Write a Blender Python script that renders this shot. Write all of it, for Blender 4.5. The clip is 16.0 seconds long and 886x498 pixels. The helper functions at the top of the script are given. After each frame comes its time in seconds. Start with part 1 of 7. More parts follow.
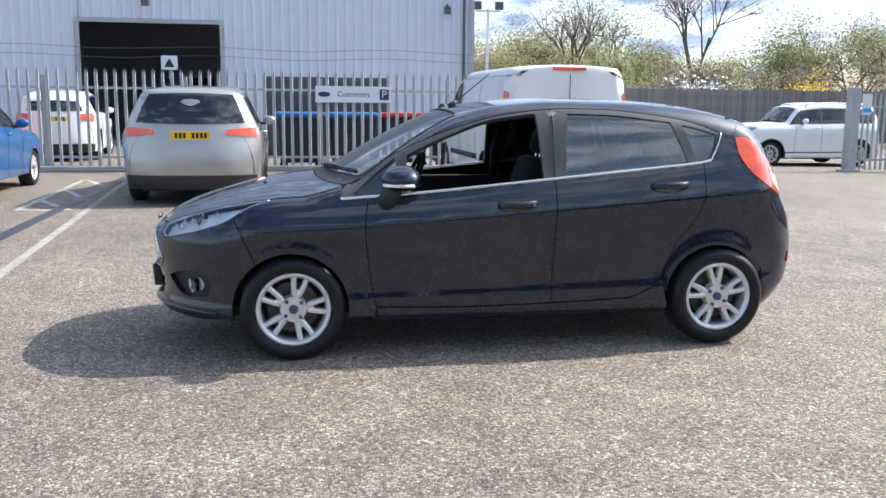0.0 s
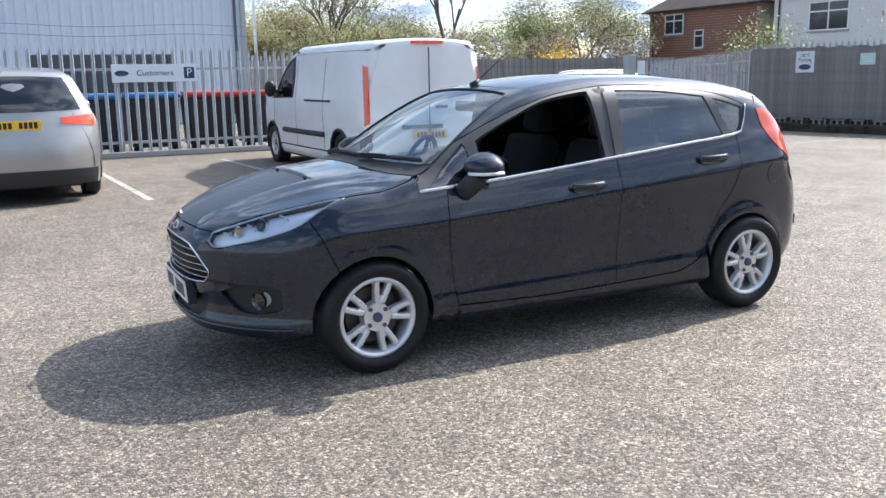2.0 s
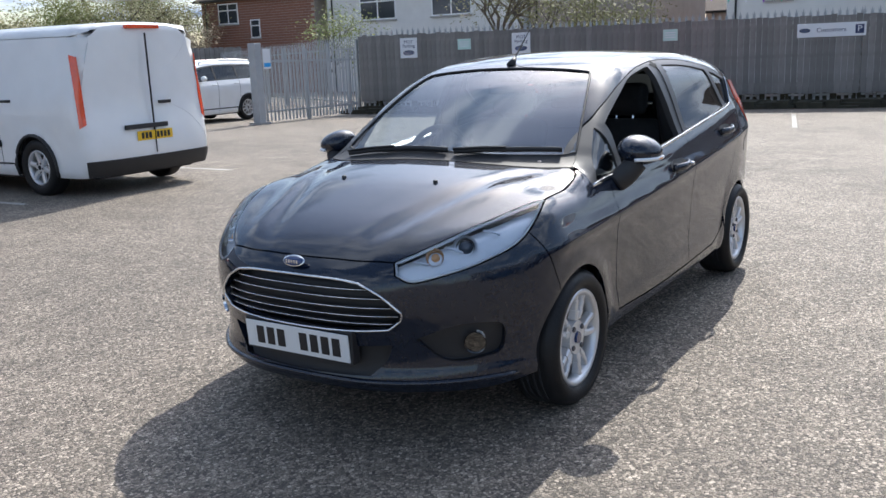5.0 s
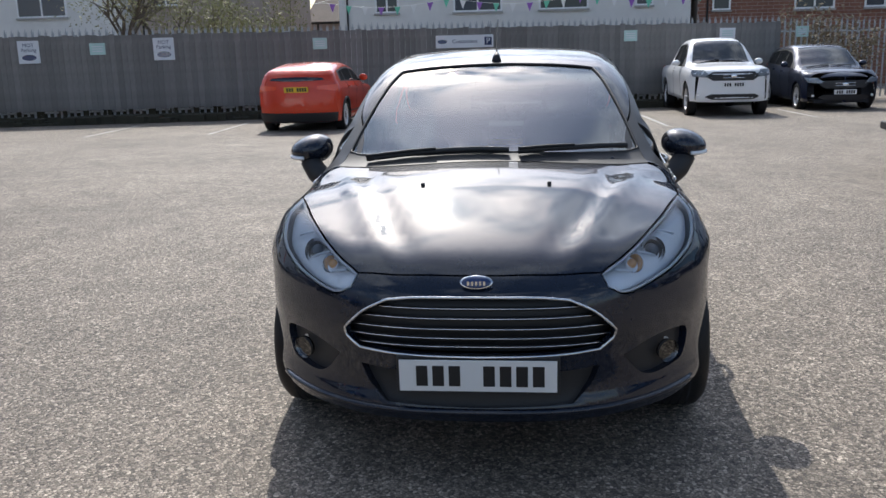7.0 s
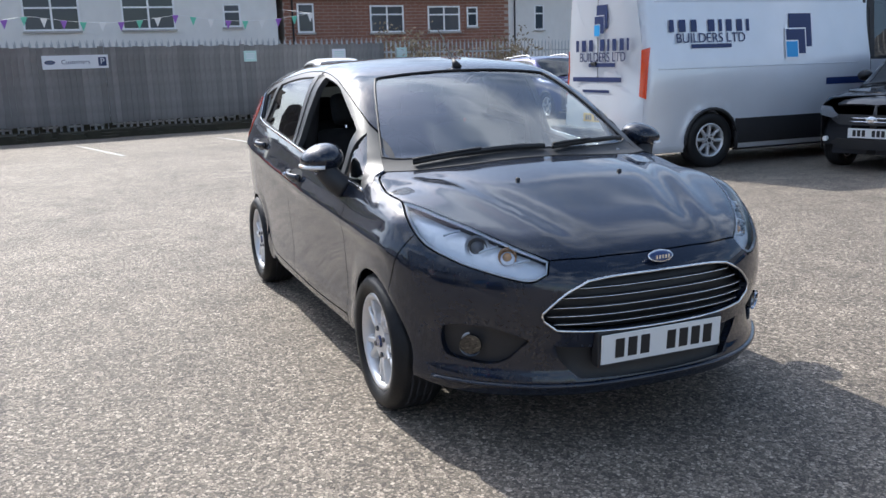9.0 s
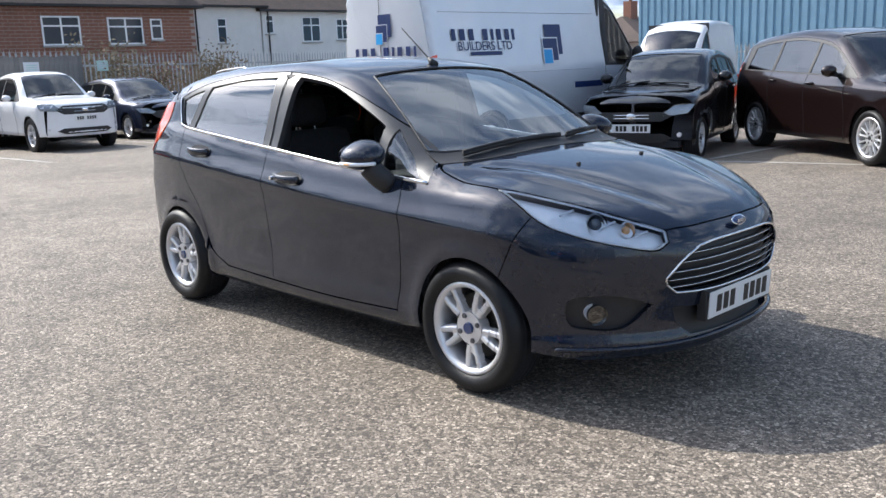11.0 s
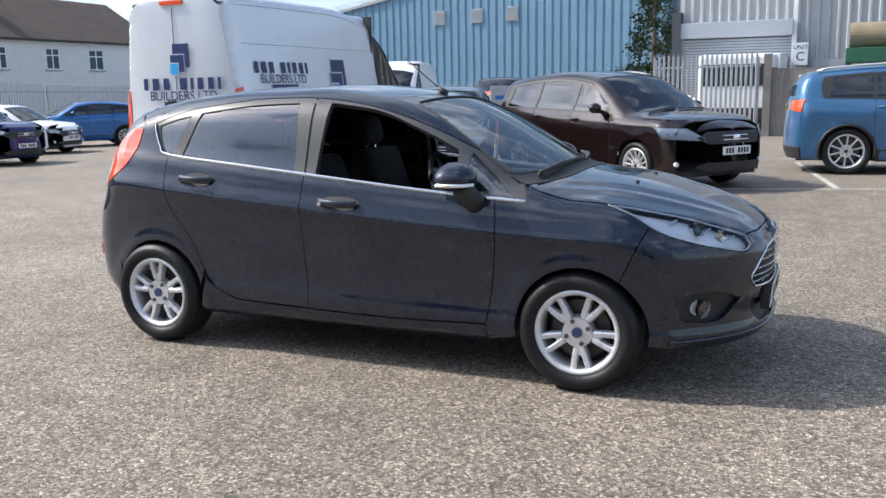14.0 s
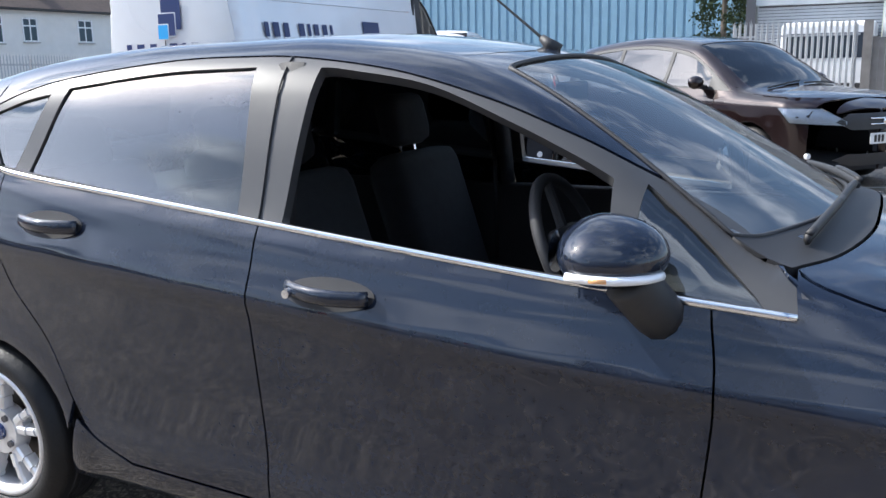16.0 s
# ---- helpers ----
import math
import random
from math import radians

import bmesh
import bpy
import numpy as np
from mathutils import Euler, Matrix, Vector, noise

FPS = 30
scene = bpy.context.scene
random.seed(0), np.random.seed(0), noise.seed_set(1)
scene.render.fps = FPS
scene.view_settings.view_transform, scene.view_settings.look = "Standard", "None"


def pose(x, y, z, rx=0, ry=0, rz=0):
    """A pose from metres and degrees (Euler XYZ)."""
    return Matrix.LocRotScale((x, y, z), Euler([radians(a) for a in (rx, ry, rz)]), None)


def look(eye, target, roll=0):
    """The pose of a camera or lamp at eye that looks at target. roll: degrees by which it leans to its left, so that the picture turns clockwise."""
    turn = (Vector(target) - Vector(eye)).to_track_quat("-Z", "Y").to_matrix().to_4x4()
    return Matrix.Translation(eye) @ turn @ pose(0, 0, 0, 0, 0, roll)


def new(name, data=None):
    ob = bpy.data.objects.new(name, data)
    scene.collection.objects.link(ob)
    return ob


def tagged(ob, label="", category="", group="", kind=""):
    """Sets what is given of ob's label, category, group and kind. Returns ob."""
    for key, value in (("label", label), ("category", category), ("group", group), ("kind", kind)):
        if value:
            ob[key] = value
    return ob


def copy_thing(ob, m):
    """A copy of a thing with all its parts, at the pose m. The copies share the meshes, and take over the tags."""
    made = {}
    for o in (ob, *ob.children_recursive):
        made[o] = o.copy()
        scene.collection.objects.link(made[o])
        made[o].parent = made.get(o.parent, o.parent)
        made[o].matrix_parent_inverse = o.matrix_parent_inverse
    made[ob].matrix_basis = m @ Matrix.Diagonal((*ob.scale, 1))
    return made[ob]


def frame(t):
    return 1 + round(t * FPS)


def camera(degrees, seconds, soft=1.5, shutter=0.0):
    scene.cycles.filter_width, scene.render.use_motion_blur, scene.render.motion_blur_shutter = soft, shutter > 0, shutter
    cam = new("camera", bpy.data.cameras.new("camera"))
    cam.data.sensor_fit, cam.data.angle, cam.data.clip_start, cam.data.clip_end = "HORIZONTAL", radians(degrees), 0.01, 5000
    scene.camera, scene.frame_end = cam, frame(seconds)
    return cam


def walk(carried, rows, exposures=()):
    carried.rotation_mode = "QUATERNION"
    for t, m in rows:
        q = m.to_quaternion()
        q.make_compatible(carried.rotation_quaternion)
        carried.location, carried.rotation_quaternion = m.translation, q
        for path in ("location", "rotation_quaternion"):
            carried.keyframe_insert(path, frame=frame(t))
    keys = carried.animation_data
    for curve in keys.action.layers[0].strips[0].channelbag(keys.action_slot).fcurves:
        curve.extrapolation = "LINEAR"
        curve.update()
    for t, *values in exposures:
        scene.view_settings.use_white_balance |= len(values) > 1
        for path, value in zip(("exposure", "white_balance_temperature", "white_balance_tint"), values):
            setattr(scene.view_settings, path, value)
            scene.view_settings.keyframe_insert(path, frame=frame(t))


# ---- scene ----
cam = camera(53.3, 16.0)
PATH = [
    (0, (-1.281, -5.597, 1.398), (-0.93, -3.655, 1.076), 0.5),
    (0.5, (-1.674, -5.405, 1.431), (-1.166, -3.502, 1.085), -0.4),
    (1, (-2.102, -5.234, 1.458), (-1.457, -3.374, 1.108), -0.6),
    (1.5, (-2.471, -4.977, 1.436), (-1.686, -3.173, 1.073), -0.2),
    (2, (-2.876, -4.715, 1.451), (-1.979, -2.969, 1.066), -1.0),
    (2.5, (-3.236, -4.394, 1.451), (-2.194, -2.732, 1.059), -0.6),
    (3, (-3.552, -3.996, 1.462), (-2.388, -2.412, 1.093), -1.3),
    (3.2, (-3.698, -3.831, 1.473), (-2.481, -2.286, 1.11), -1.5),
    (5.3, (-4.589, -1.978, 1.463), (-2.875, -1.036, 1.041), -1.9),
    (5.5, (-4.658, -1.78, 1.464), (-2.896, -0.926, 1.057), -1.6),
    (6, (-4.724, -1.265, 1.436), (-2.869, -0.636, 1.03), -1.7),
    (6.5, (-4.757, -0.714, 1.449), (-2.86, -0.259, 1.007), -1.6),
    (7, (-4.783, -0.187, 1.448), (-2.843, 0.019, 1.008), -1.5),
    (7.5, (-4.747, 0.336, 1.447), (-2.79, 0.293, 1.035), -1.1),
    (8, (-4.727, 0.88, 1.437), (-2.802, 0.562, 1.001), -0.1),
    (8.5, (-4.651, 1.394, 1.43), (-2.782, 0.835, 0.99), -0.7),
    (8.7, (-4.641, 1.601, 1.429), (-2.793, 0.967, 0.999), -1.2),
    (10.8, (-3.886, 3.262, 1.392), (-2.424, 1.963, 0.974), -2.3),
    (11, (-3.79, 3.379, 1.398), (-2.373, 2.029, 0.985), -2.3),
    (11.5, (-3.574, 3.763, 1.39), (-2.226, 2.332, 1.018), -2.3),
    (12, (-3.385, 4.111, 1.385), (-2.125, 2.594, 1.052), -2.6),
    (12.5, (-3.041, 4.341, 1.385), (-1.9, 2.733, 1.048), -1.4),
    (13, (-2.74, 4.561, 1.385), (-1.744, 2.862, 1.034), -1.8),
    (13.5, (-2.512, 4.7, 1.413), (-1.628, 2.943, 1.05), -0.3),
    (14, (-2.315, 4.693, 1.411), (-1.506, 2.899, 1.056), -1.1),
    (14.5, (-2.097, 4.295, 1.371), (-1.327, 2.489, 0.989), -0.6),
    (15, (-1.789, 3.706, 1.371), (-0.972, 1.922, 0.985), -0.5),
    (15.5, (-1.447, 3.048, 1.356), (-0.613, 1.277, 0.946), -0.1),
    (16, (-1.11, 2.449, 1.351), (-0.22, 0.705, 0.944), -1.1),
]
walk(cam, [(t, look(eye, target, lean)) for t, eye, target, lean in PATH],
     exposures=[(0, 0.70, 6300, 9), (3, 0.60, 6250, 9), (5.5, 0.14, 6300, 9), (7, -0.10, 6350, 9), (8.5, 0.26, 6250, 9), (11, 0.46, 6300, 9), (14.5, 0.46, 6400, 9), (16, 0.76, 6250, 9)])

# ---- world and sun ----
SUN_WAY = Vector((1.05, 0.2, 0.97)).normalized()
world = bpy.data.worlds.new("sky")
scene.world = world
world.use_nodes = True
wn, wl = world.node_tree.nodes, world.node_tree.links
wn.clear()
w_out = wn.new("ShaderNodeOutputWorld")
w_bg = wn.new("ShaderNodeBackground")
w_sky = wn.new("ShaderNodeTexSky")
w_sky.sky_type = "NISHITA"
w_sky.sun_disc = False
w_sky.sun_elevation = math.asin(SUN_WAY.z)
w_sky.sun_rotation = math.atan2(SUN_WAY.x, SUN_WAY.y)
w_sky.dust_density, w_sky.ozone_density = 1.5, 1.5
w_bg.inputs["Strength"].default_value = 0.15
w_co = wn.new("ShaderNodeTexCoord")
w_sep = wn.new("ShaderNodeSeparateXYZ")
w_up = wn.new("ShaderNodeMath")
w_up.operation = "MAXIMUM"
w_up.inputs[1].default_value = 0.0
w_lift = wn.new("ShaderNodeMath")
w_lift.operation = "ADD"
w_lift.inputs[1].default_value = 0.22
w_inv = wn.new("ShaderNodeMath")
w_inv.operation = "DIVIDE"
w_inv.inputs[0].default_value = 1.0
w_deck = wn.new("ShaderNodeVectorMath")
w_deck.operation = "SCALE"
w_map = wn.new("ShaderNodeMapping")
w_map.inputs["Scale"].default_value = (1.0, 1.0, 0.35)
w_map.inputs["Location"].default_value = (3.4, 1.7, 0.6)
w_noise = wn.new("ShaderNodeTexNoise")
w_noise.inputs["Scale"].default_value = 2.8
w_noise.inputs["Detail"].default_value = 6
w_noise.inputs["Roughness"].default_value = 0.52
w_ramp = wn.new("ShaderNodeValToRGB")
w_ramp.color_ramp.elements[0].position = 0.46
w_ramp.color_ramp.elements[1].position = 0.57
w_noise2 = wn.new("ShaderNodeTexNoise")
w_noise2.inputs["Scale"].default_value = 4.2
w_noise2.inputs["Detail"].default_value = 5
w_ramp2 = wn.new("ShaderNodeValToRGB")
w_ramp2.color_ramp.elements[0].position = 0.40
w_ramp2.color_ramp.elements[0].color = (1.9, 2.5, 3.7, 1)
w_ramp2.color_ramp.elements[1].position = 0.60
w_ramp2.color_ramp.elements[1].color = (5.7, 6.3, 7.4, 1)
w_mix = wn.new("ShaderNodeMix")
w_mix.data_type = "RGBA"
wl.new(w_co.outputs["Generated"], w_sep.inputs["Vector"])
wl.new(w_sep.outputs["Z"], w_up.inputs[0])
wl.new(w_up.outputs[0], w_lift.inputs[0])
wl.new(w_lift.outputs[0], w_inv.inputs[1])
wl.new(w_co.outputs["Generated"], w_deck.inputs[0])
wl.new(w_inv.outputs[0], w_deck.inputs["Scale"])
wl.new(w_deck.outputs["Vector"], w_map.inputs["Vector"])
wl.new(w_map.outputs["Vector"], w_noise.inputs["Vector"])
wl.new(w_map.outputs["Vector"], w_noise2.inputs["Vector"])
wl.new(w_noise.outputs["Fac"], w_ramp.inputs["Fac"])
wl.new(w_noise2.outputs["Fac"], w_ramp2.inputs["Fac"])
wl.new(w_ramp.outputs["Color"], w_mix.inputs["Factor"])
wl.new(w_sky.outputs["Color"], w_mix.inputs["A"])
wl.new(w_ramp2.outputs["Color"], w_mix.inputs["B"])
w_dot = wn.new("ShaderNodeVectorMath")
w_dot.operation = "DOT_PRODUCT"
w_dot.inputs[1].default_value = SUN_WAY
w_glow = wn.new("ShaderNodeMapRange")
w_glow.inputs["From Min"].default_value, w_glow.inputs["From Max"].default_value = 0.80, 1.0
w_glow.inputs["To Min"].default_value, w_glow.inputs["To Max"].default_value = 1.0, 2.4
w_bright = wn.new("ShaderNodeVectorMath")
w_bright.operation = "SCALE"
wl.new(w_co.outputs["Generated"], w_dot.inputs[0])
wl.new(w_dot.outputs["Value"], w_glow.inputs["Value"])
wl.new(w_mix.outputs["Result"], w_bright.inputs[0])
wl.new(w_glow.outputs["Result"], w_bright.inputs["Scale"])
wl.new(w_bright.outputs["Vector"], w_bg.inputs["Color"])
wl.new(w_bg.outputs["Background"], w_out.inputs["Surface"])

sun = new("sun", bpy.data.lights.new("sun", "SUN"))
sun.data.energy, sun.data.angle, sun.data.color = 4.2, radians(0.5), (1.0, 0.95, 0.87)
sun.matrix_world = look(SUN_WAY * 50, (0, 0, 0))

# ---- materials ----
MATS = {}


def material(name, color, rough=0.6, metal=0.0, vary=0.0, scale=8.0, bump=0.0, bump_scale=60.0, coat=0.0, emit=0.0, per_piece=0.0, spec=0.5):
    """A Principled surface with stains and grain at two scales, in object space."""
    if name in MATS:
        return MATS[name]
    m = bpy.data.materials.new(name)
    m.use_nodes = True
    n, l = m.node_tree.nodes, m.node_tree.links
    b = n["Principled BSDF"]
    b.inputs["Base Color"].default_value = (*color, 1)
    b.inputs["Roughness"].default_value = rough
    b.inputs["Metallic"].default_value = metal
    b.inputs["Coat Weight"].default_value = coat
    b.inputs["Specular IOR Level"].default_value = spec
    b.inputs["Coat Roughness"].default_value = 0.03
    if emit:
        b.inputs["Emission Color"].default_value = (*color, 1)
        b.inputs["Emission Strength"].default_value = emit
    co = n.new("ShaderNodeTexCoord")
    if vary or per_piece:
        big, fine = n.new("ShaderNodeTexNoise"), n.new("ShaderNodeTexNoise")
        big.inputs["Scale"].default_value, fine.inputs["Scale"].default_value = scale * 0.15, scale
        big.inputs["Detail"].default_value = fine.inputs["Detail"].default_value = 5
        add = n.new("ShaderNodeMath")
        add.operation = "ADD"
        l.new(big.outputs["Fac"], add.inputs[0])
        l.new(fine.outputs["Fac"], add.inputs[1])
        rng = n.new("ShaderNodeMapRange")
        rng.inputs["From Min"].default_value, rng.inputs["From Max"].default_value = 0.6, 1.4
        rng.inputs["To Min"].default_value, rng.inputs["To Max"].default_value = 1 - vary, 1 + vary
        l.new(add.outputs[0], rng.inputs["Value"])
        for tex in (big, fine):
            l.new(co.outputs["Object"], tex.inputs["Vector"])
        val = rng.outputs["Result"]
        if per_piece:
            info = n.new("ShaderNodeObjectInfo")
            r2 = n.new("ShaderNodeMapRange")
            r2.inputs["To Min"].default_value, r2.inputs["To Max"].default_value = 1 - per_piece, 1 + per_piece
            l.new(info.outputs["Random"], r2.inputs["Value"])
            mul = n.new("ShaderNodeMath")
            mul.operation = "MULTIPLY"
            l.new(val, mul.inputs[0])
            l.new(r2.outputs["Result"], mul.inputs[1])
            val = mul.outputs[0]
        vm = n.new("ShaderNodeVectorMath")
        vm.operation = "SCALE"
        vm.inputs[0].default_value = color
        l.new(val, vm.inputs["Scale"])
        l.new(vm.outputs["Vector"], b.inputs["Base Color"])
    if bump:
        tex = n.new("ShaderNodeTexNoise")
        tex.inputs["Scale"].default_value, tex.inputs["Detail"].default_value = bump_scale, 4
        l.new(co.outputs["Object"], tex.inputs["Vector"])
        bp = n.new("ShaderNodeBump")
        bp.inputs["Strength"].default_value, bp.inputs["Distance"].default_value = bump, 0.01
        l.new(tex.outputs["Fac"], bp.inputs["Height"])
        l.new(bp.outputs["Normal"], b.inputs["Normal"])
    MATS[name] = m
    return m


def glass(name, tint, rough=0.0, clear=0.75, ior=2.1):
    """Thin car or window glass: clear with a tint, glossy by Fresnel."""
    if name in MATS:
        return MATS[name]
    m = bpy.data.materials.new(name)
    m.use_nodes = True
    n, l = m.node_tree.nodes, m.node_tree.links
    n.clear()
    out, mix = n.new("ShaderNodeOutputMaterial"), n.new("ShaderNodeMixShader")
    tr, gl, fr = n.new("ShaderNodeBsdfTransparent"), n.new("ShaderNodeBsdfGlossy"), n.new("ShaderNodeFresnel")
    tr.inputs["Color"].default_value = (*[c * clear for c in tint], 1)
    gl.inputs["Roughness"].default_value = rough
    fr.inputs["IOR"].default_value = ior
    l.new(fr.outputs["Fac"], mix.inputs["Fac"])
    l.new(tr.outputs["BSDF"], mix.inputs[1])
    l.new(gl.outputs["BSDF"], mix.inputs[2])
    l.new(mix.outputs["Shader"], out.inputs["Surface"])
    MATS[name] = m
    return m


def asphalt():
    """Worn chip-seal: pale stones in dark binder, stained at larger scales."""
    m = bpy.data.materials.new("asphalt")
    m.use_nodes = True
    n, l = m.node_tree.nodes, m.node_tree.links
    b = n["Principled BSDF"]
    b.inputs["Roughness"].default_value = 0.75
    co = n.new("ShaderNodeTexCoord")
    vor = n.new("ShaderNodeTexVoronoi")
    vor.inputs["Scale"].default_value = 78
    vor2 = n.new("ShaderNodeTexVoronoi")
    vor2.feature = "DISTANCE_TO_EDGE"
    vor2.inputs["Scale"].default_value = 78
    chip = n.new("ShaderNodeValToRGB")
    e = chip.color_ramp.elements
    e[0].position, e[0].color = 0.0, (0.100, 0.083, 0.066, 1)
    e[1].position, e[1].color = 1.0, (0.567, 0.480, 0.386, 1)
    e2 = e.new(0.40)
    e2.color = (0.236, 0.197, 0.156, 1)
    e3 = e.new(0.82)
    e3.color = (0.373, 0.313, 0.248, 1)
    sep = n.new("ShaderNodeSeparateColor")
    l.new(vor.outputs["Color"], sep.inputs["Color"])
    l.new(sep.outputs["Red"], chip.inputs["Fac"])
    edge = n.new("ShaderNodeMapRange")
    edge.inputs["From Max"].default_value = 0.16
    edge.inputs["To Min"].default_value = 0.30
    l.new(vor2.outputs["Distance"], edge.inputs["Value"])
    big = n.new("ShaderNodeTexNoise")
    big.inputs["Scale"].default_value, big.inputs["Detail"].default_value = 0.35, 6
    mid = n.new("ShaderNodeTexNoise")
    mid.inputs["Scale"].default_value, mid.inputs["Detail"].default_value = 3.0, 6
    addn = n.new("ShaderNodeMath")
    l.new(big.outputs["Fac"], addn.inputs[0])
    l.new(mid.outputs["Fac"], addn.inputs[1])
    clump = n.new("ShaderNodeTexNoise")
    clump.inputs["Scale"].default_value, clump.inputs["Detail"].default_value = 17.0, 3
    lump = n.new("ShaderNodeMapRange")
    lump.inputs["From Min"].default_value, lump.inputs["From Max"].default_value = 0.3, 0.7
    lump.inputs["To Min"].default_value, lump.inputs["To Max"].default_value = 0.87, 1.13
    l.new(clump.outputs["Fac"], lump.inputs["Value"])
    stain = n.new("ShaderNodeMapRange")
    stain.inputs["From Min"].default_value, stain.inputs["From Max"].default_value = 0.7, 1.3
    stain.inputs["To Min"].default_value, stain.inputs["To Max"].default_value = 0.72, 1.22
    l.new(addn.outputs[0], stain.inputs["Value"])
    mul = n.new("ShaderNodeMath")
    mul.operation = "MULTIPLY"
    l.new(edge.outputs["Result"], mul.inputs[0])
    l.new(stain.outputs["Result"], mul.inputs[1])
    mul2 = n.new("ShaderNodeMath")
    mul2.operation = "MULTIPLY"
    l.new(mul.outputs[0], mul2.inputs[0])
    l.new(lump.outputs["Result"], mul2.inputs[1])
    sc = n.new("ShaderNodeVectorMath")
    sc.operation = "SCALE"
    l.new(chip.outputs["Color"], sc.inputs[0])
    l.new(mul2.outputs[0], sc.inputs["Scale"])
    l.new(sc.outputs["Vector"], b.inputs["Base Color"])
    bp = n.new("ShaderNodeBump")
    bp.inputs["Strength"].default_value, bp.inputs["Distance"].default_value = 0.9, 0.006
    hadd = n.new("ShaderNodeMath")
    hadd.operation = "MULTIPLY"
    l.new(edge.outputs["Result"], hadd.inputs[0])
    l.new(sep.outputs["Green"], hadd.inputs[1])
    l.new(hadd.outputs[0], bp.inputs["Height"])
    l.new(bp.outputs["Normal"], b.inputs["Normal"])
    for tex in (vor, vor2, big, mid, clump):
        l.new(co.outputs["Object"], tex.inputs["Vector"])
    return m


M_GROUND = asphalt()
M_GALV = material("galvanised_steel", (0.42, 0.44, 0.46), 0.5, 0.4, vary=0.15, scale=5)
M_WOOD = material("weathered_boards", (0.21, 0.20, 0.19), 0.85, vary=0.3, scale=4, bump=0.3, bump_scale=30, per_piece=0.15)
M_WHITE_CLAD = material("pale_grey_cladding", (0.64, 0.69, 0.77), 0.45, 0.0, vary=0.05, scale=3)
M_BLUE_CLAD = material("pale_blue_cladding", (0.17, 0.305, 0.42), 0.5, vary=0.08, scale=3)
M_DARK = material("dark_interior", (0.03, 0.03, 0.035), 0.9)
M_TYRE = material("tyre_rubber", (0.011, 0.011, 0.012), 0.5, spec=0.3, vary=0.25, scale=30, bump=0.15, bump_scale=80)
M_ALLOY = material("alloy", (0.72, 0.72, 0.73), 0.36, 0.6, vary=0.06, scale=20)
M_DISC = material("brake_steel", (0.11, 0.10, 0.09), 0.5, 0.8, vary=0.2, scale=15)
M_DARKSTEEL = material("dark_steel", (0.12, 0.12, 0.13), 0.4, 0.8)
M_BLACK = material("black_paint", (0.012, 0.012, 0.014), 0.5)
M_TRIM = material("black_trim", (0.022, 0.022, 0.024), 0.55, vary=0.1, scale=30, bump=0.05, bump_scale=300)
M_PILLAR = material("satin_black_pillar", (0.05, 0.05, 0.052), 0.4, vary=0.05, scale=10)
M_CHROME = material("chrome", (0.78, 0.79, 0.81), 0.10, 1.0)
M_PLATE_W = material("white_plate", (0.75, 0.76, 0.76), 0.4)
M_PLATE_Y = material("yellow_plate", (0.80, 0.50, 0.02), 0.4)
M_RED_LENS = material("red_lens", (0.80, 0.085, 0.02), 0.08, 0.0, vary=0.15, scale=25, coat=1.0)
M_AMBER = material("amber_lens", (0.80, 0.42, 0.18), 0.15, coat=0.6)
M_SEAT = material("black_cloth", (0.034, 0.034, 0.037), 0.9, vary=0.2, scale=40, bump=0.2, bump_scale=400)
M_DASH = material("black_dashboard", (0.040, 0.040, 0.043), 0.7, vary=0.1, scale=30)
M_SCREEN = glass("windscreen_glass", (0.80, 0.92, 0.92), clear=0.78, ior=3.3)
M_SIDEGLASS = glass("side_glass", (0.70, 0.80, 0.82), clear=0.85, ior=2.5)
M_DARKGLASS = glass("dark_car_glass", (0.30, 0.34, 0.36), clear=0.22)
M_LENS = glass("clear_lens", (0.96, 0.98, 1.0), clear=1.0, ior=1.4)
M_REFLECT = material("lamp_reflector", (0.92, 0.94, 0.97), 0.25, 0.25, bump=0.6, bump_scale=22)
M_GLINTTRIM = material("pale_lamp_glint_and_trim", (0.78, 0.81, 0.85), 0.3, 0.2)
M_PROJECTOR = material("projector_glass", (0.06, 0.07, 0.09), 0.05, coat=1.0)
M_CARLAMP = material("grey_lamp_reflector", (0.42, 0.44, 0.47), 0.2, 0.4, bump=0.6, bump_scale=18)
M_BADGE = material("blue_enamel", (0.012, 0.030, 0.11), 0.2, coat=1.0)


def paint(name, color):
    """Dark metallic car paint under a clear coat, with a little road dust."""
    m = material(name, color, 0.45, 0.12, vary=0.08, scale=60, coat=1.0, spec=0.05)
    m.node_tree.nodes["Principled BSDF"].inputs["Coat IOR"].default_value = 1.58
    m.node_tree.nodes["Principled BSDF"].inputs["Coat Roughness"].default_value = 0.05
    return m


M_HERO = paint("blue_grey_metallic_paint", (0.0075, 0.0120, 0.0245))
M_BRICK = material("red_brick", (0.25, 0.115, 0.08), 0.85, vary=0.2, scale=6, bump=0.3, bump_scale=40)
M_MORTAR = material("mortar", (0.36, 0.30, 0.26), 0.9, vary=0.15, scale=10)
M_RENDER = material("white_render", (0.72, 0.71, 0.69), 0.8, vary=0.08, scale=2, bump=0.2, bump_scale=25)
M_BUFF = material("buff_render", (0.40, 0.33, 0.29), 0.85, vary=0.12, scale=2)
M_TILES = material("brown_roof_tiles", (0.075, 0.053, 0.045), 0.85, vary=0.3, scale=6, bump=0.6, bump_scale=14)
M_UPVC = material("white_upvc", (0.78, 0.79, 0.80), 0.4)
M_PANE = material("window_pane", (0.035, 0.045, 0.06), 0.06, 0.0)
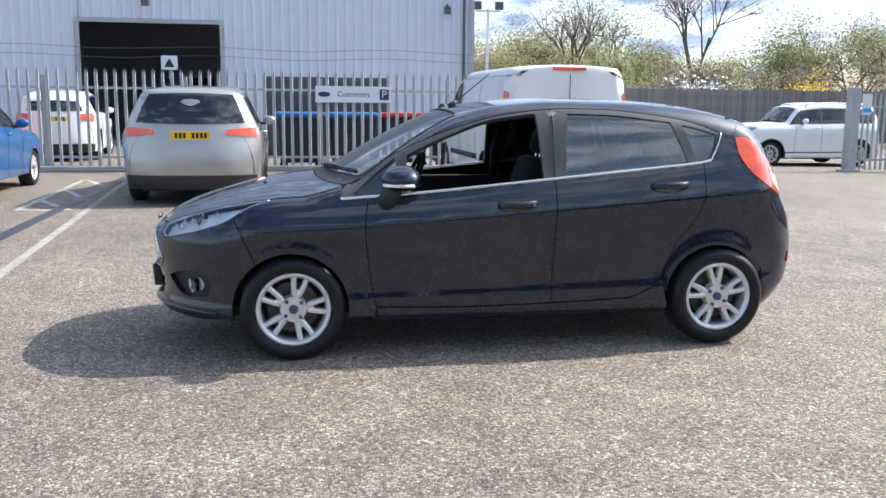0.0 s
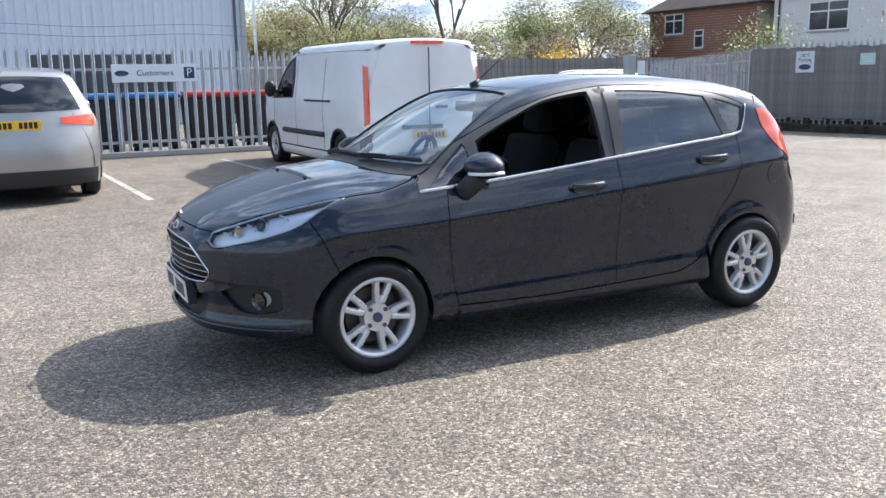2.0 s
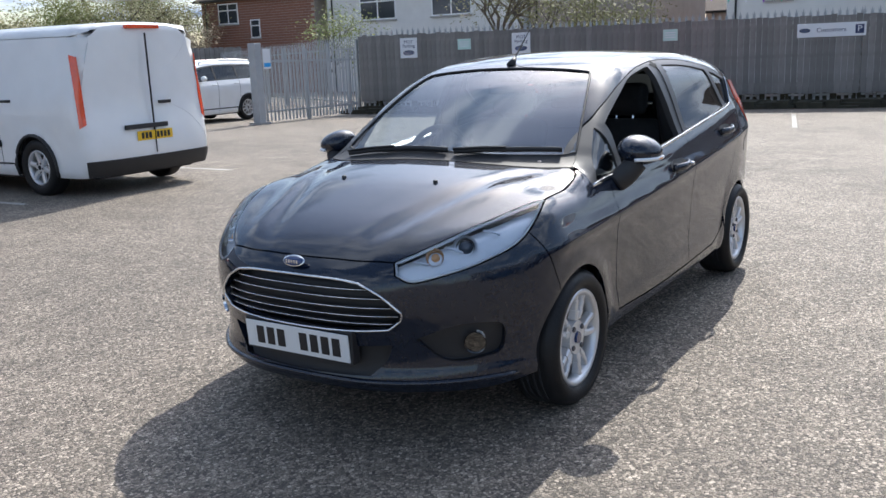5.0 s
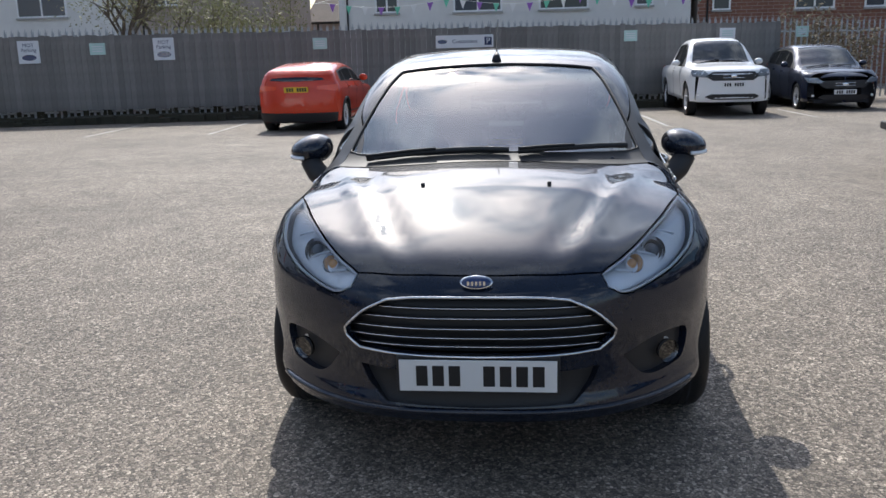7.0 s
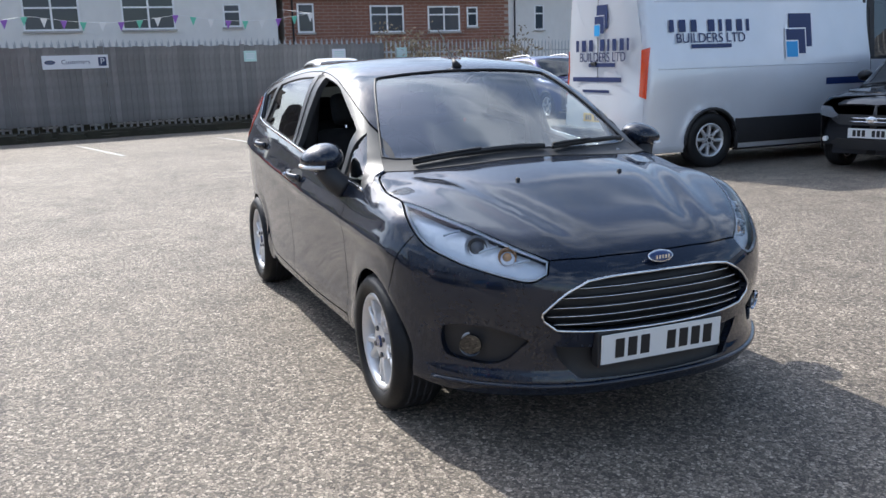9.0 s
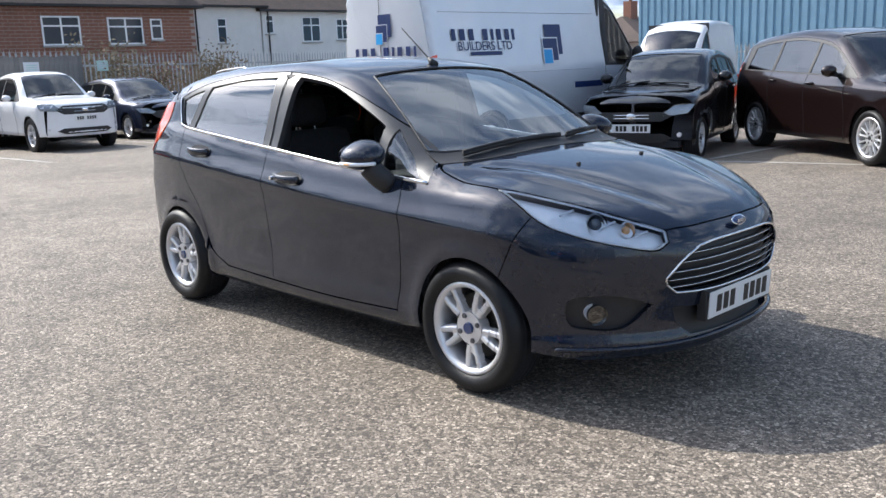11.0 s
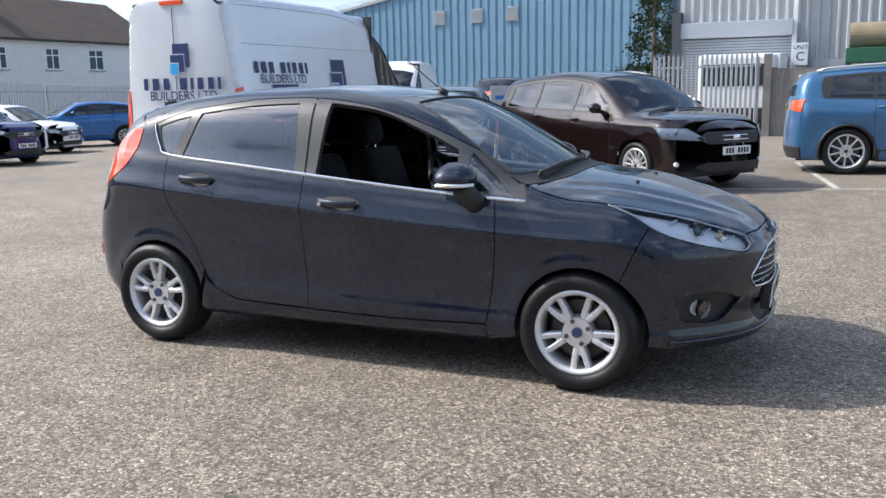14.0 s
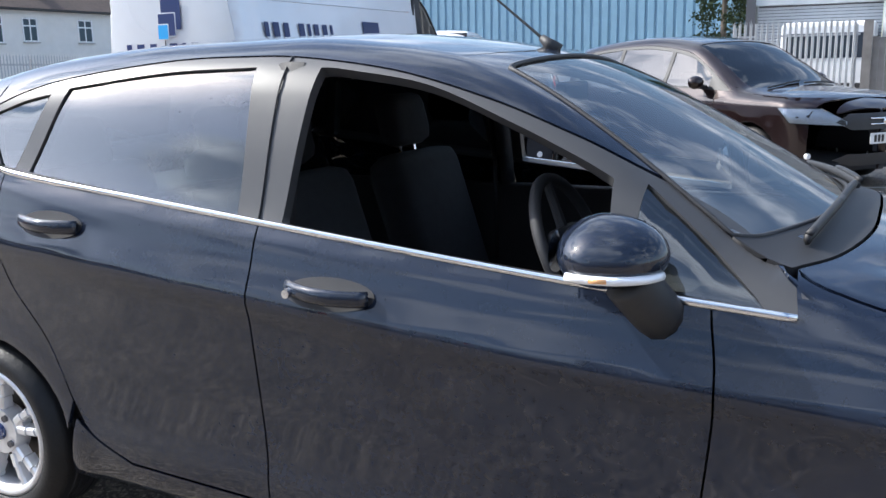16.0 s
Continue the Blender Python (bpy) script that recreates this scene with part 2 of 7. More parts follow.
M_SIGN = material("white_sign", (0.72, 0.74, 0.77), 0.5, vary=0.05, scale=6)
M_SIGNTEXT = material("navy_lettering", (0.015, 0.03, 0.10), 0.5)
M_VANTEXT = material("blue_vinyl", (0.012, 0.03, 0.12), 0.4)
M_VANBLUE = material("mid_blue_vinyl", (0.02, 0.16, 0.50), 0.4)
M_VANSKY = material("bright_blue_vinyl", (0.03, 0.35, 0.75), 0.4)
M_MINT = material("pale_mint_notice", (0.50, 0.68, 0.64), 0.6, vary=0.06, scale=6)
M_LINE = material("worn_white_line", (0.42, 0.40, 0.36), 0.85, vary=0.55, scale=16, bump=0.6, bump_scale=70)
M_FADED = material("faded_line", (0.33, 0.305, 0.27), 0.85, vary=0.5, scale=20, bump=0.6, bump_scale=70)
M_BARK = material("grey_bark", (0.13, 0.105, 0.085), 0.9, vary=0.25, scale=10, bump=0.4, bump_scale=30)
M_LEAF = material("spring_leaves", (0.24, 0.27, 0.07), 0.7, vary=0.35, scale=1.5)
M_LEAF2 = material("olive_leaves", (0.24, 0.22, 0.085), 0.7, vary=0.35, scale=1.5)
M_TWIG = material("brown_twigs", (0.25, 0.20, 0.13), 0.85, vary=0.3, scale=2)
M_YELLOW = material("yellow_blossom", (0.75, 0.50, 0.03), 0.7, vary=0.2, scale=3)
M_CONIFER = material("conifer_needles", (0.035, 0.055, 0.022), 0.8, vary=0.35, scale=4)
M_CONCRETE = material("pale_concrete", (0.38, 0.37, 0.35), 0.85, vary=0.15, scale=4, bump=0.2, bump_scale=40)
M_ORANGE = material("orange_plastic", (0.75, 0.14, 0.02), 0.5, vary=0.1, scale=8)
M_SHUTTER = material("grey_shutter", (0.42, 0.45, 0.48), 0.45, 0.3, vary=0.06, scale=4)
M_GREY_CLAD = material("grey_cladding", (0.40, 0.41, 0.42), 0.5, vary=0.07, scale=3)
M_GREENM = material("green_machine_paint", (0.03, 0.12, 0.07), 0.5, vary=0.15, scale=5)
M_BINB = material("blue_bin_lid", (0.02, 0.16, 0.42), 0.5, vary=0.1, scale=5)
M_BINR = material("red_bin_lid", (0.45, 0.03, 0.03), 0.5, vary=0.1, scale=5)
M_BINK = material("black_bin_plastic", (0.025, 0.025, 0.03), 0.55, vary=0.1, scale=5)
M_FLAGS = [material("flag_white", (0.8, 0.8, 0.8), 0.7), material("flag_green", (0.15, 0.55, 0.40), 0.7), material("flag_purple", (0.30, 0.12, 0.50), 0.7)]
M_SOIL_SHADE = material("dark_soil_weeds_and_shade_backing", (0.045, 0.042, 0.028), 0.95, vary=0.4, scale=5, bump=0.8, bump_scale=20)


# ---- mesh helpers ----
def ground_z(x):
    """The yard falls gently towards the boarded fence."""
    return -0.014 * max(0.0, min(x, 40.0) - 2.0)


def finish(name, bm, mat, parent=None, label="", smooth=False):
    me = bpy.data.meshes.new(name)
    bm.to_mesh(me)
    bm.free()
    me.materials.append(mat)
    if smooth:
        me.polygons.foreach_set("use_smooth", [True] * len(me.polygons))
    ob = new(name, me)
    if parent is not None:
        ob.parent = parent
    if label:
        ob["label"] = label
    return ob


def part(name, bm, mat, parent, label="", smooth=False):
    return finish(name, bm, mat, parent, label, smooth)


def raw(name, verts, faces, mat, parent=None, label="", smooth=False):
    me = bpy.data.meshes.new(name)
    me.from_pydata([tuple(map(float, v)) for v in verts], [], [tuple(map(int, f)) for f in faces])
    me.update()
    me.materials.append(mat)
    if smooth:
        me.polygons.foreach_set("use_smooth", [True] * len(me.polygons))
    ob = new(name, me)
    if parent is not None:
        ob.parent = parent
    if label:
        ob["label"] = label
    return ob


def box(bm, x0, x1, y0, y1, z0, z1, bevel=0.0, m=None):
    r = bmesh.ops.create_cube(bm, size=1)
    vs = r["verts"]
    for v in vs:
        v.co = Vector(((x0 + x1) / 2 + v.co.x * (x1 - x0), (y0 + y1) / 2 + v.co.y * (y1 - y0), (z0 + z1) / 2 + v.co.z * (z1 - z0)))
        if m is not None:
            v.co = m @ v.co
    if bevel:
        es = list({e for v in vs for e in v.link_edges})
        bmesh.ops.bevel(bm, geom=es, offset=bevel, segments=2, affect="EDGES", profile=0.5)
    return bm


def boxed(*a, **k):
    return box(bmesh.new(), *a, **k)


def tube(bm, a, b, r0, r1=None, n=12, cap=True):
    a, b = Vector(a), Vector(b)
    r1 = r0 if r1 is None else r1
    d = b - a
    m = Matrix.Translation((a + b) / 2) @ d.to_track_quat("Z", "Y").to_matrix().to_4x4()
    bmesh.ops.create_cone(bm, cap_ends=cap, segments=n, radius1=r0, radius2=r1, depth=d.length, matrix=m)
    return bm


def empty(name, m, label="", category="", group="", kind=""):
    ob = new(name)
    ob.empty_display_size = 0.2
    ob.matrix_basis = m
    return tagged(ob, label, category, group, kind)


from mathutils import geometry


# ---- car forms: a body is one smooth solid, and each panel is an outline laid onto it ----
def pchip(pts):
    """A smooth curve through (x, y) points that never overshoots."""
    xs, ys = np.array([p[0] for p in pts], float), np.array([p[1] for p in pts], float)
    h, d = np.diff(xs), np.diff(ys) / np.diff(xs)
    m = np.zeros(len(xs))
    m[0], m[-1] = d[0], d[-1]
    for i in range(1, len(xs) - 1):
        if d[i - 1] * d[i] > 0:
            w1, w2 = 2 * h[i] + h[i - 1], h[i] + 2 * h[i - 1]
            m[i] = (w1 + w2) / (w1 / d[i - 1] + w2 / d[i])

    def value(x):
        x = np.asarray(x, float)
        xc = np.clip(x, xs[0], xs[-1])
        i = np.clip(np.searchsorted(xs, xc) - 1, 0, len(h) - 1)
        t = (xc - xs[i]) / h[i]
        y = (2 * t**3 - 3 * t**2 + 1) * ys[i] + (t**3 - 2 * t**2 + t) * h[i] * m[i] + (3 * t**2 - 2 * t**3) * ys[i + 1] + (t**3 - t**2) * h[i] * m[i + 1]
        return y + np.where(x < xs[0], (x - xs[0]) * m[0], 0) + np.where(x > xs[-1], (x - xs[-1]) * m[-1], 0)

    span = xs[-1] - xs[0]
    tx = np.linspace(xs[0] - 0.4 * span, xs[-1] + 0.4 * span, 24000)
    ty = value(tx)
    return lambda x: np.interp(x, tx, ty)


def smax(a, b, k):
    h = np.maximum(k - np.abs(a - b), 0)
    return np.maximum(a, b) + h * h / (4 * k)


def spline(pts, step=0.02):
    """A Catmull-Rom line through points of any dimension."""
    p = np.array(pts, float)
    if len(p) == 2:
        n = max(2, int(np.linalg.norm(p[1] - p[0]) / step) + 1)
        return np.array([p[0] + (p[1] - p[0]) * t for t in np.linspace(0, 1, n)])
    q = np.vstack([2 * p[0] - p[1], p, 2 * p[-1] - p[-2]])
    out = []
    for i in range(1, len(q) - 2):
        n = max(2, int(np.linalg.norm(q[i + 1] - q[i]) / step) + 1)
        for t in np.linspace(0, 1, n, endpoint=False):
            out.append(0.5 * (2 * q[i] + (q[i + 1] - q[i - 1]) * t + (2 * q[i - 1] - 5 * q[i] + 4 * q[i + 1] - q[i + 2]) * t**2 + (3 * q[i] - q[i - 1] - 3 * q[i + 1] + q[i + 2]) * t**3))
    out.append(p[-1])
    return np.array(out)


def loop(*runs):
    """A closed outline from runs of points; each run is smooth, and runs meet in corners."""
    out = []
    for r in runs:
        s = np.array(r, float) if isinstance(r, np.ndarray) else spline(r)
        out.extend(s.tolist())
    clean = [out[0]]
    for p in out[1:]:
        if np.linalg.norm(np.subtract(p, clean[-1])) > 1e-3:
            clean.append(p)
    if np.linalg.norm(np.subtract(clean[0], clean[-1])) < 1e-3:
        clean.pop()
    return np.array(clean)


class Form:
    def __init__(self, top, crown, sweep, wide, taper, belt, front, rear, bow, tail_bow, base, edge, lean=0.5, arches=(), lines=()):
        self.top, self.crown, self.sweep = pchip(top), pchip(crown), pchip(sweep)
        self.wide, self.taper, self.belt = pchip(wide), pchip(taper), pchip(belt)
        self.front, self.rear, self.bow, self.tail_bow = pchip(front), pchip(rear), bow, tail_bow
        self.base, self.edge, self.lean, self.arches, self.lines = base, pchip(edge), lean, arches, lines

    def height(self, x, ay):
        return self.top(x - self.sweep(x) * ay**2) - self.crown(x) * ay**2

    def value(self, p):
        x, ay, z = p[:, 0], np.sqrt(p[:, 1] ** 2 + 1e-8), p[:, 2]
        zt = self.height(x, ay)
        for f in self.lines:
            zt = zt + f(x, ay)
        slope = (self.top(x + 0.01) - self.top(x - 0.01)) / 0.02
        g_top = (z - zt) / np.sqrt(1 + np.minimum(slope**2, 4))
        belt = self.belt(x)
        t = np.where(z < belt, (z - self.base) / (belt - self.base), 1 + (z - belt))
        w = self.wide(t) * self.taper(x)
        for ax, az, r, lip in self.arches:
            d = np.sqrt((x - ax) ** 2 + (z - az) ** 2) - r
            w = w + lip * np.exp(-((d - 0.015) / 0.05) ** 2) * (z > az - 0.1)
        g_side = ay - w
        g_front = self.front(z) + self.bow[0] * ay ** self.bow[1] - x
        g_rear = x - self.rear(z) + self.tail_bow[0] * ay ** self.tail_bow[1]
        f = smax(g_side, g_top, self.edge(x))
        f = smax(f, g_front, 0.09)
        f = smax(f, g_rear, 0.09)
        return smax(f, self.base - z, 0.04)

    def normal(self, p):
        e, g = 7e-3, np.zeros_like(p)
        for i in range(3):
            d = np.zeros(3)
            d[i] = e
            g[:, i] = self.value(p + d) - self.value(p - d)
        return g / np.maximum(np.linalg.norm(g, axis=1), 1e-9)[:, None]

    def shoot(self, o, d, far):
        """Where rays from o along -d (from outside, at distance far) first meet the body."""
        lo, hi = np.full(len(o), far), np.full(len(o), far)
        found = np.zeros(len(o), bool)
        for s in np.linspace(far, 0.0, 22):
            inside = self.value(o + d * s) < 0
            now = inside & ~found
            lo[now] = s
            found |= now
            hi[~found] = s
        lo[~found] = 0
        for _ in range(13):
            mid = (lo + hi) / 2
            inside = self.value(o + d * mid[:, None]) < 0
            lo, hi = np.where(inside, mid, lo), np.where(inside, hi, mid)
        return o + d * lo[:, None]


def _bisect(self, o, d, far):
    """The same for rays that leave the body once."""
    lo, hi = np.zeros(len(o)), np.full(len(o), far)
    for _ in range(15):
        mid = (lo + hi) / 2
        inside = self.value(o + d * mid[:, None]) < 0
        lo, hi = np.where(inside, mid, lo), np.where(inside, hi, mid)
    return o + d * lo[:, None]


Form.bisect = _bisect


class SideView:
    def __init__(self, s):
        self.s = s

    def uv(self, p):
        p = np.asarray(p, float)
        return p if p.shape[1] == 2 else p[:, [0, 2]]

    def lay(self, form, uv):
        o = np.column_stack([uv[:, 0], np.zeros(len(uv)), uv[:, 1]])
        return form.bisect(o, np.array([0, self.s, 0.0]), 1.3)


class TopView:
    def uv(self, p):
        p = np.asarray(p, float)
        return p[:, :2]

    def lay(self, form, uv):
        o = np.column_stack([uv, np.full(len(uv), 0.3)])
        return form.bisect(o, np.array([0, 0, 1.0]), 2.8)


class RoundView:
    """Round an upright axis at x: for noses (way -1) and tails (way 1). u is metres at radius 0.8."""

    def __init__(self, x, way):
        self.x, self.way = x, way

    def uv(self, p):
        p = np.asarray(p, float)
        return np.column_stack([0.8 * np.arctan2(p[:, 1], self.way * (p[:, 0] - self.x)), p[:, 2]])

    def lay(self, form, uv):
        a = uv[:, 0] / 0.8
        d = np.column_stack([self.way * np.cos(a), np.sin(a), np.zeros(len(a))])
        o = np.column_stack([np.full(len(a), self.x), np.zeros(len(a)), uv[:, 1]])
        lo = np.zeros(len(o))
        hi = np.full(len(o), 2.0)
        for _ in range(15):
            mid = (lo + hi) / 2
            inside = form.value(o + d * mid[:, None]) < 0
            lo, hi = np.where(inside, mid, lo), np.where(inside, hi, mid)
        return o + d * lo[:, None]


class SlantView:
    """Along any outward direction, round a centre."""

    def __init__(self, centre, way):
        self.c, d = np.array(centre, float), Vector(way).normalized()
        e1 = Vector((0, 0, 1)).cross(d).normalized()
        self.d, self.e1, self.e2 = np.array(d), np.array(e1), np.array(d.cross(e1))

    def uv(self, p):
        q = np.asarray(p, float) - self.c
        return np.column_stack([q @ self.e1, q @ self.e2])

    def lay(self, form, uv):
        o = self.c + uv[:, :1] * self.e1 + uv[:, 1:] * self.e2
        return form.shoot(o - self.d * 0.5, self.d, 1.2)


def in_poly(pts, poly):
    x, y = pts[:, 0], pts[:, 1]
    inside = np.zeros(len(pts), bool)
    j = len(poly) - 1
    for i in range(len(poly)):
        (xi, yi), (xj, yj) = poly[i], poly[j]
        if yi != yj:
            hit = ((yi > y) != (yj > y)) & (x < (xj - xi) * (y - yi) / (yj - yi) + xi)
            inside ^= hit
        j = i
    return inside


def inset(poly, d):
    """Moves a closed outline inwards by d."""
    if abs(d) < 1e-9:
        return poly
    a = np.roll(poly, 1, 0)
    b = np.roll(poly, -1, 0)
    area = np.sum(a[:, 0] * poly[:, 1] - poly[:, 0] * a[:, 1])
    t = b - a
    t /= np.maximum(np.linalg.norm(t, axis=1), 1e-9)[:, None]
    n = np.column_stack([-t[:, 1], t[:, 0]]) * (1 if area > 0 else -1)
    return poly + n * d


def panel(name, form, view, outline, mat, parent, gap=0.0025, lift=0.0, rim=0.014, step=0.045, holes=(), label="", keep_uv=False):
    """A sheet of bodywork: the outline laid onto the form, with turned-in edges and the form's own normals."""
    rings = [inset(outline if keep_uv else view.uv(outline), gap)] + [inset(h if keep_uv else view.uv(h), -gap) for h in holes]
    verts, edges = [], []
    for r in rings:
        k = len(verts)
        verts += [Vector((float(a), float(b))) for a, b in r]
        edges += [(k + i, k + (i + 1) % len(r)) for i in range(len(r))]
    lo, hi = rings[0].min(0), rings[0].max(0)
    gx, gy = np.meshgrid(np.arange(lo[0], hi[0], step), np.arange(lo[1], hi[1], step))
    gx = gx + (np.arange(gx.shape[0]) % 2)[:, None] * step / 2
    g = np.column_stack([gx.ravel(), gy.ravel()])
    keep = in_poly(g, rings[0])
    for r in rings[1:]:
        keep &= ~in_poly(g, r)
    g = g[keep]
    rim_pts = np.vstack(rings)
    if len(g):
        near = np.min((g[:, :1] - rim_pts[:, 0]) ** 2 + (g[:, 1:] - rim_pts[:, 1]) ** 2, axis=1)
        g = g[near > (0.4 * step) ** 2]
    verts += [Vector((float(a), float(b))) for a, b in g]
    v2, _, f2, _, _, _ = geometry.delaunay_2d_cdt(verts, edges, [], 0, 1e-6)
    uv = np.array([(v.x, v.y) for v in v2])
    tri = np.array([f for f in f2 if len(f) == 3])
    mid = uv[tri].mean(1)
    ok = in_poly(mid, rings[0])
    for r in rings[1:]:
        ok &= ~in_poly(mid, r)
    tri = tri[ok]
    p = view.lay(form, uv)
    n = form.normal(p)
    p = p + n * lift
    a, b, c = p[tri[:, 0]], p[tri[:, 1]], p[tri[:, 2]]
    flip = np.sum(np.cross(b - a, c - a) * n[tri[:, 0]], axis=1) < 0
    tri[flip] = tri[flip][:, ::-1]
    faces = [tuple(t) for t in tri.tolist()]
    count, normals = len(p), n
    allp = p
    if rim:
        seen = {}
        for t in tri.tolist():
            for i in range(3):
                e = (t[i], t[(i + 1) % 3])
                seen[e] = 1
        border = [e for e in seen if (e[1], e[0]) not in seen]
        ids = sorted({i for e in border for i in e})
        top = {i: count + k for k, i in enumerate(ids)}
        low = {i: count + len(ids) + k for k, i in enumerate(ids)}
        allp = np.vstack([p, p[ids], p[ids] - n[ids] * rim])
        side_n = np.zeros((len(ids), 3))
        pos = {i: k for k, i in enumerate(ids)}
        for i, j in border:
            faces.append((top[j], top[i], low[i], low[j]))
            s = np.cross(p[j] - p[i], n[i])
            s /= max(np.linalg.norm(s), 1e-9)
            side_n[pos[i]] += s
            side_n[pos[j]] += s
        side_n /= np.maximum(np.linalg.norm(side_n, axis=1), 1e-9)[:, None]
        normals = np.vstack([n, side_n, side_n])
    ob = raw(name, allp, faces, mat, parent, label, smooth=True)
    ob.data.normals_split_custom_set_from_vertices([tuple(v) for v in normals.tolist()])
    return ob


def ribbon(name, pts, r, mat, parent, label="", n=8, closed=False, flat=1.0):
    """A bead or tube along 3D points."""
    p = [Vector(q) for q in pts]
    verts, faces, m = [], [], len(p)
    up = Vector((0, 0, 1))
    for i, q in enumerate(p):
        a, b = p[i - 1] if (i or closed) else q, p[(i + 1) % m] if (i < m - 1 or closed) else q
        t = (b - a).normalized()
        s = t.cross(up if abs(t.z) < 0.95 else Vector((1, 0, 0))).normalized()
        u = s.cross(t)
        for k in range(n):
            w = 2 * math.pi * k / n
            verts.append(q + s * (math.cos(w) * r) + u * (math.sin(w) * r * flat))
    for i in range(m if closed else m - 1):
        j = (i + 1) % m
        for k in range(n):
            faces.append((i * n + k, i * n + (k + 1) % n, j * n + (k + 1) % n, j * n + k))
    if not closed:
        faces += [tuple(range(n))[::-1], tuple((m - 1) * n + k for k in range(n))]
    return raw(name, verts, faces, mat, parent, label, smooth=True)


def lathe(bm, profile, n=40, close=True):
    """Turns (radius, y) pairs about the y axis."""
    rings = [[bm.verts.new((r * math.cos(2 * math.pi * k / n), y, r * math.sin(2 * math.pi * k / n))) for k in range(n)] for r, y in profile]
    m = len(rings)
    for i in range(m if close else m - 1):
        a, b = rings[i], rings[(i + 1) % m]
        for k in range(n):
            bm.faces.new((a[k], a[(k + 1) % n], b[(k + 1) % n], b[k]))
    return bm


def bar(bm, a, b, wa, wb, ta, tb):
    """A tapering spoke from a to b in the wheel's plane; w across, t deep along y."""
    a, b = Vector(a), Vector(b)
    d = (b - a).normalized()
    s = d.cross(Vector((0, 1, 0))).normalized()
    rings = []
    for q, w, t in ((a, wa, ta), ((a + b) / 2, (wa + wb) / 2, (ta + tb) / 2), (b, wb, tb)):
        rings.append([bm.verts.new(q + s * (x * w / 2) + Vector((0, y * t, 0))) for x, y in ((-1, 1), (-0.75, 0.15), (-0.4, 0), (0.4, 0), (0.75, 0.15), (1, 1))])
    for r0, r1 in zip(rings, rings[1:]):
        for k in range(6):
            bm.faces.new((r0[k], r0[(k + 1) % 6], r1[(k + 1) % 6], r1[k]))
    bm.faces.new(rings[0][::-1])
    bm.faces.new(rings[-1])
    return bm


WHEELS = {}


def wheel(parent, x, y, z, r, rim, width, style, mat, turn=0.0, cap_mat=None):
    """A wheel whose outer face looks along -y (or +y when y is positive)."""
    here = pose(x, y, z, 0, turn, 180 if y > 0 else 0)
    key = (r, rim, width, style, mat.name)
    if key in WHEELS:
        hub = copy_thing(WHEELS[key], here)
        hub.parent = parent
        return hub
    hub = new("wheel")
    hub.parent = parent
    hub.matrix_basis = here
    WHEELS[key] = hub
    w, s = width, rim + 0.012
    bm = bmesh.new()
    lathe(bm, [(s - 0.006, 0.012), (s, 0.002), (s + 0.25 * (r - s), -0.012), (s + 0.6 * (r - s), -0.014), (r - 0.022, -0.004), (r - 0.007, 0.012), (r, 0.032), (r, w - 0.03), (r - 0.012, w - 0.01), (s + 0.3 * (r - s), w), (s - 0.01, w - 0.01)], 64)
    tyre = part("tyre", bm, M_TYRE, hub, "black rubber tyre", True)
    for g in (0.28, 0.42, 0.58, 0.72):
        bmg = bmesh.new()
        lathe(bmg, [(r + 0.0006, w * g - 0.004), (r + 0.0006, w * g + 0.004), (r - 0.004, w * g + 0.004), (r - 0.004, w * g - 0.004)], 48)
        part("tread_groove", bmg, M_DARK, tyre)
    bm = bmesh.new()
    lathe(bm, [(rim - 0.004, 0.0), (rim + 0.008, 0.004), (rim + 0.01, 0.02), (rim - 0.01, 0.035), (rim - 0.02, w - 0.03), (rim - 0.028, w - 0.03), (rim - 0.022, 0.03), (rim - 0.016, 0.012)], 64)
    part("rim", bm, mat, hub, "silver alloy rim", True)
    bm = bmesh.new()
    tube(bm, (0, 0.09, 0), (0, 0.12, 0), rim * 0.72, n=40)
    tube(bm, (0, 0.06, 0), (0, 0.10, 0), rim * 0.30, n=24)
    part("brake_disc", bm, M_DISC, hub, "dull steel brake disc")
    bm = bmesh.new()
    tube(bm, (0, 0.13, 0), (0, 0.15, 0), rim - 0.02, n=40)
    part("backing", bm, M_DARK, hub)
    bm = bmesh.new()
    count, pair, wa, wb = style
    for i in range(count):
        a0 = 2 * math.pi * i / count + math.pi / 2
        if pair:
            # each pair leaves the hub as one and opens into two slim legs
            at = lambda f, a, d: (f * rim * math.cos(a), d, f * rim * math.sin(a))
            bar(bm, at(0.26, a0, 0.024), at(0.56, a0, 0.020), 0.050, 0.058, 0.035, 0.032)
            for k in (-1, 1):
                legs = [(0.40, 0.150, 0.040), (0.60, 0.200, 0.036), (0.80, 0.205, 0.034), (0.97, 0.190, 0.040)]
                for (f0, b0, w0), (f1, b1, w1) in zip(legs, legs[1:]):
                    bar(bm, at(f0, a0 + k * b0, 0.018), at(f1, a0 + k * b1, 0.014), w0, w1, 0.034, 0.032)
        for k in (() if pair else (0,)):
            a1, a2 = a0 + k * 0.20, a0 + k * pair
            ca, cb = 0.30 * rim, rim - 0.006
            bar(bm, (ca * math.cos(a1), 0.022, ca * math.sin(a1)), (cb * math.cos(a2), 0.012, cb * math.sin(a2)), wa, wb, 0.035, 0.03)
    tube(bm, (0, 0.065, 0), (0, 0.018, 0), rim * 0.40, rim * 0.36, 32)
    part("spokes", bm, mat, hub, "silver alloy spokes")
    bm = bmesh.new()
    tube(bm, (0, 0.02, 0), (0, 0.008, 0), 0.027, 0.024, 24)
